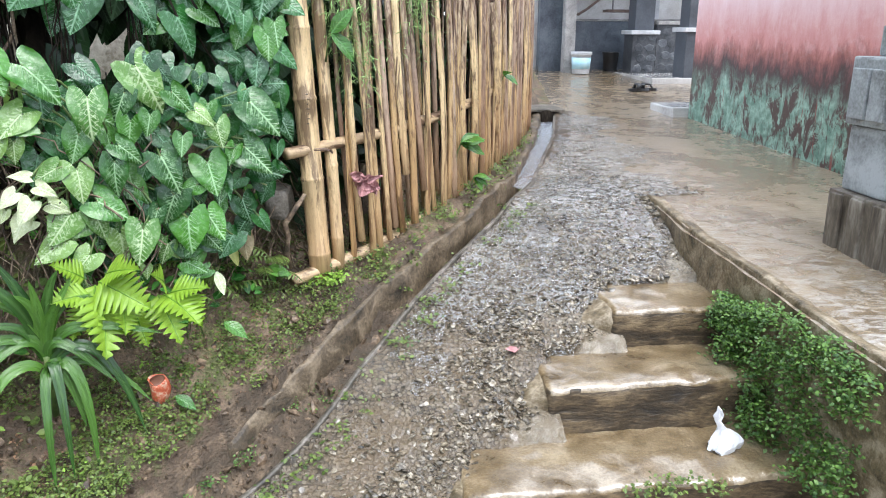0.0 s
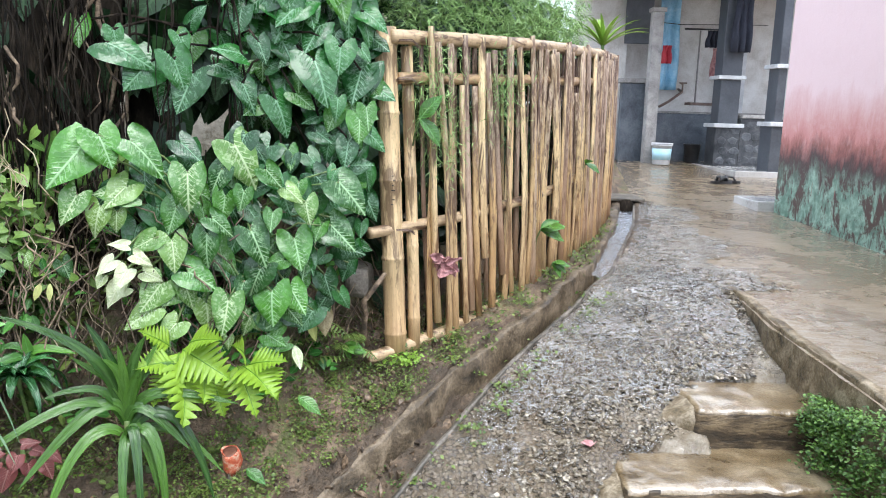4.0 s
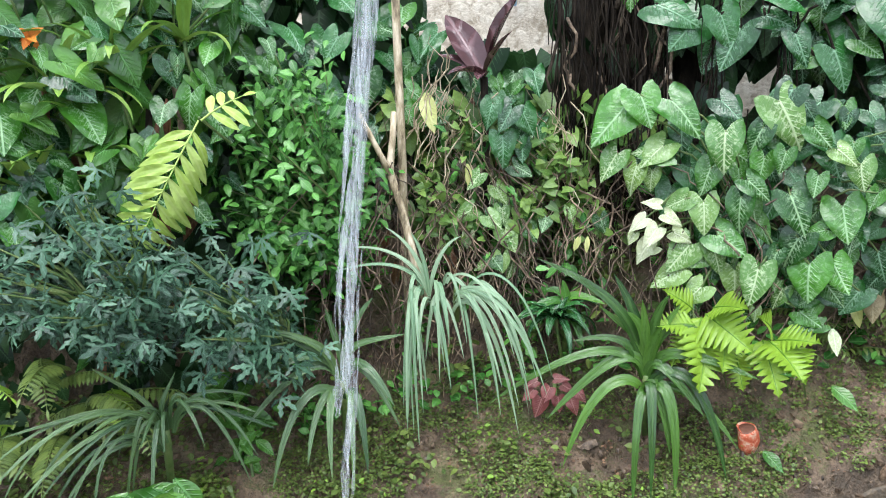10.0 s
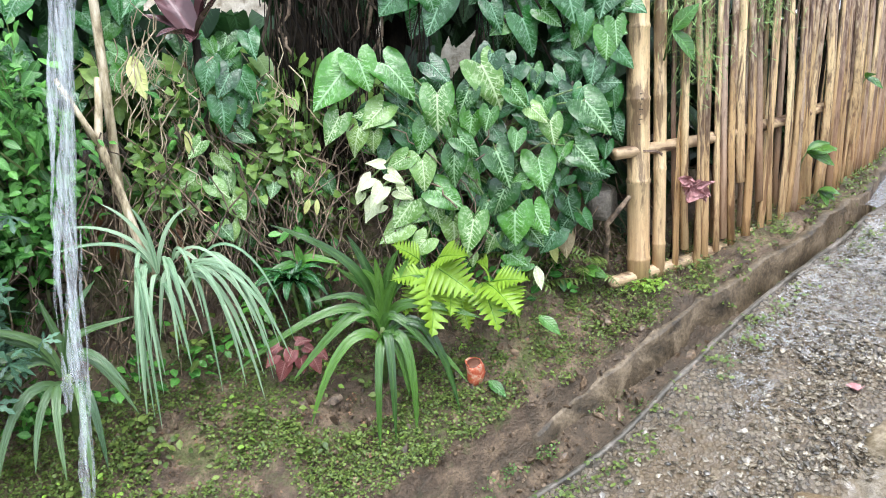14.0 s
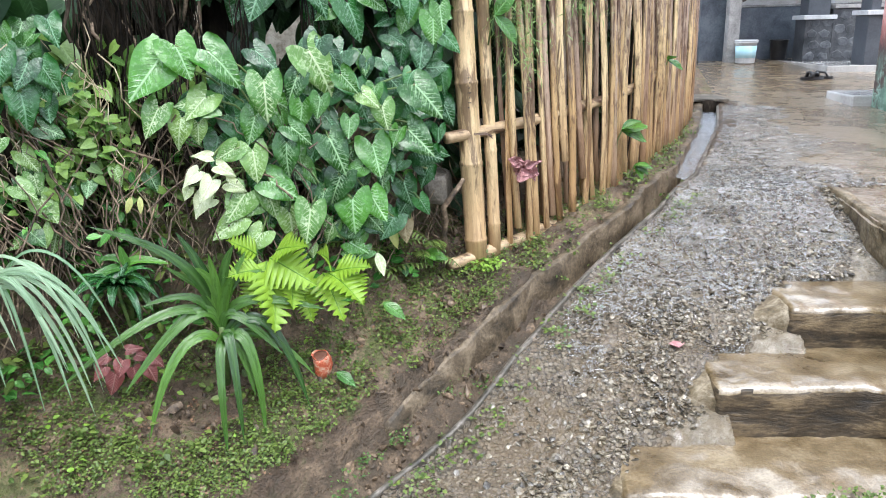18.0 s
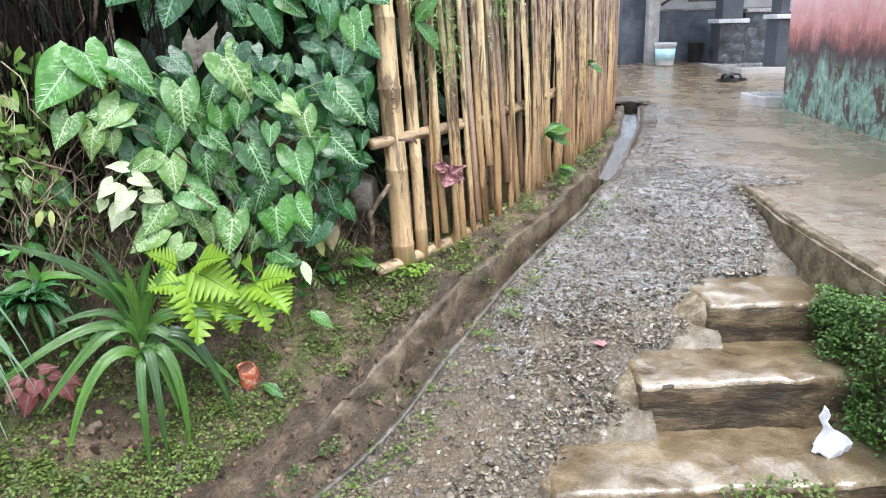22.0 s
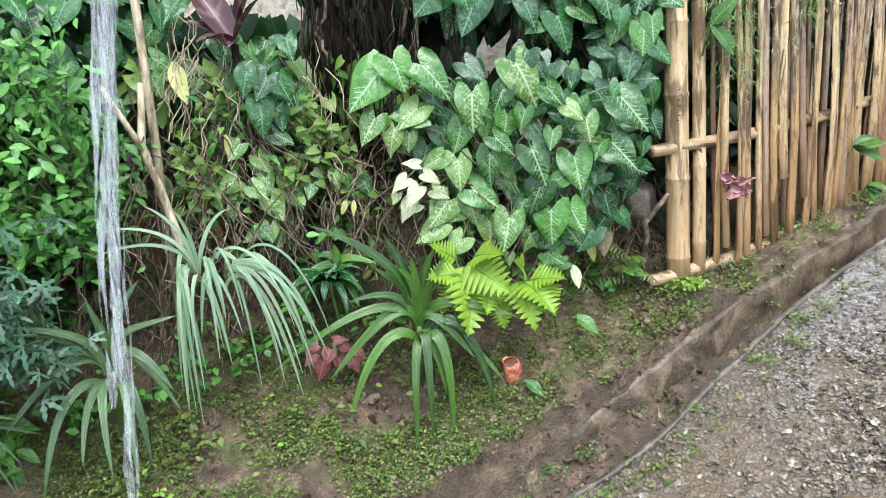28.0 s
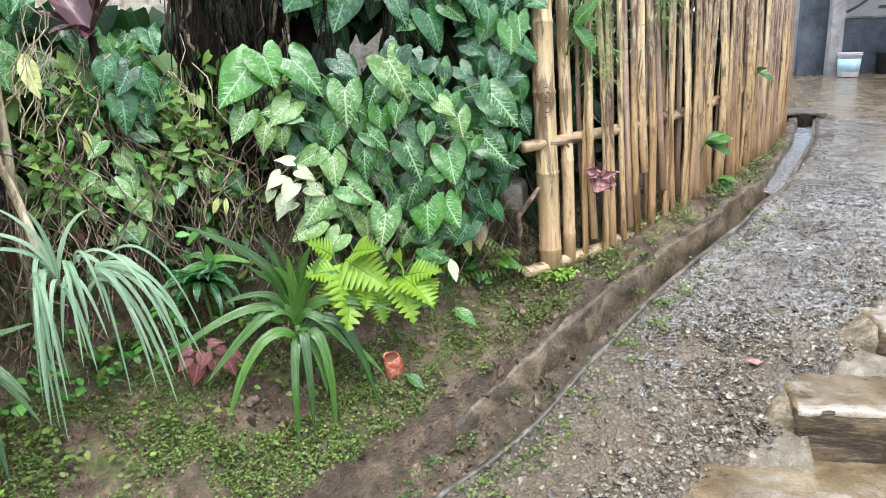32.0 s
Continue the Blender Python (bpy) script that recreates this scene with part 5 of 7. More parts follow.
HEARTS = [arrow_leaf(0.55 + 0.07 * (k % 3), 0.27 + 0.06 * (k % 3), 0.05 + 0.09 * (k % 2), 0.06 + 0.13 * (k % 4), 0.03 + 0.02 * (k % 2)) for k in range(8)]


def leaf_set(name, mats, makers):
    """Shared leaf meshes: one for every shape and material."""
    out = []
    for mat in mats:
        row = []
        for v, f, u in makers:
            me = mesh_of(name, v, f, u)
            me.materials.append(mat)
            row.append(me)
        out.append(row)
    return out


SYN, SYN_MID, DARK, LIMEH = leaf_set("leaf", (M_SYN, M_SYN_MID, M_DARKLEAF, M_BIG), HEARTS)


def hang_leaf(parent, meshes, p, size, tilt=0.35, spread=0.5, name="leaf"):
    """A leaf that hangs with its face to the path."""
    o = outward(p)
    side = Vector((-o.y, o.x, 0))
    tip = Vector((0, 0, -0.8)) + side * rnd.gauss(0, spread) + o * (0.4 + jit(0.5))
    face = o + Vector((0, 0, tilt + 0.45 + jit(0.6))) + side * rnd.gauss(0, 0.36)
    m = frame_of(Vector(p) - tip.normalized() * size * 0.4, tip, face, size)
    m = m @ Matrix.Diagonal((rnd.uniform(0.85, 1.12), 1, 1, 1))
    return part(name, rnd.choice(meshes), None, parent, m=m)


def face_leaf(parent, meshes, p, turn, length, up=0.5, name="leaf"):
    """A leaf hung at its stalk p that points turn degrees away from straight down, seen from the path."""
    p = Vector(p)
    o = outward(p)
    right = Vector((-o.y, o.x, 0))
    a = radians(turn)
    tip = right * math.sin(a) + Vector((0, 0, -math.cos(a))) + o * (0.28 + jit(0.22))
    face = o + Vector((0, 0, up + jit(0.3))) + right * jit(0.32)
    m = frame_of(p, tip, face, length * 0.98) @ Matrix.Diagonal((rnd.uniform(0.9, 1.12), 1, 1, 1))
    return part(name, rnd.choice(meshes), None, parent, m=m)


def stems(parent, ends, root, mat, r=0.004, name="stem"):
    for e in ends:
        e = Vector(e)
        b = Vector(root) + Vector((jit(0.15), jit(0.1), jit(0.1)))
        mid = (e + b) / 2 + Vector((jit(0.06), jit(0.06), 0.1))
        part(name, tube_mesh(name, [b, (b + mid) / 2 + Vector((0, 0, 0.03)), mid, (mid + e) / 2 + Vector((0, 0, 0.03)), e], r, 5), mat, parent)


# arrowhead vine on the bank beside the fence: place, height, turn and length of its leading leaves
vine = thing("arrowhead_vine", "arrowhead vine with pale-veined arrow-shaped leaves on the bank", "climbing plant")
KEY_DARK = [(-1.15, 1.40, -42, 0.193), (-1.09, 1.44, 22, 0.124), (-1.00, 1.42, 49, 0.163), (-0.71, 1.32, -27, 0.11), (-0.70, 1.22, -9, 0.106), (-0.63, 1.24, -13, 0.08),
            (-0.87, 1.18, -19, 0.108), (-0.76, 1.08, -7, 0.127), (-0.61, 1.09, 25, 0.153), (-0.83, 0.94, 58, 0.127), (-0.58, 0.94, -25, 0.12), (-0.46, 1.05, 13, 0.133),
            (-0.32, 1.10, 45, 0.143), (-0.44, 1.27, -8, 0.084), (-0.29, 1.27, 44, 0.162), (-0.53, 1.16, -8, 0.08), (-0.50, 0.97, -72, 0.078), (-0.64, 0.89, -20, 0.08),
            (-0.42, 0.95, -13, 0.071), (-0.74, 1.14, 51, 0.10), (-0.36, 1.10, -25, 0.074), (-0.55, 1.32, 40, 0.09), (-0.47, 0.86, 29, 0.124), (-0.54, 0.85, -3, 0.138)]
KEY_PALE = [(-0.82, 1.31, -2, 0.143), (-0.67, 1.41, 31, 0.189), (-0.88, 1.06, 7, 0.12), (-0.94, 1.07, -63, 0.082), (-1.17, 1.23, -31, 0.119), (-1.02, 1.26, -49, 0.114),
            (-1.01, 1.24, -95, 0.12), (-1.10, 1.19, -20, 0.114), (-1.05, 1.17, -6, 0.077), (-0.92, 0.90, -38, 0.13), (-0.85, 0.90, 22, 0.112), (-0.48, 1.25, 53, 0.082),
            (-0.41, 1.20, 7, 0.09), (-0.96, 0.88, 29, 0.102), (-0.87, 0.87, -61, 0.111), (-0.87, 0.75, -47, 0.09), (-0.78, 0.81, 7, 0.121), (-0.69, 0.83, -9, 0.139), (-0.95, 0.81, -55, 0.125)]
KEY_WHITE = [(-1.01, 1.05, -103, 0.072), (-0.99, 1.02, 60, 0.078), (-1.06, 1.00, -55, 0.08), (-1.01, 0.97, -35, 0.096), (-0.97, 0.95, 62, 0.078), (-1.05, 0.91, -31, 0.10), (-1.10, 0.94, -27, 0.05), (-1.03, 0.89, -61, 0.064)]
ends = []


def bank_y(x, z):
    """How far out the vine's leaf curtain stands."""
    return 2.70 + 0.30 * (x + 1.15) - 0.02 * abs(z - 1.0)


CREAM = leaf_set("leaf", (M_SYN_WHITE,), [arrow_leaf(0.48, 0.16, 0.16, 0.3, 0.05), arrow_leaf(0.52, 0.2, 0.10, 0.15, 0.04), arrow_leaf(0.44, 0.12, 0.2, 0.2, 0.06)])[0]
for key, meshes in ((KEY_DARK, SYN), (KEY_PALE, SYN_MID), (KEY_WHITE, CREAM)):
    for x, z, turn, size in key:
        p = (x, bank_y(x, z) + jit(0.03) - (0.04 if meshes is CREAM else 0.0), z)
        face_leaf(vine, meshes, p, turn, size, 0.6)
        ends.append(p)
# filler leaves: a darker green puts in the shade between the leading ones
for k in range(150):
    x, z = rnd.uniform(-1.20, -0.26), rnd.uniform(0.66, 1.46)
    if ((x + 0.66) / 0.50) ** 2 + ((z - 1.06) / 0.40) ** 2 > 1 or x < -0.98 and z < 1.1:
        continue
    p = (x, bank_y(x, z) + rnd.uniform(0.05, 0.22), z)
    face_leaf(vine, DARK if rnd.random() < 0.8 else SYN, p, rnd.gauss(0, 40), rnd.uniform(0.06, 0.13), 0.4)
    if k % 3 == 0:
        ends.append(p)
for k in range(24):
    x, z = rnd.uniform(-0.98, -0.45), rnd.uniform(0.62, 0.82)
    face_leaf(vine, SYN_MID if rnd.random() < 0.5 else SYN, (x, bank_y(x, z) + 0.06, z), rnd.gauss(0, 40), rnd.uniform(0.05, 0.1), 0.4)
stems(vine, ends, (-0.8, 3.15, 0.85), M_STEM)

# darker climber that covers the tree above it
climber = thing("dark_climber", "dark glossy climbing vine hanging from the tree", "climbing plant")
KEY_CLIMB = [(-1.25, 1.84, -2, 0.095), (-1.13, 1.82, 10, 0.09), (-1.15, 1.77, 67, 0.182), (-0.91, 1.81, 17, 0.09), (-1.01, 1.71, -44, 0.152), (-0.92, 1.72, 21, 0.134), (-0.86, 1.67, -22, 0.176), (-0.79, 1.71, 73, 0.125),
             (-0.68, 1.64, 24, 0.123), (-0.56, 1.58, 25, 0.158), (-0.62, 1.56, -64, 0.08), (-0.49, 1.61, 52, 0.11), (-0.41, 1.74, 22, 0.193), (-0.47, 1.70, -11, 0.085), (-0.31, 1.80, -3, 0.122), (-0.68, 1.75, -110, 0.126),
             (-0.35, 1.43, -16, 0.103), (-0.40, 1.52, -66, 0.08), (-0.23, 1.38, -17, 0.08), (-0.25, 1.46, -33, 0.07), (-0.38, 1.28, 14, 0.08), (-0.23, 1.80, 36, 0.07), (-0.54, 1.40, -37, 0.08), (-0.62, 1.80, 23, 0.09)]
ends = []
for x, z, turn, size in KEY_CLIMB:
    p = (x, bank_y(x, z) + 0.26 + jit(0.03), z)
    face_leaf(climber, DARK if rnd.random() < 0.8 else SYN, p, turn, size, 0.75)
    ends.append(p)
for k in range(330):
    x = rnd.uniform(-0.98, -0.17)
    z = rnd.uniform(1.42, 2.5)
    if z < 1.56 and x < -0.42 or x < -0.72 and z < 1.95 and rnd.random() < 0.75:
        continue
    if abs(x + 0.87) < 0.11 and abs(z - 1.47) < 0.10:
        continue
    p = (x, bank_y(x, z) + rnd.uniform(0.30, 0.52), z)
    face_leaf(climber, DARK if rnd.random() < 0.85 else SYN, p, rnd.gauss(0, 45), rnd.uniform(0.08, 0.16), 0.75)
    if k % 4 == 0:
        ends.append(p)
for k in range(46):
    p = (rnd.uniform(-0.44, -0.2), 3.22 + jit(0.08), rnd.uniform(0.95, 1.62))
    face_leaf(climber, DARK if k % 3 else SYN, p, rnd.gauss(0, 40), rnd.uniform(0.06, 0.12), 0.4)
stems(climber, ends, (-0.75, 3.4, 1.7), M_BARK, 0.005)

# tree with hanging roots
tree = thing("bank_tree", "dark old tree trunk with hanging aerial roots", "tree")


def trunk(name, az, r, zs, radii):
    pts = [polar(az + jit(0.5), r + jit(0.02), z) for z in zs]
    v, f, u = tube(pts, radii, 18)
    v = [p + noise.noise_vector(Vector((p.x * 9, p.y * 9, p.z * 2.2))) * 0.03 for p in v]
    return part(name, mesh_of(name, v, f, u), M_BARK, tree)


LEVELS = [0.7, 0.85, 1.0, 1.15, 1.3, 1.45, 1.6, 1.8, 2.0, 2.3, 2.7, 3.2]
trunk("trunk", 25.6, 3.42, LEVELS, [0.15, 0.13, 0.115, 0.105, 0.10, 0.10, 0.095, 0.10, 0.10, 0.11, 0.11, 0.1])
trunk("trunk", 22.3, 3.46, LEVELS, [0.16, 0.14, 0.12, 0.12, 0.11, 0.12, 0.12, 0.13, 0.13, 0.13, 0.12, 0.1])
trunk("limb", 19.0, 3.5, LEVELS, [0.10, 0.08, 0.07, 0.06, 0.065, 0.06, 0.07, 0.08, 0.07, 0.07, 0.06, 0.05])
part("limb", tube_mesh("limb", [(-1.0, 3.38, 1.62), (-0.85, 3.36, 1.64), (-0.72, 3.34, 1.75), (-0.6, 3.4, 2.2)], [0.07, 0.06, 0.05, 0.05], 10), M_BARK, tree)
for k in range(40):
    az, r, z0 = rnd.uniform(20.5, 28.2), 3.2 + jit(0.09), rnd.uniform(1.2, 2.3)
    ln, w = rnd.uniform(0.25, 0.8), rnd.uniform(0.003, 0.010)
    pts = [polar(az + 0.5 * math.sin(q * 0.9 + k) + jit(0.25), r + 0.015 * math.sin(q + k), max(z0 - ln * q / 9, 0.82)) for q in range(10)]
    part("aerial_root", tube_mesh("aerial_root", pts, [w * rnd.uniform(0.7, 1.2) for q in pts], 6), M_ROOT if k % 3 == 0 else M_BARK, tree)
h = Heap()
for k in range(420):
    az = rnd.uniform(12.5, 28.5)
    z0 = rnd.uniform(1.1, 2.3)
    ln = rnd.uniform(0.25, 0.8)
    r = 3.26 + jit(0.12)
    if (abs(az - 15.2) < 1.7 or abs(az - 19.3) < 1.2) and z0 > 1.38 and z0 - ln < 1.58:
        continue
    a = jit(1.2)
    pts = [polar(az + a * q / 5 + jit(0.2), r, z0 - ln * q / 5) for q in range(6)]
    h.add(*tube(pts, rnd.uniform(0.0012, 0.0042), 4, False), Matrix())
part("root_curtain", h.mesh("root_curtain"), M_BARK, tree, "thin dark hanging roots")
# leaf crown out of view, added to cast shade on the bank
crown = Heap()
OV = leaf(0.30, 0.1, 0.12, 0.2, 0.02, 6, 3, "oval")
for k in range(1100):
    q = Vector((rnd.gauss(0, 1), rnd.gauss(0, 1), rnd.gauss(0, 0.5)))
    p = Vector((-1.1, 3.7, 3.35)) + Vector((q.x * 0.75, q.y * 0.4, q.z * 0.45))
    if p.z < 2.75:
        continue
    crown.add(*OV, frame_of(p, (jit(1), jit(1), -0.6), (jit(0.6), jit(0.6), 1), rnd.uniform(0.1, 0.2)))
part("crown", crown.mesh("crown"), M_DARKLEAF, tree, "unseen dense dark green leaves added overhead for shade")

# undergrowth behind the leading leaves, coloured dark for the shade in the gaps
h = Heap()
HS = leaf(0.46, 0.2, 0.08, 0.2, 0.02, 6, 3)
for k in range(3600):
    az, z = rnd.uniform(8, 82), rnd.uniform(0.9, 2.2)
    if 28.5 < az < 38.5 and z > 1.64 or 20 < az < 28.5 and z > 1.25 and rnd.random() < 0.6:
        continue
    if abs(az - 15.2) < 1.9 and abs(z - 1.48) < 0.14 or abs(az - 19.2) < 1.4 and abs(z - 1.56) < 0.10:
        continue
    if az < 44 and z < 1.25 and rnd.random() < 0.8:
        continue
    p = spot(az, z, rnd.uniform(0.42, 0.85))
    o = outward(p)
    h.add(*HS, frame_of(p, (jit(0.6), jit(0.6), -1), (o.x + jit(0.5), o.y + jit(0.5), 0.6), rnd.uniform(0.08, 0.2)))
for k in range(900):
    az, z = rnd.uniform(47, 86), rnd.uniform(0.05, 1.1)
    p = spot(az, z, rnd.uniform(0.1, 0.3) + 0.25 * z)
    o = outward(p)
    h.add(*HS, frame_of(p, (jit(0.6), jit(0.6), -1), (o.x + jit(0.5), o.y + jit(0.5), 0.6), rnd.uniform(0.05, 0.13)))
tagged(part("undergrowth", h.mesh("undergrowth"), M_GAPLEAF), "dense climbing leaves at the back of the bank, coloured dark for shade", "undergrowth", kind="stuff")
h = Heap()
for k in range(380):
    az, z = rnd.uniform(20, 45), rnd.uniform(0.85, 1.42)
    p = spot(az, z, rnd.uniform(0.3, 1.0))
    o = outward(p)
    h.add(*HS, frame_of(p, (jit(0.8), jit(0.8), -0.6), (o.x + jit(0.6), o.y + jit(0.6), 0.8), rnd.uniform(0.04, 0.10)))
for k in range(360):
    az, z = rnd.uniform(24, 41), rnd.triangular(1.15, 1.5, 1.36)
    p = spot(az, z, rnd.uniform(0.25, 0.9))
    o = outward(p)
    h.add(*HS, frame_of(p, (jit(0.8), jit(0.8), -0.4), (o.x + jit(0.6), o.y + jit(0.6), 0.8), rnd.uniform(0.05, 0.12)))
for az0, z0, w, n in ((27.6, 1.10, 2.2, 150), (28.2, 1.22, 1.6, 90), (30.2, 1.0, 1.8, 90), (36.0, 0.98, 2.4, 90), (34.8, 1.3, 1.4, 50), (26.0, 0.95, 2.0, 60), (37.6, 1.12, 1.2, 50)):
    for k in range(n):
        p = spot(az0 + rnd.gauss(0, 0.5) * w, z0 + rnd.gauss(0, 0.055), rnd.uniform(0.06, 0.30))
        o = outward(p)
        h.add(*HS, frame_of(p, (jit(0.9), jit(0.9), jit(0.6) - 0.1), (o.x + jit(0.5), o.y + jit(0.5), 0.7), rnd.uniform(0.022, 0.055)))
tagged(part("undergrowth", h.mesh("undergrowth"), M_SEEDLING), "light green seedlings scattered over the middle of the bank", "undergrowth", kind="stuff")
# straw-coloured strands that hang from the dead vines
h = Heap()
for k in range(170):
    az0, z0 = rnd.choice(((35.2, 1.15), (34.2, 1.38), (37.0, 1.02), (28.6, 1.32), (31.5, 0.95), (25.4, 1.0), (36.2, 1.5)))
    az0, z0, ln, a = az0 + rnd.gauss(0, 1.0), z0 + rnd.gauss(0, 0.07), rnd.uniform(0.10, 0.34), jit(2.5)
    bk = rnd.uniform(0.08, 0.30)
    pts = [spot(az0 + a * q / 5 + 0.35 * math.sin(q * 1.7 + k), z0 - ln * q / 5, bk) for q in range(6)]
    h.add(*tube(pts, rnd.uniform(0.001, 0.0026), 4, False), Matrix())
tagged(part("dry_strands", h.mesh("dry_strands"), M_STAKE), "thin straw-coloured dead strands hanging over the bank", "roots", kind="stuff")

# roots and dead stalks on the soil face
h = Heap()
for k in range(460):
    az = rnd.uniform(3, 47)
    z0 = rnd.uniform(0.45, 1.25)
    ln = rnd.uniform(0.12, 0.45)
    b = rnd.uniform(0.03, 0.22)
    dx = jit(5)
    pts = [spot(az + dx * q / 5 + jit(0.4), z0 - ln * q / 5, b + 0.02 * math.sin(q) - 0.02 * q / 5) for q in range(6)]
    h.add(*tube(pts, rnd.uniform(0.0015, 0.0042), 4, False), Matrix())
for k in range(260):
    az = rnd.uniform(21, 44)
    z0 = rnd.uniform(0.75, 1.5)
    ln = rnd.uniform(0.15, 0.5)
    b = rnd.uniform(0.2, 0.75)
    dx = jit(6)
    pts = [spot(az + dx * q / 4 + jit(0.5), z0 - ln * q / 4 + 0.05 * math.sin(q), b) for q in range(5)]
    h.add(*tube(pts, rnd.uniform(0.001, 0.0026), 4, False), Matrix())
tagged(part("dry_roots", h.mesh("dry_roots"), M_ROOT), "dry brown roots and stalks over the soil bank", "roots", kind="stuff")

# climbers that fill the far side of the planting
mass = thing("philodendron", "climbing philodendron with broad dark green leaves", "climbing plant")
ends = []
for k in range(400):
    az, z = rnd.triangular(47, 78, 58), rnd.uniform(1.05, 2.15)
    p = spot(az, z, rnd.uniform(-0.03, 0.36) + 0.1 * (z - 1.05))
    hang_leaf(mass, DARK if rnd.random() < 0.2 else (SYN if rnd.random() < 0.4 else LIMEH), p, rnd.uniform(0.07, 0.15), 0.9, 0.9)
    if k % 4 == 0:
        ends.append(p)
stems(mass, ends[::2], spot(60, 1.1, 0.55), M_STEM, 0.004)
mass2 = thing("pothos", "pothos vine with mottled green leaves", "climbing plant")
for k in range(190):
    az, z = rnd.uniform(31, 50), rnd.uniform(1.34, 2.2)
    if 28.5 < az < 37 and z > 1.49:
        continue
    p = spot(az, z, rnd.uniform(0.2, 0.55))
    hang_leaf(mass2, DARK if rnd.random() < 0.6 else SYN, p, rnd.uniform(0.08, 0.14), 0.6, 0.9)
for k in range(22):
    az, z = rnd.uniform(29.2, 32.3), rnd.uniform(1.15, 1.56)
    hang_leaf(mass2, SYN if rnd.random() < 0.6 else DARK, spot(az, z, rnd.uniform(0.10, 0.28)), rnd.uniform(0.06, 0.105), 0.5, 0.6)
for k in range(16):
    az, z = rnd.uniform(28.5, 34.0), rnd.uniform(0.72, 1.05)
    hang_leaf(mass2, SYN_MID if rnd.random() < 0.6 else SYN, spot(az, z, rnd.uniform(0.05, 0.2)), rnd.uniform(0.06, 0.11), 0.5, 0.7)


for az, z, turn, size, mid in ((31.9, 1.30, 6, 0.15, 0), (31.2, 1.40, -30, 0.13, 0), (30.4, 1.38, 25, 0.12, 0), (32.6, 1.42, -20, 0.12, 0), (33.6, 1.16, -40, 0.10, 1), (32.4, 1.10, 30, 0.10, 1), (34.3, 1.02, -60, 0.10, 1), (32.0, 1.02, 10, 0.09, 1), (34.5, 0.93, -10, 0.09, 2), (33.0, 1.0, 50, 0.09, 1), (27.0, 1.02, 10, 0.08, 1), (24.8, 0.98, 20, 0.09, 0)):
    face_leaf(mass2, (DARK if size > 0.11 else SYN, SYN_MID, CREAM)[mid], spot(az, z, 0.08 + jit(0.04)), turn, size * 0.8, 0.4)
for k in range(20):
    az, z = rnd.uniform(32, 40), rnd.uniform(1.2, 1.48)
    hang_leaf(mass2, DARK if rnd.random() < 0.5 else SYN, spot(az, z, rnd.uniform(0.2, 0.5)), rnd.uniform(0.07, 0.15), 0.6, 0.8)


def leafy_bush(name, label, centre, rad, n, maker, mat, size, droop, seed, twigs=26):
    """Twigs that carry many small leaves, in an uneven rounded outline."""
    r = random.Random(seed)
    t = thing(name, label, "bush")
    lf, tw = Heap(), Heap()
    c = Vector(centre)
    base = c + Vector((0.1 * -c.x / 2, 0.2, -rad[2] * 1.1))
    for k in range(twigs):
        d = Vector((r.gauss(0, 1), r.gauss(0, 1), r.gauss(0, 1))).normalized()
        q = r.uniform(0.65, 1.05)
        e = c + Vector((d.x * rad[0], d.y * rad[1], d.z * rad[2])) * q
        mid = (base + e) / 2 + Vector((r.uniform(-0.05, 0.05), 0.03, 0.05))
        tw.add(*tube([base, mid, e], [0.007, 0.005, 0.002], 5, False), Matrix())
        for i in range(n // twigs):
            s = r.uniform(0.35, 1.0)
            p = mid.lerp(e, s) if r.random() < 0.75 else base.lerp(mid, s)
            p = p + Vector((r.gauss(0, 0.055), r.gauss(0, 0.055), r.gauss(0, 0.055)))
            o = outward(p)
            side = Vector((-o.y, o.x, 0))
            tip = side * r.uniform(-1, 1) + o * r.uniform(-0.1, 0.9) + Vector((0, 0, r.uniform(-0.9, 0.5) - droop))
            face = o * r.uniform(-0.1, 1.1) + Vector((0, 0, 0.9)) + side * r.uniform(-0.8, 0.8)
            lf.add(*maker, frame_of(p, tip, face, r.uniform(*size)))
    part("twig_frame", tw.mesh("twig_frame"), M_STEM, t)
    part("foliage", lf.mesh("foliage"), mat, t)
    return t


OVAL = leaf(0.27, 0.05, 0.14, 0.18, 0.01, 6, 3, "oval")
leafy_bush("green_shrub", "bushy shrub with small bright green oval leaves", (-2.16, 1.97, 1.26), (0.36, 0.22, 0.42), 2700, OVAL, M_BUSH, (0.03, 0.062), 0.1, 11, 60)

leafy_bush("herb_thicket", "thicket of small bright leaved herbs on the bank", (-1.45, 2.72, 0.92), (0.26, 0.12, 0.24), 150, OVAL, M_BUSH, (0.03, 0.065), 0.1, 31, 40)
leafy_bush("herb_thicket", "thin herbs growing up round the bamboo stake", (-1.76, 2.52, 1.10), (0.20, 0.10, 0.36), 200, OVAL, M_BUSH, (0.03, 0.06), 0.1, 32, 30)


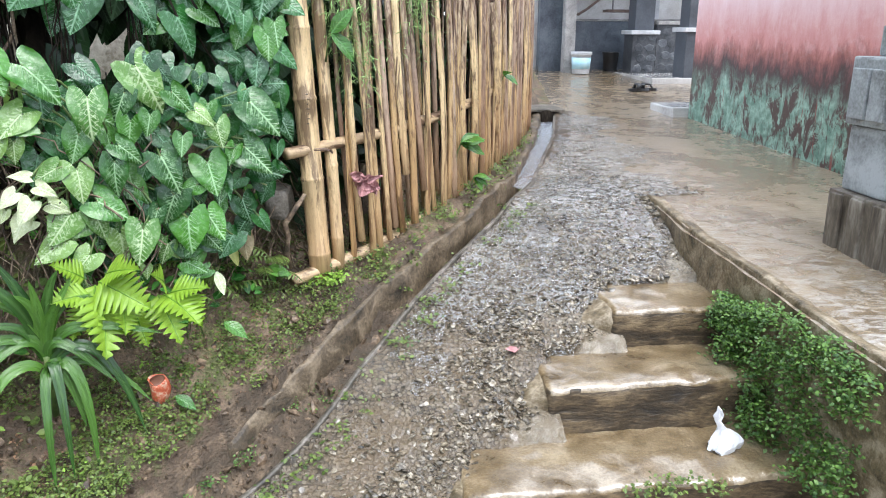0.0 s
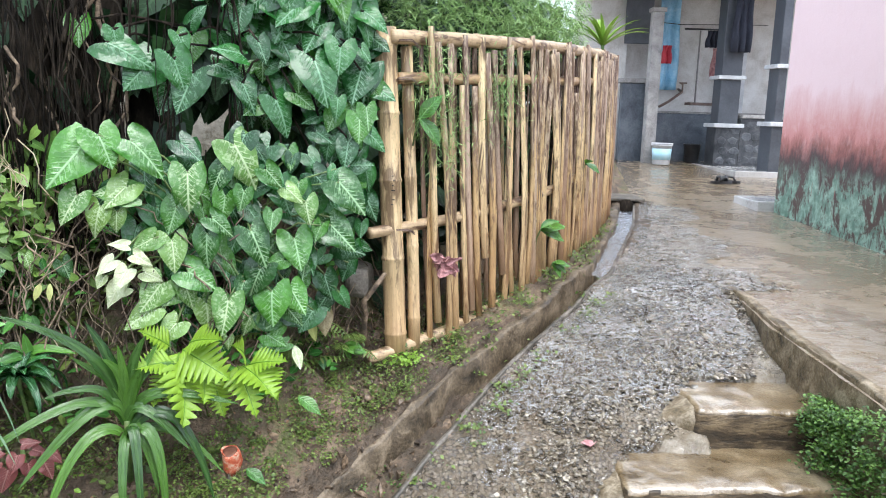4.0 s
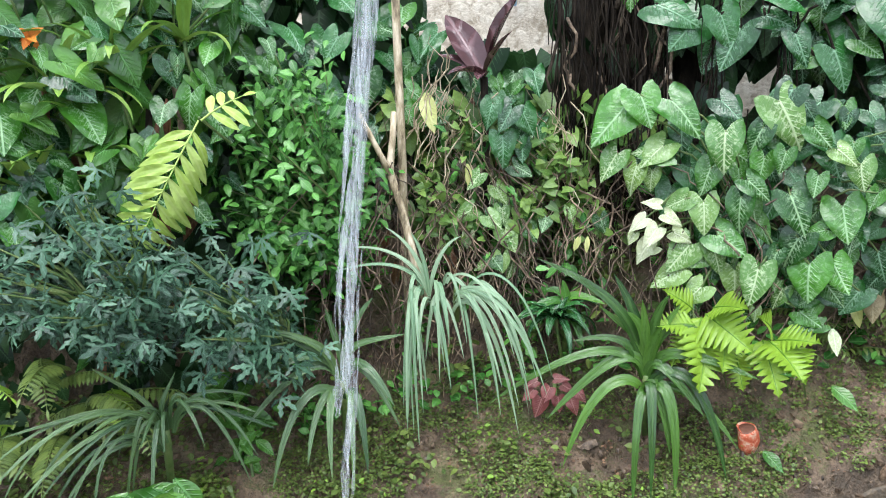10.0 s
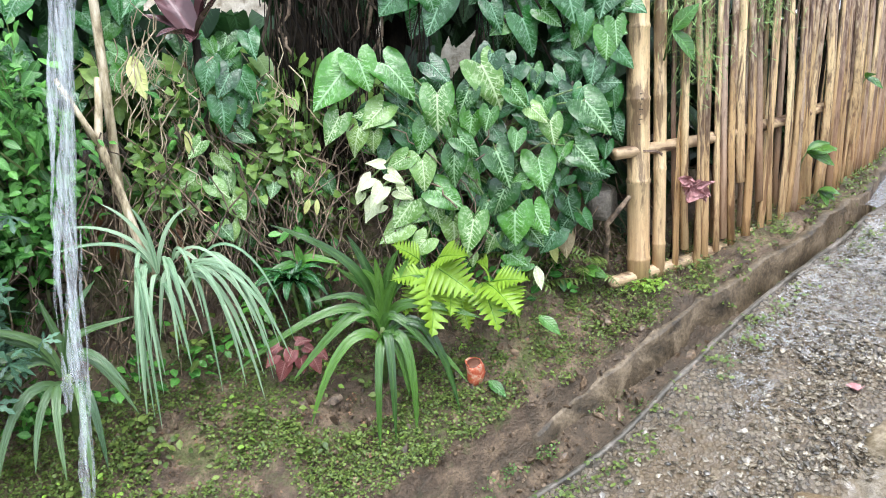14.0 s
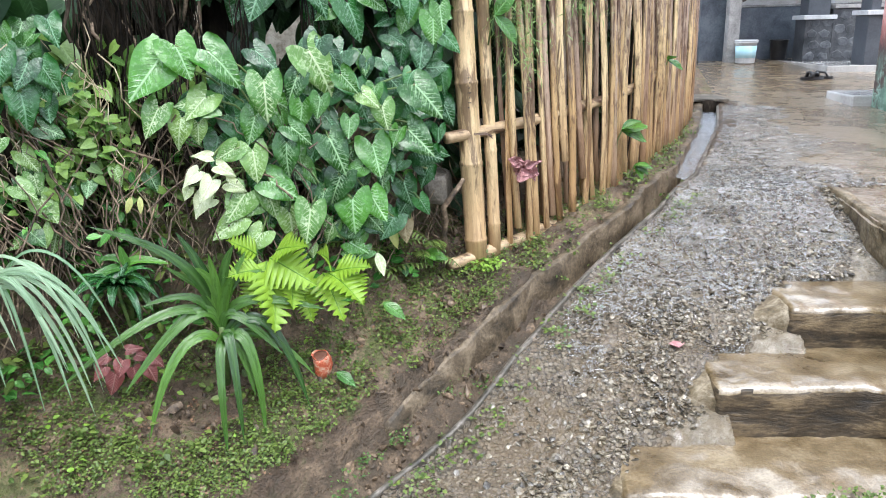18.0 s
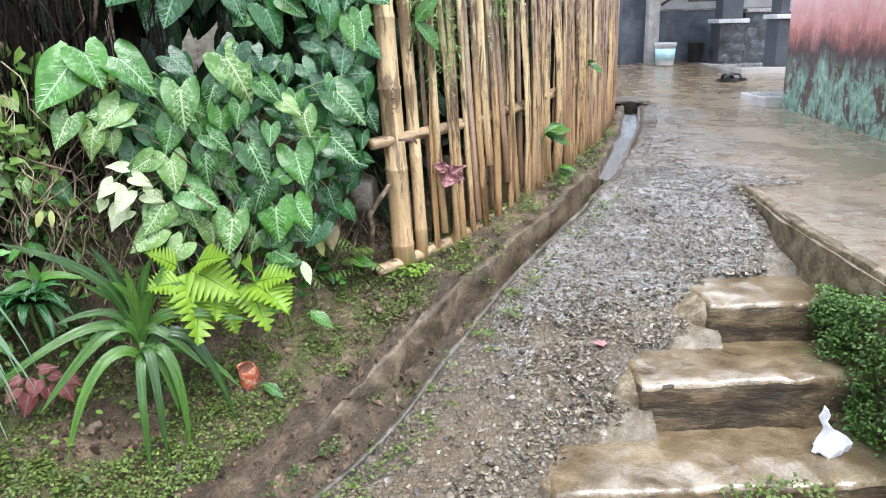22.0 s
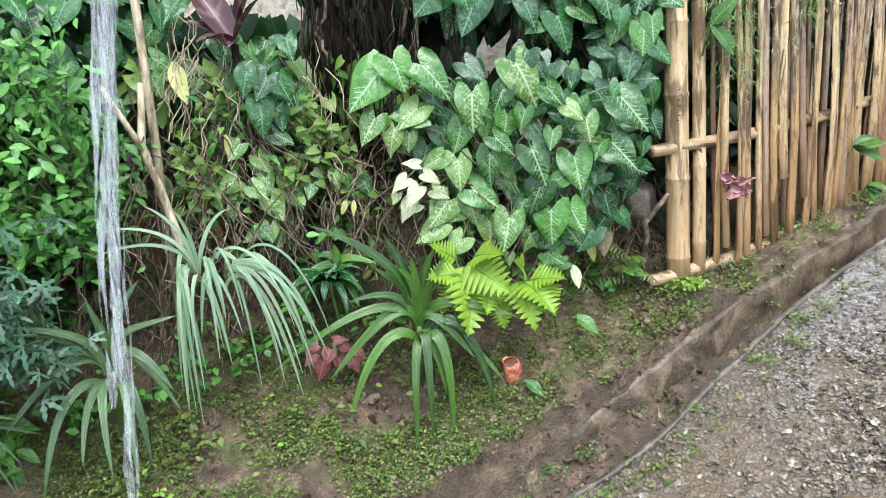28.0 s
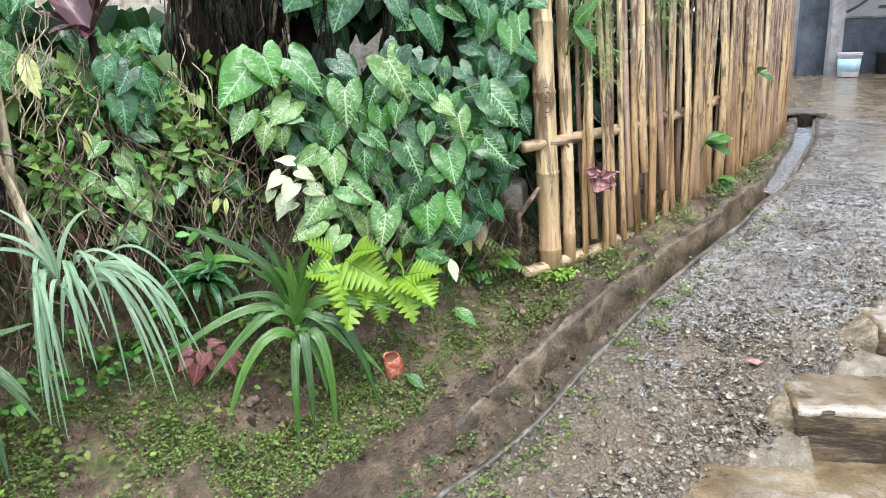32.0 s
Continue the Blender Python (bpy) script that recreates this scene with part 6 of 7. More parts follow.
def cut_leaf(seed):
    """A deeply cut leaf: uneven lobes with a side tooth each, round one point."""
    r = random.Random(seed)
    v, f, u = [], [], []
    for k in range(5):
        a = radians(-105 + 210 * k / 4 + r.uniform(-10, 10))
        ln = (1.0 - 0.42 * abs(k - 2) / 2) * r.uniform(0.8, 1.1)
        bend = r.uniform(-0.3, 0.3)
        b = len(v)
        for s, w in ((0.0, 0.05), (0.3, 0.07), (0.45, 0.17), (0.58, 0.07), (0.75, 0.12), (1.0, 0.01)):
            for d in (-1, 1):
                x, y = d * w * ln * r.uniform(0.8, 1.2) + bend * s * s * 0.4, s * ln
                v.append((x * math.cos(a) + y * math.sin(a), -x * math.sin(a) + y * math.cos(a), -0.18 * s * s + 0.03 + 0.06 * d * bend))
                u.append((0.5 + d * 0.2, s))
        f += [(b + 2 * i, b + 2 * i + 1, b + 2 * i + 3, b + 2 * i + 2) for i in range(5)]
    return v, f, u


leafy_bush("cutleaf_bush", "low bush with blue-grey finely cut leaves", (-2.42, 1.18, 0.97), (0.52, 0.24, 0.30), 430, cut_leaf(1), M_SILVER, (0.045, 0.095), 0.1, 12, 60)
leafy_bush("cutleaf_bush", "low bush with blue-grey finely cut leaves", (-2.10, 1.56, 0.80), (0.34, 0.2, 0.26), 280, cut_leaf(2), M_SILVER, (0.045, 0.095), 0.1, 13, 44)


def strap_plant(name, label, base, n, length, width, mat, rises, droop, seed, category="plant", lift=0.0, fan=None):
    """A rosette of strap leaves out of one base."""
    r = random.Random(seed)
    t = thing(name, label, category)
    g_ = ground_at(base[0], base[1])
    root = Vector((base[0], base[1], base[2] if base[2] is not None else g_))
    low = max(min(root.z, g_) - 0.03, root.z - 0.25)
    part("crown_base", tube_mesh("crown_base", [(root.x - 0.1 * root.x * (root.z - low), root.y + 0.1 * (root.z - low), low), root, root + Vector((0, 0, 0.06 + lift))], [0.005, 0.007, 0.009], 8), M_STEM, t)
    for k in range(n):
        ln = r.uniform(*length)
        v, f, u = strap(ln, width * r.uniform(0.8, 1.15), r.uniform(*rises), r.uniform(*droop), 12)
        me = mesh_of("strap_leaf", v, f, u)
        turn = 2 * math.pi * (k + r.uniform(-0.35, 0.35)) / n
        at = root + Vector((0, 0, 0.04 + lift * r.random()))
        if fan:
            o = outward(root)
            turn = math.atan2(-o.x, o.y) + r.uniform(-fan, fan)
            at = at + Vector((-o.y, o.x, 0)) * r.gauss(0, 0.06) + o * r.uniform(-0.05, 0.05)
        m = Matrix.Translation(at) @ Matrix.Rotation(turn, 4, "Z")
        part("strap_leaf", me, mat, t, m=m)
    return t


def blade(base, ctrl, tip, width, fold=0.3, segs=14, taper=0.6, rise=0.1):
    """A strap leaf that leaves base, arches over ctrl and ends at tip."""
    b, c, t = Vector(base), Vector(ctrl), Vector(tip)
    sheath = b.lerp(c, 0.22) + Vector((0, 0, rise))
    verts, faces, uvs = [], [], []
    ref = outward(b) * 0.7 + Vector((0, 0, 0.7))
    side = None
    for k in range(segs):
        s = k / (segs - 1)
        q = 1 - s
        p = b * q ** 3 + sheath * 3 * s * q * q + c * 3 * s * s * q + t * s ** 3
        d = ((sheath - b) * q * q + (c - sheath) * 2 * s * q + (t - c) * s * s).normalized()
        cand = d.cross(ref)
        if side is None or cand.length > 0.25:
            cand = cand if cand.length > 0.05 else d.cross(Vector((1, 0.2, 0.1)))
            cand = cand.normalized()
            if side is not None:
                if cand.dot(side) < 0:
                    cand = -cand
                cand = side.lerp(cand, 0.5).normalized()
            side = cand
        side = (side - d * side.dot(d)).normalized()
        n = side.cross(d)
        w = width * min(1.0, 0.6 + 1.2 * s) * (1 - s ** 2.5) ** taper + 0.0006
        for u in (-1, 0, 1):
            verts.append(p + side * u * w + n * abs(u) * w * fold)
            uvs.append((0.5 + 0.4 * u, s))
    for k in range(segs - 1):
        for c_ in range(2):
            a = k * 3 + c_
            faces.append((a, a + 1, a + 4, a + 3))
    return verts, faces, uvs


def arched_plant(name, label, base, rows, width, mat, category="plant", stalk=0.12, rise=0.1, spread=0.012):
    """A tuft of arching leaves; each row: the arch and the tip, in metres to the right of and above the base, and how far it leans out."""
    t = thing(name, label, category)
    b = Vector(base)
    o = outward(b)
    right = Vector((-o.y, o.x, 0))
    g_ = ground_at(b.x, b.y)
    foot = b - o * 0.06
    foot.z = max(min(g_ - 0.02, b.z - 0.04), b.z - stalk - 0.1)
    part("crown_base", tube_mesh("crown_base", [foot, b - o * 0.02, b + Vector((0, 0, 0.05))], [0.012, 0.016, 0.013], 8), M_STEM, t)
    for cx, cz, tx, tz, out in rows:
        low = tz < -0.15
        q = b + right * (jit(spread) + 0.08 * cx) + Vector((0, 0, jit(0.02 + 0.5 * max(0.0, spread - 0.02)) + (0.0 if low else 0.05))) + o * (0.02 if low else 0.0)
        c = b + right * cx + Vector((0, 0, cz)) + o * out * 0.55
        e = b + right * tx + Vector((0, 0, tz)) + o * out
        part("strap_leaf", mesh_of("strap_leaf", *blade(q, c, e, width * rnd.uniform(0.8, 1.15), rnd.uniform(0.15, 0.45), rise=rise * rnd.uniform(0.7, 1.2) * (0.35 if low else 1.0))), mat, t)
    return t


lily_rows = [(-0.10, 0.36, -0.385, 0.48, 0.06), (-0.22, 0.20, -0.55, -0.05, 0.15), (-0.18, 0.08, -0.28, -0.27, 0.15), (-0.03, 0.06, -0.03, -0.38, 0.2), (0.03, 0.07, 0.03, -0.33, 0.2), (0.12, 0.10, 0.11, -0.35, 0.15),
             (0.19, 0.20, 0.28, -0.27, 0.12), (0.12, 0.18, 0.37, 0.10, 0.1), (0.16, 0.06, 0.31, -0.16, 0.08), (0.06, 0.05, 0.09, -0.20, 0.1), (-0.04, 0.28, -0.12, 0.42, 0.0), (0.02, 0.28, 0.07, 0.36, 0.03), (-0.1, 0.22, -0.26, 0.18, 0.06)]
lily_rows += [(0.0, 0.2, -0.02, 0.34, 0.04), (0.07, 0.24, 0.17, 0.24, 0.0), (-0.15, 0.12, -0.34, -0.10, 0.12), (-0.03, 0.26, -0.07, 0.30, 0.06), (0.03, 0.2, 0.05, 0.26, 0.08), (-0.06, 0.2, -0.17, 0.30, 0.0), (0.08, 0.1, 0.20, -0.05, 0.1), (0.05, 0.22, 0.11, 0.32, 0.0)]
arched_plant("spider_lily", "spider lily with long arching dark green strap leaves", (-0.99, 2.56, 0.40), lily_rows, 0.020, M_STRAP, rise=0.12)
arched_plant("spider_lily", "spider lily with long grey-green strap leaves", (-1.84, 1.88, 0.42),
             [(-0.15, 0.2, -0.38, 0.37, 0.1), (-0.1, 0.22, -0.28, 0.30, 0.1), (-0.15, 0.2, -0.28, 0.10, 0.1), (-0.17, 0.12, -0.25, -0.24, 0.2), (-0.1, 0.06, -0.13, -0.17, 0.2), (0.03, 0.12, 0.02, -0.26, 0.25), (0.06, 0.1, 0.07, -0.22, 0.2),
              (0.06, 0.2, 0.22, 0.24, 0.1), (0.02, 0.25, 0.12, 0.35, 0.0), (-0.02, 0.2, -0.05, 0.32, 0.0), (0.1, 0.15, 0.17, 0.0, 0.15), (-0.06, 0.1, -0.05, -0.2, 0.25), (0.1, 0.1, 0.19, -0.1, 0.1), (-0.2, 0.1, -0.33, -0.05, 0.1)], 0.016, M_STRAP_GREY)
r3 = random.Random(23)
rows3 = [(-0.33, 0.26, -0.49, -0.08, 0.1), (-0.3, 0.22, -0.5, 0.06, 0.1), (-0.22, 0.22, -0.23, -0.22, 0.2), (-0.1, 0.2, -0.2, 0.3, 0.0), (0.0, 0.15, 0.05, 0.25, 0.0), (0.2, 0.15, 0.29, 0.1, 0.1), (0.22, 0.1, 0.35, 0.03, 0.1), (-0.2, 0.15, -0.36, -0.02, 0.2)]
rows3 += [(q, r3.uniform(0.12, 0.26), q * 1.7, r3.uniform(-0.28, 0.16), r3.uniform(0.0, 0.25)) for q in [r3.uniform(-0.3, 0.2) for k in range(20)]]
arched_plant("spider_lily", "large spider lily with thin drooping pale green leaves", (-2.17, 1.37, 0.34), rows3, 0.008, M_STRAP_GREY)
def build_lemongrass():
    """Three crowns close together; most blades arch over and hang straight down the bank."""
    r = random.Random(24)
    t = thing("lemongrass", "clump of lemongrass with long pale hanging blades", "grass")
    base = Vector((-1.66, 2.16, 0.74))
    o = outward(base)
    right = Vector((-o.y, o.x, 0))
    for dx, dz, n, drop, lean in ((-0.06, 0.0, 13, (0.26, 0.50), (-0.06, 0.03)), (0.03, 0.02, 9, (0.12, 0.30), (-0.05, 0.07)), (0.10, 0.03, 14, (0.20, 0.46), (0.0, 0.24))):
        b = base + right * dx + Vector((0, 0, dz))
        foot = b - o * 0.12
        foot.z = b.z - 0.16
        part("crown_base", tube_mesh("crown_base", [foot, b - o * 0.04 - Vector((0, 0, 0.06)), b], [0.012, 0.014, 0.010], 7), M_STEM, t)
        for k in range(n):
            q = b + right * r.gauss(0, 0.025) + o * r.gauss(0, 0.02) + Vector((0, 0, r.uniform(-0.08, 0.03)))
            side = r.uniform(*lean)
            out = r.uniform(0.06, 0.20)
            c = q + right * side * 0.8 + o * out * 0.9 + Vector((0, 0, r.uniform(0.02, 0.13)))
            e = q + right * (side * 1.25 + r.gauss(0, 0.012)) + o * out * 1.1 - Vector((0, 0, r.uniform(*drop)))
            part("blade", mesh_of("blade", *blade(q, c, e, r.uniform(0.005, 0.0105), r.uniform(0.05, 0.4), rise=r.uniform(0.0, 0.07))), M_GRASS, t)
    for cx, cz, tx, tz in ((-0.12, 0.17, -0.34, 0.10), (-0.10, 0.20, -0.28, 0.19), (-0.05, 0.2, -0.15, 0.26), (0.05, 0.2, 0.12, 0.22), (-0.02, 0.18, -0.06, 0.24)):
        c, e = base + right * cx + Vector((0, 0, cz)), base + right * tx + Vector((0, 0, tz))
        part("blade", mesh_of("blade", *blade(base, c, e, 0.008, 0.3, rise=0.05)), M_GRASS, t)


build_lemongrass()
arched_plant("green_tuft", "small tuft with bright green lance leaves on the soil", (-1.34, 2.60, 0.62),
             [(-0.10, 0.06, -0.21, -0.03, 0.1), (0.0, 0.08, -0.01, 0.13, 0.0), (0.06, 0.08, 0.15, 0.05, 0.05), (0.03, 0.02, 0.07, -0.09, 0.15), (-0.05, 0.1, -0.08, 0.08, 0.0)], 0.018, M_BIG, rise=0.02)
strap_plant("dark_lily", "tuft of dark green lance leaves on the bank", (-1.34, 2.53, 0.58), 30, (0.12, 0.24), 0.024, M_DARKLEAF, (0.1, 1.0), (1.0, 2.4), 25)
strap_plant("green_tuft", "tuft of green lance leaves among the vines", (-2.2, 2.22, 0.58), 14, (0.22, 0.36), 0.020, M_STRAP, (0.4, 1.3), (0.6, 1.6), 26)

for az, z, n, ln in ((64.5, 1.10, 18, (0.25, 0.45)), (62, 1.42, 15, (0.22, 0.38)), (58.5, 1.5, 14, (0.22, 0.36)), (54, 1.62, 11, (0.2, 0.32)), (67, 1.5, 14, (0.25, 0.4)), (60.5, 1.22, 12, (0.2, 0.34))):
    b_ = spot(az, z, 0.16)
    strap_plant("ginger_lily", "ginger lily with upright bright green lance leaves", tuple(b_), n, ln, 0.028, M_LANCE, (0.3, 1.5), (0.8, 2.4), int(az * 10))
orange = thing("orange_flower", "orange flower among the climbing leaves", "flower")
PET = leaf_set("petal", (M_ORANGE,), [leaf(0.3, 0, 0.2, 0.4, 0.04, 6, 5, "oval")])[0]
fc_ = Vector((-2.52, 1.26, 1.67))
for k in range(6):
    part("petal", PET[0], None, orange, m=frame_of(fc_, (0.5 * math.cos(k * 1.05) + 0.3, 0.5 * math.sin(k * 1.05) - 0.2, 0.5 * math.sin(k * 2.1)), (0.8, -0.4, 0.4), 0.05))
part("stem", tube_mesh("stem", [(-2.72, 1.4, 1.2), (-2.62, 1.32, 1.5), fc_], 0.004, 5), M_STEM, orange)
husk = thing("withered_leaves", "long rust-brown dead leaves hanging among the climbers", "leaves")
for x, z in ((55.5, 1.35), (56.2, 1.28), (57.2, 1.02), (56.6, 0.98), (58.0, 1.0), (63.0, 1.4), (66, 1.33)):
    me = mesh_of("leaf", *leaf(0.085, 0, 0.6, 0.35 + jit(0.25), 0.12, 9, 5, "lance"))
    part("leaf", me, M_DEAD, husk, m=frame_of(spot(x, z + 0.12, 0.1), (jit(0.2), jit(0.2), -1), (0.8, -0.5, 0.2), rnd.uniform(0.13, 0.22)))


def frond(length, leaflets, wide, arch, maker, slim=0.62):
    """A fern frond along +y: midrib and paired leaflets; returns a Heap."""
    h_ = Heap()
    pts, ang, p = [], arch[0], Vector((0, 0, 0))
    n = leaflets
    for k in range(n + 1):
        pts.append(p.copy())
        p = p + Vector((0, math.cos(ang), math.sin(ang))) * length / n
        ang -= arch[1] / n
    h_.add(*tube(pts, [0.004 - 0.0025 * k / n for k in range(n + 1)], 4, False), Matrix())
    for k in range(1, n):
        s = k / n
        d = (pts[k + 1] - pts[k]).normalized()
        up_ = Vector((1, 0, 0)).cross(d)
        sz = wide * math.sin(math.pi * (0.18 + 0.82 * s)) ** 0.7
        for q in (-1, 1):
            tip = Vector((q, 0, 0)) * 1.0 + d * slim - up_ * 0.25
            h_.add(*maker, frame_of(pts[k], tip, up_, sz * rnd.uniform(0.9, 1.1)))
    h_.add(*maker, frame_of(pts[-1], d, up_, wide * 0.5))
    return h_


LANCE = leaf(0.15, 0, 0.12, 0.25, 0.02, 6, 3, "lance")
PINNA = leaf(0.115, 0, 0.2, 0.45, 0.05, 9, 5, "lance")
fern = thing("broad_fern", "fern with broad lime-green lobed fronds on the bank", "fern")
FERNS = (((-0.83, 2.64, 0.66), (-0.96, 2.50, 0.66), .17), ((-0.80, 2.66, 0.66), (-0.71, 2.45, 0.44), .29), ((-0.80, 2.66, 0.70), (-0.56, 2.50, 0.60), .27),
         ((-0.82, 2.68, 0.68), (-0.80, 2.46, 0.52), .22), ((-0.78, 2.68, 0.72), (-0.66, 2.56, 0.76), .20), ((-0.60, 2.72, 0.62), (-0.42, 2.58, 0.54), .25),
         ((-0.62, 2.72, 0.62), (-0.50, 2.53, 0.46), .24), ((-0.60, 2.74, 0.66), (-0.58, 2.60, 0.72), .16), ((-0.58, 2.74, 0.62), (-0.40, 2.66, 0.66), .18),
         ((-0.86, 2.70, 0.70), (-0.94, 2.60, 0.78), .15), ((-0.84, 2.66, 0.62), (-0.88, 2.50, 0.50), .18), ((-0.74, 2.68, 0.62), (-0.66, 2.50, 0.52), .20),
         ((-0.52, 2.74, 0.60), (-0.44, 2.56, 0.48), .17), ((-0.70, 2.70, 0.56), (-0.62, 2.54, 0.42), .18), ((-0.80, 2.66, 0.56), (-0.76, 2.50, 0.40), .17))


def lobed_frond(length, pairs, wide):
    """A fern blade along +y: one lamina, deeply cut into forward-swept pointed lobes on both sides of a rib."""
    h_ = Heap()
    rows, cols = pairs * 8 + 1, 9
    verts, faces, uvs = [], [], []
    for k in range(rows):
        s = k / (rows - 1)
        ph = s * pairs % 1.0 if k < rows - 1 else 0.0
        tooth = math.sin(math.pi * (0.5 * ph / 0.6 if ph < 0.6 else 0.5 + 0.5 * (ph - 0.6) / 0.4)) ** 0.85
        span = wide * (1 - s) ** 0.7 * (0.75 + 0.25 * min(1, s * 5))
        w = max(span * (0.30 + 0.70 * tooth * (0.86 + 0.14 * math.sin(37 * k))), 0.002)
        dip = -0.30 * length * s * s
        for c in range(cols):
            u = 2 * c / (cols - 1) - 1
            sweep = (0.42 + 0.2 * s) * abs(u) * w
            z = dip + 0.10 * abs(u) * w - 0.34 * (u * w) ** 2 / wide + 0.012 * tooth * abs(u)
            verts.append((u * w, s * length + sweep, z))
            uvs.append((0.5 + 0.4 * u, s))
    for k in range(rows - 1):
        for c in range(cols - 1):
            a = k * cols + c
            faces.append((a, a + 1, a + 1 + cols, a + cols))
    h_.add(verts, faces, uvs, Matrix())
    rib = [(0, length * q / 10, -0.30 * length * (q / 10) ** 2 + 0.001) for q in range(11)]
    h_.add(*tube(rib, [0.0035 - 0.0027 * q / 10 for q in range(11)], 5, False), Matrix())
    return h_


for a, b, ln in FERNS:
    a, b = Vector(a) + Vector((-0.02, 0, -0.02)), Vector(b) + Vector((-0.02, 0, 0.02))
    o = outward(a)
    hp = lobed_frond(ln * rnd.uniform(0.72, 0.86), 8, ln * rnd.uniform(0.44, 0.54))
    part("frond", hp.mesh("frond"), M_FERN, fern, m=frame_of(a, b - a, o * 0.7 + Vector((0, 0, 0.9)) + Vector((jit(0.7), 0, jit(0.3)))))
    part("stalk", tube_mesh("stalk", [(a.x + 0.02, a.y + 0.14, 0.36), (a.x, a.y + 0.08, 0.54), a], 0.003, 5), M_STEM, fern)

yf = thing("yellow_fern", "single hanging yellow-green fern frond", "fern")
hp = frond(0.50, 12, 0.165, (0.25, 0.9), PINNA, 0.75)
part("frond", hp.mesh("frond"), M_YFERN, yf, m=frame_of((-2.07, 1.535, 1.40), (-0.06, -0.23, -0.38), (0.70, -0.30, 0.45)))
hp = frond(0.16, 4, 0.10, (0.1, 0.6), LANCE, 0.5)
part("frond", hp.mesh("frond"), M_YFERN, yf, m=frame_of((-2.07, 1.545, 1.40), (0.10, 0.16, 0.12), (0.6, -0.5, 0.6)))
part("stalk", tube_mesh("stalk", [(-2.42, 2.0, 1.0), (-2.25, 1.80, 1.3), (-2.08, 1.545, 1.41)], 0.005, 5), M_STEM, yf)

sf = thing("wild_fern", "feathery wild ferns at the foot of the bank", "fern")
for k in range(22):
    hp = frond(rnd.uniform(0.2, 0.38), 16, 0.065, (rnd.uniform(0.2, 0.9), 1.2), LANCE, 0.4)
    p = spot(66 + jit(8), 0.45 + jit(0.2), 0.06)
    part("frond", hp.mesh("frond"), M_FERN if k % 6 == 0 else M_WEED, sf, m=Matrix.Translation(p) @ Matrix.Rotation(radians(230 + jit(80)), 4, "Z"))
for k in range(12):
    az = rnd.uniform(4, 13)
    hp = frond(rnd.uniform(0.14, 0.24), 11, 0.045, (rnd.uniform(-0.2, 0.7), 1.0), LANCE, 0.4)
    part("frond", hp.mesh("frond"), M_WEED, sf, m=Matrix.Translation(spot(az, 0.55 + jit(0.14), 0.08)) @ Matrix.Rotation(radians(200 + jit(90)), 4, "Z"))

# red-leaved plant
red = thing("red_caladium", "small plant with dusky red pointed leaves", "plant")
REDS = leaf_set("leaf", (M_RED,), [arrow_leaf(0.46, 0.10, 0.14, 0.35, 0.04), arrow_leaf(0.52, 0.12, 0.08, 0.2, 0.05)])[0]
rb = Vector((-1.31, 2.46, 0.35))
rside = Vector((-outward(rb).y, outward(rb).x, 0))
for dx, dz, turn, ln in ((-0.05, 0.02, -65, 0.08), (-0.04, 0.05, -100, 0.075), (-0.03, -0.01, -25, 0.105), (0.0, 0.06, 130, 0.075), (0.01, 0.0, 8, 0.085), (0.04, 0.0, 30, 0.095), (0.05, 0.03, 62, 0.085), (0.02, 0.04, 85, 0.07), (-0.01, 0.03, -40, 0.09)):
    face_leaf(red, REDS, rb + rside * dx * 1.5 + outward(rb) * (0.05 - 0.4 * dz) + Vector((0, 0, dz)), turn * 0.75, ln * 0.78, 0.9)
part("stem", tube_mesh("stem", [(-1.34, 2.54, 0.15), (-1.33, 2.50, 0.37)], 0.008, 6), M_STEM, red)

# dark purple plant high on the bank
cord = thing("purple_cordyline", "cordyline with dark purple upright leaves", "plant")
PURP = leaf_set("leaf", (M_PURPLE,), [leaf(0.145, 0, 0.3, 0.15, 0.01, 9, 5, "lance"), leaf(0.19, 0, 0.3, 0.35, 0.01, 9, 5, "lance")])[0]
cb = Vector((-1.67, 2.55, 1.52))
part("stem", tube_mesh("stem", [(-1.70, 2.66, 0.7), (-1.695, 2.60, 1.0), (-1.68, 2.57, 1.25), cb], [0.018, 0.017, 0.016, 0.015], 7), M_BARK, cord)
for k, (tip, face, s_) in enumerate((((0.16, 0.0, 0.42), (-0.6, -0.7, 0.2), 0.42), ((-0.16, -0.05, 0.32), (0.7, -0.8, 0.3), 0.36), ((0.14, -0.05, 0.20), (-0.5, -0.5, 0.9), 0.26),
                                     ((-0.03, -0.24, 0.10), (0.1, 0.2, 1.0), 0.22), ((-0.22, -0.1, 0.16), (0.3, -0.4, 0.9), 0.24), ((0.10, -0.2, 0.06), (0.0, 0.1, 1.0), 0.18))):
    part("leaf", PURP[k % 2], None, cord, m=frame_of(cb, tip, face, s_ * 0.84))

# broad glossy leaves low on the bank
big = thing("glossy_herb", "herb with broad glossy bright green leaves", "plant")
BIGS = leaf_set("leaf", (M_BIG,), [leaf(0.27, 0.08, 0.16, 0.35, 0.03, 10, 7, "oval"), leaf(0.25, 0.06, 0.2, 0.25, 0.04, 10, 7, "oval")])[0]
bb = Vector((-2.06, 1.24, 0.22))
ob_ = outward(bb)
for k in range(17):
    q = bb + Vector((-ob_.y, ob_.x, 0)) * jit(0.10) + ob_ * rnd.uniform(0.0, 0.10) + Vector((0, 0, rnd.uniform(-0.03, 0.08)))
    face_leaf(big, BIGS, q, -88 + 176 * (k * 7 % 17) / 16 + jit(12), rnd.uniform(0.14, 0.20), 0.45)
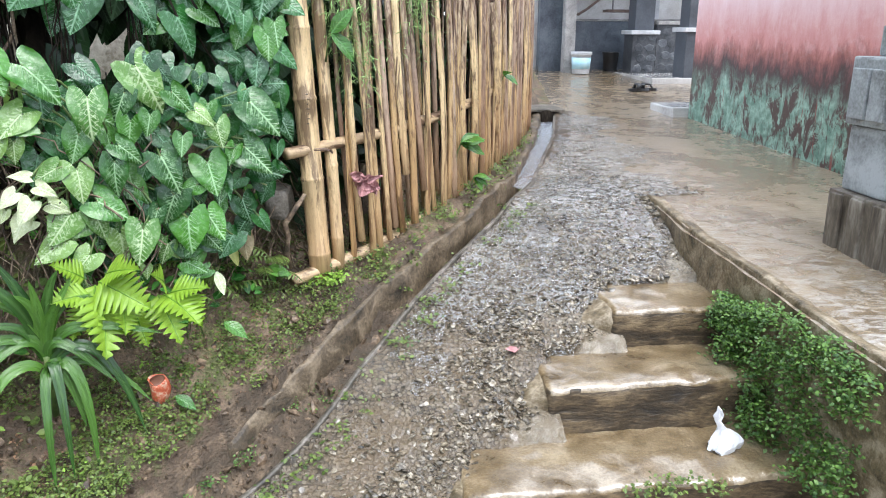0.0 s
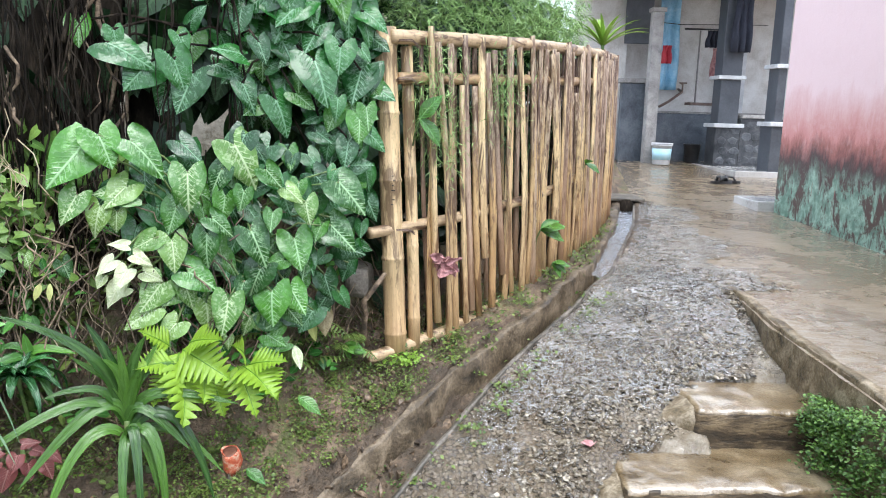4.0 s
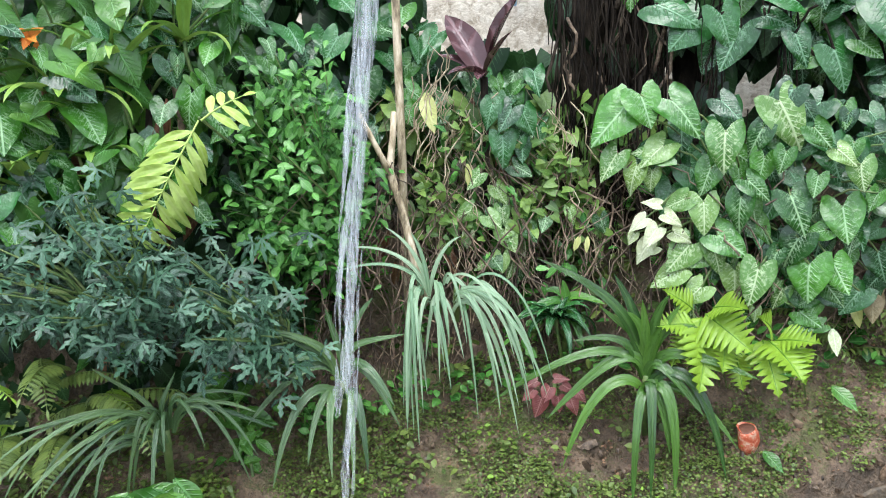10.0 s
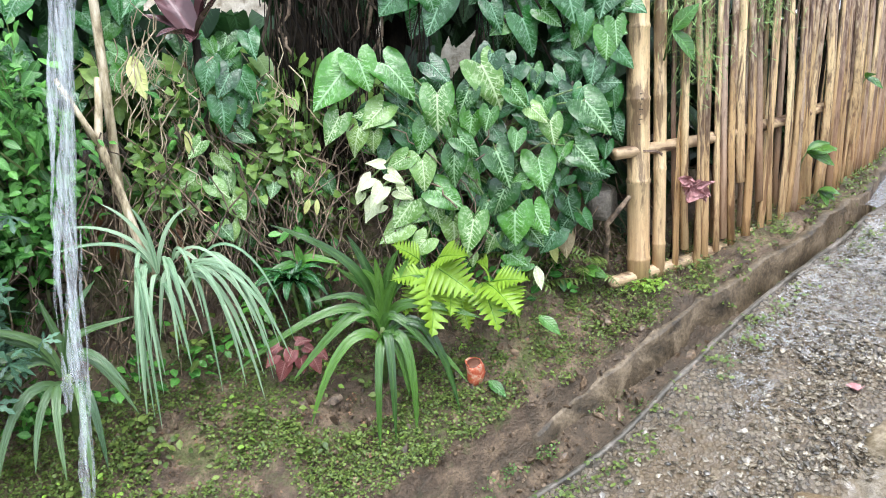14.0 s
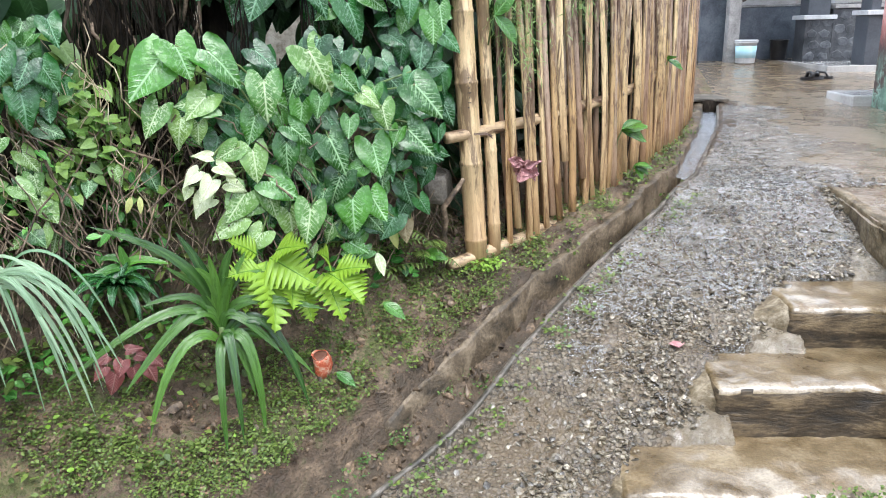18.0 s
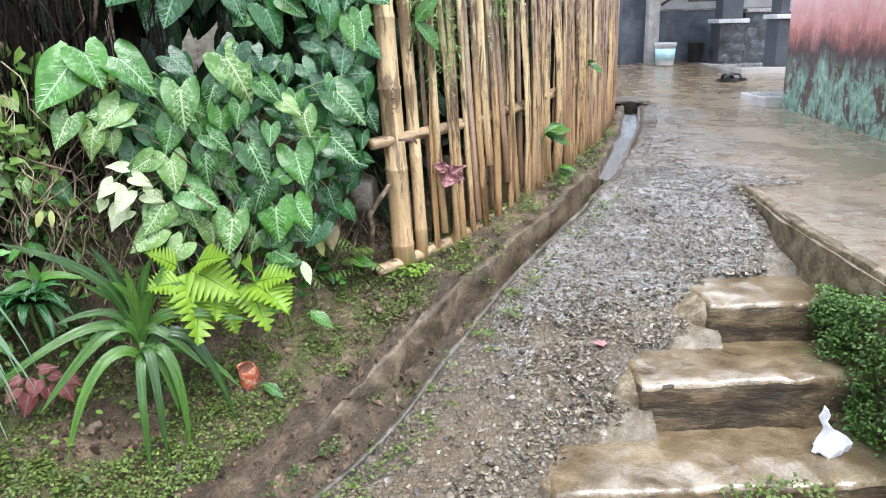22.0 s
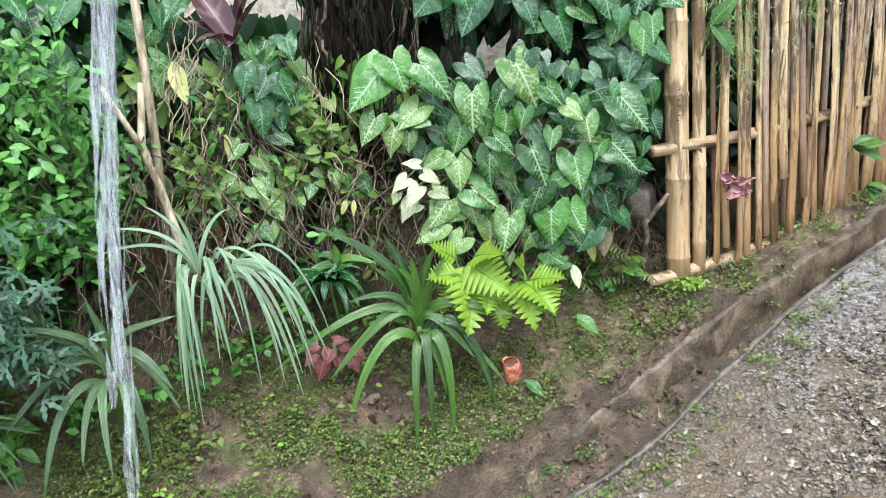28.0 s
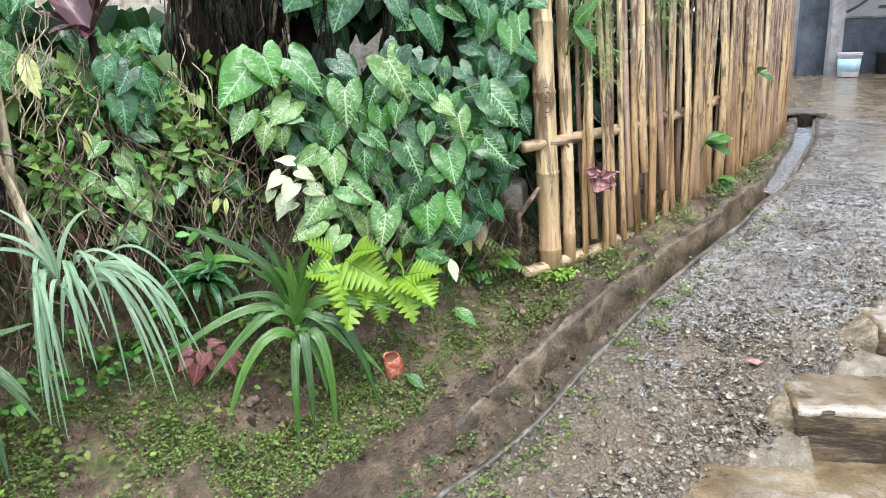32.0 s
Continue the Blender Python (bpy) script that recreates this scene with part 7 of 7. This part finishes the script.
part("stem", tube_mesh("stem", [(-2.14, 1.30, -0.02), (-2.10, 1.26, 0.12), (-2.06, 1.24, 0.24)], 0.01, 6), M_STEM, big)
for nm, c, n, sz in (("glossy_herb", (-2.22, 1.70, 0.36), 10, 0.17), ("glossy_herb", (-2.12, 1.66, 0.20), 16, 0.085), ("glossy_herb", (-2.55, 1.42, 0.62), 9, 0.13)):
    t = thing(nm, "low herb with glossy green leaves in the shade", "plant")
    for k in range(n):
        a = 6.283 * k / n + jit(0.3)
        p = Vector(c) + Vector((jit(0.09), jit(0.06), jit(0.09)))
        part("leaf", BIGS[k % 2], None, t, m=frame_of(p, (math.cos(a), math.sin(a), jit(0.4) - 0.2), (0.4, -0.4, 1), sz * rnd.uniform(0.7, 1.1)))
    part("stem", tube_mesh("stem", [(c[0], c[1] + 0.03, c[2] - 0.35), c], 0.006, 6), M_STEM, t)

# small weeds over the shoulder of the bank, the kerbs and the steps
WEED = leaf(0.36, 0.0, 0.1, 0.2, 0.0, 4, 3, "oval")


def weeds(name, label, places, size, mat, per=(5, 9), spread=0.03):
    h_ = Heap()
    for p in places:
        p = Vector(p)
        for k in range(rnd.randint(*per)):
            q = p + Vector((jit(spread), jit(spread), abs(jit(spread * 0.8))))
            h_.add(*WEED, frame_of(q, (jit(1), jit(1), jit(0.5)), (jit(0.5), jit(0.5) - 0.3, 1), rnd.uniform(*size)))
    return tagged(part(name, h_.mesh(name), mat), label, "weeds", kind="stuff")


def on_land(n, az0, az1, d0, d1, seed, thr=-0.1, lift=0.01, dry=True):
    r = random.Random(seed)
    out = []
    while len(out) < n:
        az, d = r.uniform(az0, az1), r.uniform(d0, d1)
        p = polar(az, float(foot_r(az)) + d)
        if noise.noise(Vector((p.x * 3.2, p.y * 3.2, seed))) > thr:
            out.append(p)
    ax, ay = np.array([p.x for p in out]), np.array([p.y for p in out])
    z = land(ax, ay)[0]
    bed = near_line(ax, ay, GUT_R)[1] & ~near_line(ax, ay, GUT_L)[1] & (ay > 1.9)
    return [(p.x, p.y, float(q) + lift) for p, q, b_ in zip(out, z, bed) if not (dry and b_)]


weeds("bank_weeds", "tiny green weeds on the mossy soil", on_land(3600, 6, 64, -0.6, 0.14, 1, -0.06), (0.006, 0.016), M_WEED, (8, 14), 0.028)
weeds("bank_weeds", "low leafy weeds on the soil bank", on_land(110, 14, 70, -0.4, 0.35, 2, 0.05, 0.03), (0.018, 0.036), M_WEED, (4, 8), 0.05)
weeds("bank_weeds", "lime green seedlings on the bank", on_land(55, 14, 60, -0.4, 0.2, 3, 0.0, 0.03), (0.012, 0.028), M_LIME, (3, 7), 0.035)
weeds("bank_weeds", "small shade weeds between the vines", on_land(190, 6, 48, 0.0, 0.45, 4, -0.05, 0.05), (0.03, 0.06), M_BUSH, (3, 7), 0.07)
weeds("bank_weeds", "tiny green weeds on the soil beside the fence", on_land(260, -1, 14, -0.5, 0.25, 5, -0.15), (0.007, 0.018), M_WEED, (6, 11), 0.03)
weeds("bank_weeds", "dense low weeds between the fence and the gutter", on_land(900, -9, 17, -0.55, 0.2, 12, -0.06), (0.005, 0.014), M_WEED, (6, 12), 0.03)
weeds("bank_weeds", "low shade weeds at the foot of the bushes", on_land(560, 54, 84, -0.5, 0.3, 9, -0.1, 0.03), (0.012, 0.032), M_WEED, (5, 9), 0.06)
weeds("bank_weeds", "leafy seedlings on the steep soil face", on_land(90, 20, 36, 0.05, 0.55, 8, -0.2, 0.06), (0.03, 0.06), M_WEED, (4, 8), 0.07)
weeds("leaf_litter", "brown rotting leaf litter strewn over the soil", on_land(800, -8, 64, -0.6, 0.25, 14, -0.2, 0.004), (0.006, 0.018), M_LITTER, (2, 5), 0.03)
clods = Heap()
cr = random.Random(17)
cl = on_land(3000, -2, 66, -0.75, 0.25, 6, -0.35, 0.0) + on_land(900, -6, 14, -0.7, 0.3, 7, -0.3, 0.0)
for k in range(600):
    q = cr.random() ** 0.7
    i = cr.randrange(2, 8)
    (ax, ay), (bx, by) = GUT_R[i], GUT_R[i + 1]
    (cx, cy), (ex, ey) = GUT_L[i], GUT_L[i + 1]
    s_ = cr.random()
    x = (ax + (bx - ax) * s_) * (1 - q) + (cx + (ex - cx) * s_) * q
    y = (ay + (by - ay) * s_) * (1 - q) + (cy + (ey - cy) * s_) * q
    cl.append((x, y, ground_at(x, y)))
for x, y, z in cl:
    s_ = cr.uniform(0.003, 0.012) * (2.4 if cr.random() < 0.08 else 1)
    m = Matrix.Translation((x, y, z)) @ Euler((cr.random() * 6, cr.random() * 6, cr.random() * 6)).to_matrix().to_4x4() @ Matrix.Diagonal((s_ * 1.5, s_, s_ * 0.6, 1))
    clods.add(ICO_V * (1 + 0.3 * np.sin(ICO_V[:, [1, 2, 0]] * 4 + x * 40)), ICO_F, None, m)
tagged(part("soil_clods", clods.mesh("soil_clods", False), M_CLOD), "crumbs of wet soil and small stones in the gutter and on the bank", "soil", kind="stuff")
fw = []
for k in range(230):
    q = rnd.uniform(-0.05, 3.2)
    x, y, tx, ty = fence_at(max(q, 0))
    o = rnd.uniform(0.02, 0.22)
    x, y = x + ty * o, y - tx * o
    fw.append((x, y, ground_at(x, y) + 0.015))
weeds("fence_weeds", "bright green weeds along the foot of the fence", fw, (0.010, 0.024), M_WEED, (6, 11), 0.035)
fw = [(-0.02 + rnd.gauss(0, 0.035), 3.30 + rnd.gauss(0, 0.03), ground_at(-0.02, 3.30) + 0.02 + abs(jit(0.03))) for k in range(16)]
weeds("fence_weeds", "bright green seedlings at the foot of the fence post", fw, (0.014, 0.028), M_LIME, (4, 7), 0.03)
fw = []
wr = random.Random(41)
for k in range(420):
    i, s_, q = wr.choice((1, 1, 2, 2, 3)), wr.random(), wr.uniform(0.1, 0.9)
    a = Vector(GUT_R[i]).lerp(Vector(GUT_R[i + 1]), s_)
    p = a.lerp(Vector(GUT_L[i]).lerp(Vector(GUT_L[i + 1]), s_), q)
    if noise.noise(Vector((p.x * 6, p.y * 6, 4))) > -0.05:
        fw.append((p.x, p.y, ground_at(p.x, p.y) + 0.008))
weeds("gutter_weeds", "tiny dark weeds in the silted end of the gutter", fw, (0.006, 0.015), M_STEPWEED, (5, 9), 0.025)
fw = []
for k in range(90):
    x = rnd.uniform(-0.5, 1.0)
    y = float(np.interp(x, [p[0] for p in GUT_R], [p[1] for p in GUT_R])) + jit(0.05) - abs(jit(0.14))
    fw.append((x + abs(jit(0.1)), y, ground_at(x + 0.05, y) + 0.01))
weeds("ramp_weeds", "sparse green weeds in the gravel beside the kerb", fw, (0.010, 0.022), M_WEED, (5, 10), 0.03)
fw = []
for k in range(1200):
    y = rnd.uniform(1.95, 2.98)
    tr = 0.35 if y > 3.0 else 0.18 if y > 2.62 else -0.02
    low = rnd.random()
    x = 1.72 - abs(rnd.gauss(0, 0.03)) - (1 - low) * rnd.uniform(0.0, 0.12) * (1.0 if y < 2.75 else 0.6)
    z = tr + low * (0.50 - tr - 0.10 * smooth01((y - 2.5) / 0.5))
    if noise.noise(Vector((x * 6, y * 6, z * 6))) < -0.12:
        continue
    fw.append((x, y, z))
weeds("step_weeds", "dense small-leaved weeds growing over the end of the steps", fw, (0.008, 0.020), M_STEPWEED, (8, 13), 0.04)
fw = [(rnd.uniform(1.0, 1.35), 2.2 + jit(0.05), -0.02 + jit(0.03)) for k in range(26)]
weeds("step_weeds", "small weeds in the crack of the lowest step", fw, (0.010, 0.022), M_WEED, (6, 10), 0.03)

# stakes and branches
def pole(name, label, pts, radii, mat, category="stake", sides=9):
    return tagged(part(name, tube_mesh(name, pts, radii, sides), mat), label, category)


pole("garden_stake", "upright pale bamboo stake among the plants", [(-1.915, 2.34, 0.45), (-1.909, 2.33, 1.2), (-1.905, 2.32, 1.7), (-1.90, 2.31, 2.4)], [0.015, 0.017, 0.016, 0.016], M_STAKE)
pole("leaning_stick", "pale peeled stick leaning on the bank", [(-1.745, 2.25, 0.68), (-1.79, 2.235, 0.86), (-1.83, 2.225, 1.04), (-1.878, 2.217, 1.184), (-1.872, 2.235, 1.30), (-1.874, 2.25, 1.40)], [0.015, 0.017, 0.014, 0.016, 0.013, 0.011], M_STAKE, "stick")
pole("leaning_stick", "broken pale branch leaning against the stick", [(-1.868, 2.212, 1.17), (-1.90, 2.19, 1.25), (-1.925, 2.175, 1.31), (-1.96, 2.15, 1.40)], [0.012, 0.011, 0.011, 0.008], M_STAKE, "stick")
pole("bare_root", "pale bent root beside the fence post", [(-0.20, 3.32, 0.50), (-0.215, 3.29, 0.58), (-0.20, 3.27, 0.66), (-0.21, 3.26, 0.72), (-0.165, 3.27, 0.78), (-0.12, 3.30, 0.84)], [0.012, 0.014, 0.011, 0.013, 0.012, 0.009], M_ROOT, "root")
pole("dead_stem", "dark rotten stem on the planted slope", [spot(57, 0.95, 0.16), spot(57.3, 1.15, 0.17), spot(56.9, 1.35, 0.16), spot(56.6, 1.52, 0.2)], [0.012, 0.016, 0.013, 0.008], M_BARK, "stem")
pole("dead_stem", "grey mossy stem on the planted slope", [spot(55, 1.2, 0.22), spot(54.7, 1.4, 0.2), spot(55.0, 1.55, 0.21), spot(54.6, 1.72, 0.25)], [0.010, 0.014, 0.011, 0.008], M_ROOT, "stem")
rock = box_mesh("rock", (-0.29, 3.36, 0.70), (-0.17, 3.5, 0.84), 0.03, 0.03, 4)
tagged(part("rock", rock, M_CURB), "grey stone set in the soil beside the fence", "rock")
YEL = leaf_set("leaf", (M_YELLOW,), [leaf(0.20, 0.0, 0.15, 0.3, 0.02, 8, 5, "lance")])[0]
for p, s_ in (((-1.80, 2.36, 1.42), 0.17), ((-1.66, 2.42, 1.17), 0.08), ((-0.42, 3.10, 0.66), 0.12), ((-1.30, 2.62, 0.90), 0.06), ((-1.26, 2.62, 0.90), 0.06)):
    t = thing("yellow_leaf", "fading yellow leaf hanging among the plants", "leaf", "yellow leaves")
    hang_leaf(t, YEL, p, s_, 0.2, 0.2)
FADED = leaf_set("leaf", (leafm("fading_cream_leaf", (0.16, 0.18, 0.07), (0.30, 0.27, 0.14), (0.44, 0.38, 0.22), 0.4, 0.5, blotch=0.6),), HEARTS[:2])[0]
face_leaf(thing("fading_leaf", "withered orange-brown leaf at the foot of the fence", "leaf"), FADED, (-0.37, 3.12, 0.70), 5, 0.10, 0.2)
DEADM = leaf_set("leaf", (M_DEAD,), [leaf(0.14, 0.0, 0.2, 0.5, 0.03, 7, 3, "lance")])[0]
dead = thing("withered_leaves", "withered brown leaves hanging in the planting", "leaves")
for k in range(30):
    az = rnd.uniform(48, 66) if k % 3 else rnd.uniform(29, 46)
    hang_leaf(dead, DEADM, spot(az, rnd.uniform(0.35, 1.5), 0.28 + jit(0.08)), rnd.uniform(0.08, 0.2), 0.2, 0.5)

# greenery behind the fence
h = Heap()
BL = leaf(0.045, 0, 0, 0.2, 0, 3, 3, "lance")
for k in range(20000):
    q = rnd.uniform(0.1, 2.75)
    x, y, tx, ty = fence_at(q)
    b = rnd.uniform(0.12, 0.55)
    p = Vector((x - ty * b, y + tx * b, rnd.triangular(1.75, 2.6, 2.0) + 0.04 * q))
    h.add(*BL, frame_of(p, (jit(1), jit(1), jit(0.6) - 0.2), (jit(1), jit(1), 1), rnd.uniform(0.03, 0.075)))
for k in range(1500):
    c = rnd.choice(((0.08, 3.42, 1.66), (0.12, 3.46, 1.45), (0.42, 3.75, 1.65)))
    p = Vector(c) + Vector((rnd.gauss(0, 0.06), rnd.gauss(0, 0.04), rnd.gauss(0, 0.1)))
    h.add(*BL, frame_of(p, (jit(1), jit(1), jit(0.6) - 0.4), (jit(1), jit(1), 1), rnd.uniform(0.025, 0.055)))
af = thing("asparagus_fern", "feathery pale green asparagus fern above the bamboo fence", "fern")
part("foliage", h.mesh("foliage"), M_FEATHER, af)
h = Heap()
for k in range(36):
    q = rnd.uniform(0.1, 3.2)
    x, y, tx, ty = fence_at(q)
    b = rnd.uniform(0.2, 0.5)
    z0 = float(path_z(y))
    h.add(*tube([(x - ty * b, y + tx * b, z0), (x - ty * b + jit(0.05), y + tx * b, 1.3), (x - ty * b + jit(0.1), y + tx * b, 1.95)], 0.006, 5, False), Matrix())
part("stalk_thicket", h.mesh("stalk_thicket"), M_STEM, af)
back = Heap()
for k in range(2200):
    q = rnd.uniform(0.0, 3.3)
    x, y, tx, ty = fence_at(q)
    b = rnd.uniform(0.25, 0.8)
    p = Vector((x - ty * b, y + tx * b, rnd.uniform(float(path_z(y)), 2.3)))
    back.add(*OV, frame_of(p, (jit(1), jit(1), -0.5), (ty, -tx, 0.5), rnd.uniform(0.1, 0.2)))
hb = thing("hedge", "leafy hedge behind the bamboo fence, coloured dark for shade", "hedge")
part("foliage", back.mesh("foliage"), M_GAPLEAF, hb)
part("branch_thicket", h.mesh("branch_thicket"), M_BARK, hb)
palm = thing("palm_seedling", "young palm with bright green folded fronds", "palm")
for k in range(24):
    a = radians(k * 137.5)
    v, f, u = strap(0.30 + 0.05 * (k % 3), 0.022, 1.2 - 0.3 * (k % 3), 1.0, 8, 0.5)
    part("strap_leaf", mesh_of("strap_leaf", v, f, u), M_LIME, palm, m=Matrix.Translation((1.42, 6.0, 2.08)) @ Matrix.Rotation(a, 4, "Z"))
part("stem", tube_mesh("stem", [(1.42, 6.0, 0.7), (1.42, 6.0, 2.1)], 0.015, 6), M_STEM, palm)
GL = leaf_set("leaf", (M_BIG,), [leaf(0.26, 0.0, 0.12, 0.25, 0.02, 8, 5, "oval")])[0]
for c, n, sz in (((0.02, 3.36, 1.52), 2, 0.15), ((0.70, 4.12, 0.93), 4, 0.16), ((0.80, 4.25, 0.72), 5, 0.09), ((1.1, 4.9, 1.25), 2, 0.11), ((-0.30, 3.25, 0.52), 6, 0.10)):
    t = thing("broad_weed", "broad-leaved green weed at the bamboo fence", "weed", "weeds at the fence")
    part("stem", tube_mesh("stem", [(c[0] - 0.03, c[1] + 0.05, c[2] - (0.40 if n == 4 else 0.12)), (c[0] - 0.02, c[1] + 0.02, c[2] - 0.06), c], 0.004, 5), M_STEM, t)
    for k in range(n):
        part("leaf", GL[0], None, t, m=frame_of(c, (rnd.uniform(0.2, 1), -0.3 + jit(0.5), jit(0.4)), (0.3, -0.7, 0.7), sz * rnd.uniform(0.8, 1.1)))

# on the plaster wall
tagged(part("wall_pipe", tube_mesh("wall_pipe", [(-2.82, 4.70, 2.9), (-2.83, 4.70, 2.3), (-2.86, 4.70, 2.02)], 0.012, 8), M_BLUE), "thin blue plastic pipe on the plaster wall", "pipe")
tagged(slab_box("wall_ledge", -4.2, -1.6, 4.66, 4.746, 1.50, 1.55, M_CREAM), "pale cement ledge along the foot of the plaster wall", "ledge", kind="structure")

# litter
PALE = leaf_set("leaf", (M_SYN_WHITE,), [leaf(0.22, 0.0, 0.12, 0.2, 0.02, 8, 5, "oval")])[0]
for c, tip, s_ in (((-0.47, 2.98, 0.60), (0.3, -0.5, -0.6), 0.10), ((-0.44, 2.88, 0.42), (0.7, -0.3, -0.3), 0.11), ((-0.60, 2.66, 0.22), (0.8, -0.4, -0.3), 0.09)):
    t = thing("fallen_leaf", "pale fallen leaf lying on the soil bank", "leaf", "fallen leaves")
    part("leaf", PALE[0] if s_ == 0.10 else GL[0], None, t, m=frame_of(c, tip, (0.2, -0.6, 0.8), s_))
can = thing("crushed_can", "crumpled orange-red tin can on the soil", "can")
me = lathe("body", [(0.038, 0), (0.045, 0.004), (0.045, 0.05), (0.043, 0.10), (0.046, 0.128), (0.040, 0.13), (0.038, 0.12)], 18)
for v in me.vertices:
    v.co += noise.noise_vector(v.co * 18) * 0.022
M_CAN = surf("scuffed_red_print", [(0.40, 0.06, 0.03), (0.58, 0.13, 0.06), (0.70, 0.50, 0.36)], 30, (0.35, 0.6), 90, 0.3, 0.004)
part("body", me, M_CAN, can)
part("lid", lathe("lid", [(0.02, 0.118), (0.038, 0.119), (0.04, 0.124), (0.02, 0.122)], 18), surf("rusty_lid", [(0.10, 0.04, 0.025), (0.22, 0.10, 0.06)], 20), can)
can.matrix_world = pose(-0.655, 2.69, ground_at(-0.655, 2.69) - 0.008, 14, -12, 30) @ Matrix.Scale(0.74, 4)
bag = thing("plastic_bag", "small white plastic bag tied at the neck", "bag")
M_BAG = surf("white_film", [(0.70, 0.72, 0.76), (0.86, 0.87, 0.90)], 9, (0.2, 0.4), 50, 0.3, 0.006)
me = lathe("body", [(0.01, 0), (0.050, 0.003), (0.062, 0.016), (0.058, 0.034), (0.044, 0.056), (0.027, 0.078), (0.014, 0.094), (0.010, 0.110), (0.011, 0.130), (0.013, 0.155), (0.009, 0.180), (0.002, 0.192)], 22)
for q_ in me.polygons:
    q_.use_smooth = False
for v in me.vertices:
    fold_ = math.sin(7 * math.atan2(v.co.y, v.co.x)) * 0.10
    v.co.x, v.co.y = v.co.x * (1.25 + fold_), v.co.y * (0.8 + fold_)
    v.co += noise.noise_vector(v.co * 22) * 0.018 + noise.noise_vector(v.co * 60) * 0.008
    v.co.x -= 0.42 * max(0, v.co.z - 0.05)
    v.co.z = max(v.co.z, 0.0)
part("body", me, M_BAG, bag)
bag.matrix_world = pose(1.47, 2.42, -0.018, 0, 0, 20)
scrap = box_mesh("wrapper", (-0.04, -0.022, 0), (0.04, 0.022, 0.004), 0.001, 0.006, 3)
ob = part("wrapper", scrap, M_PINKC)
ob.matrix_world = pose(0.74, 2.92, ground_at(0.74, 2.92) + 0.012, 6, 8, 60)
tagged(ob, "faded pink wrapper lying on the gravel", "litter")
pipe = thing("drain_pipe", "black drain pipe mouth at the head of the gutter", "pipe")
# solid end: the dark inside of the opening is put into its colour
part("mouth", tube_mesh("mouth", [(1.97, 7.02, 0.70), (2.02, 7.25, 0.70), (2.10, 7.6, 0.70)], [0.095, 0.09, 0.09], 16), M_BARK, pipe)
part("cover", box_mesh("cover", (1.72, 7.06, 0.775), (2.16, 7.5, 0.80), 0.008, 0.006, 3), M_CURB, pipe, "cement slab over the pipe")

# rain water falling from an eave
def stream(az, r, z0, z1, wd, seed, n):
    """A broken fall of water: many short wavering strands, thin at their ends."""
    rr = random.Random(seed)
    t = thing("water_stream", "broken string of rain water falling from the eaves", "water")
    for k in range(n):
        ln = rr.uniform(0.12, 0.55)
        top = rr.uniform(z1 + ln, z0)
        ox, oy = rr.gauss(0, wd), rr.gauss(0, wd)
        thick = rr.uniform(0.35, 1.0) * wd * 0.9
        pts, rad = [], []
        for i in range(12):
            q = i / 11
            z = top - ln * q
            p = polar(az + 2.8 * (1.5 - z), r, z)
            sway = 0.010 * math.sin(3.1 * z + seed) + 0.005 * math.sin(17 * z + k)
            pts.append(p + Vector((ox + sway + rr.gauss(0, 0.0015), oy, 0)))
            rad.append(thick * math.sin(math.pi * (0.06 + 0.88 * q)) * rr.uniform(0.55, 1.15))
        part("strand", tube_mesh("strand", pts, rad, 7), M_WATER, t)
    return t


stream(41.6, 2.2, 3.0, 0.06, 0.015, 1, 84)
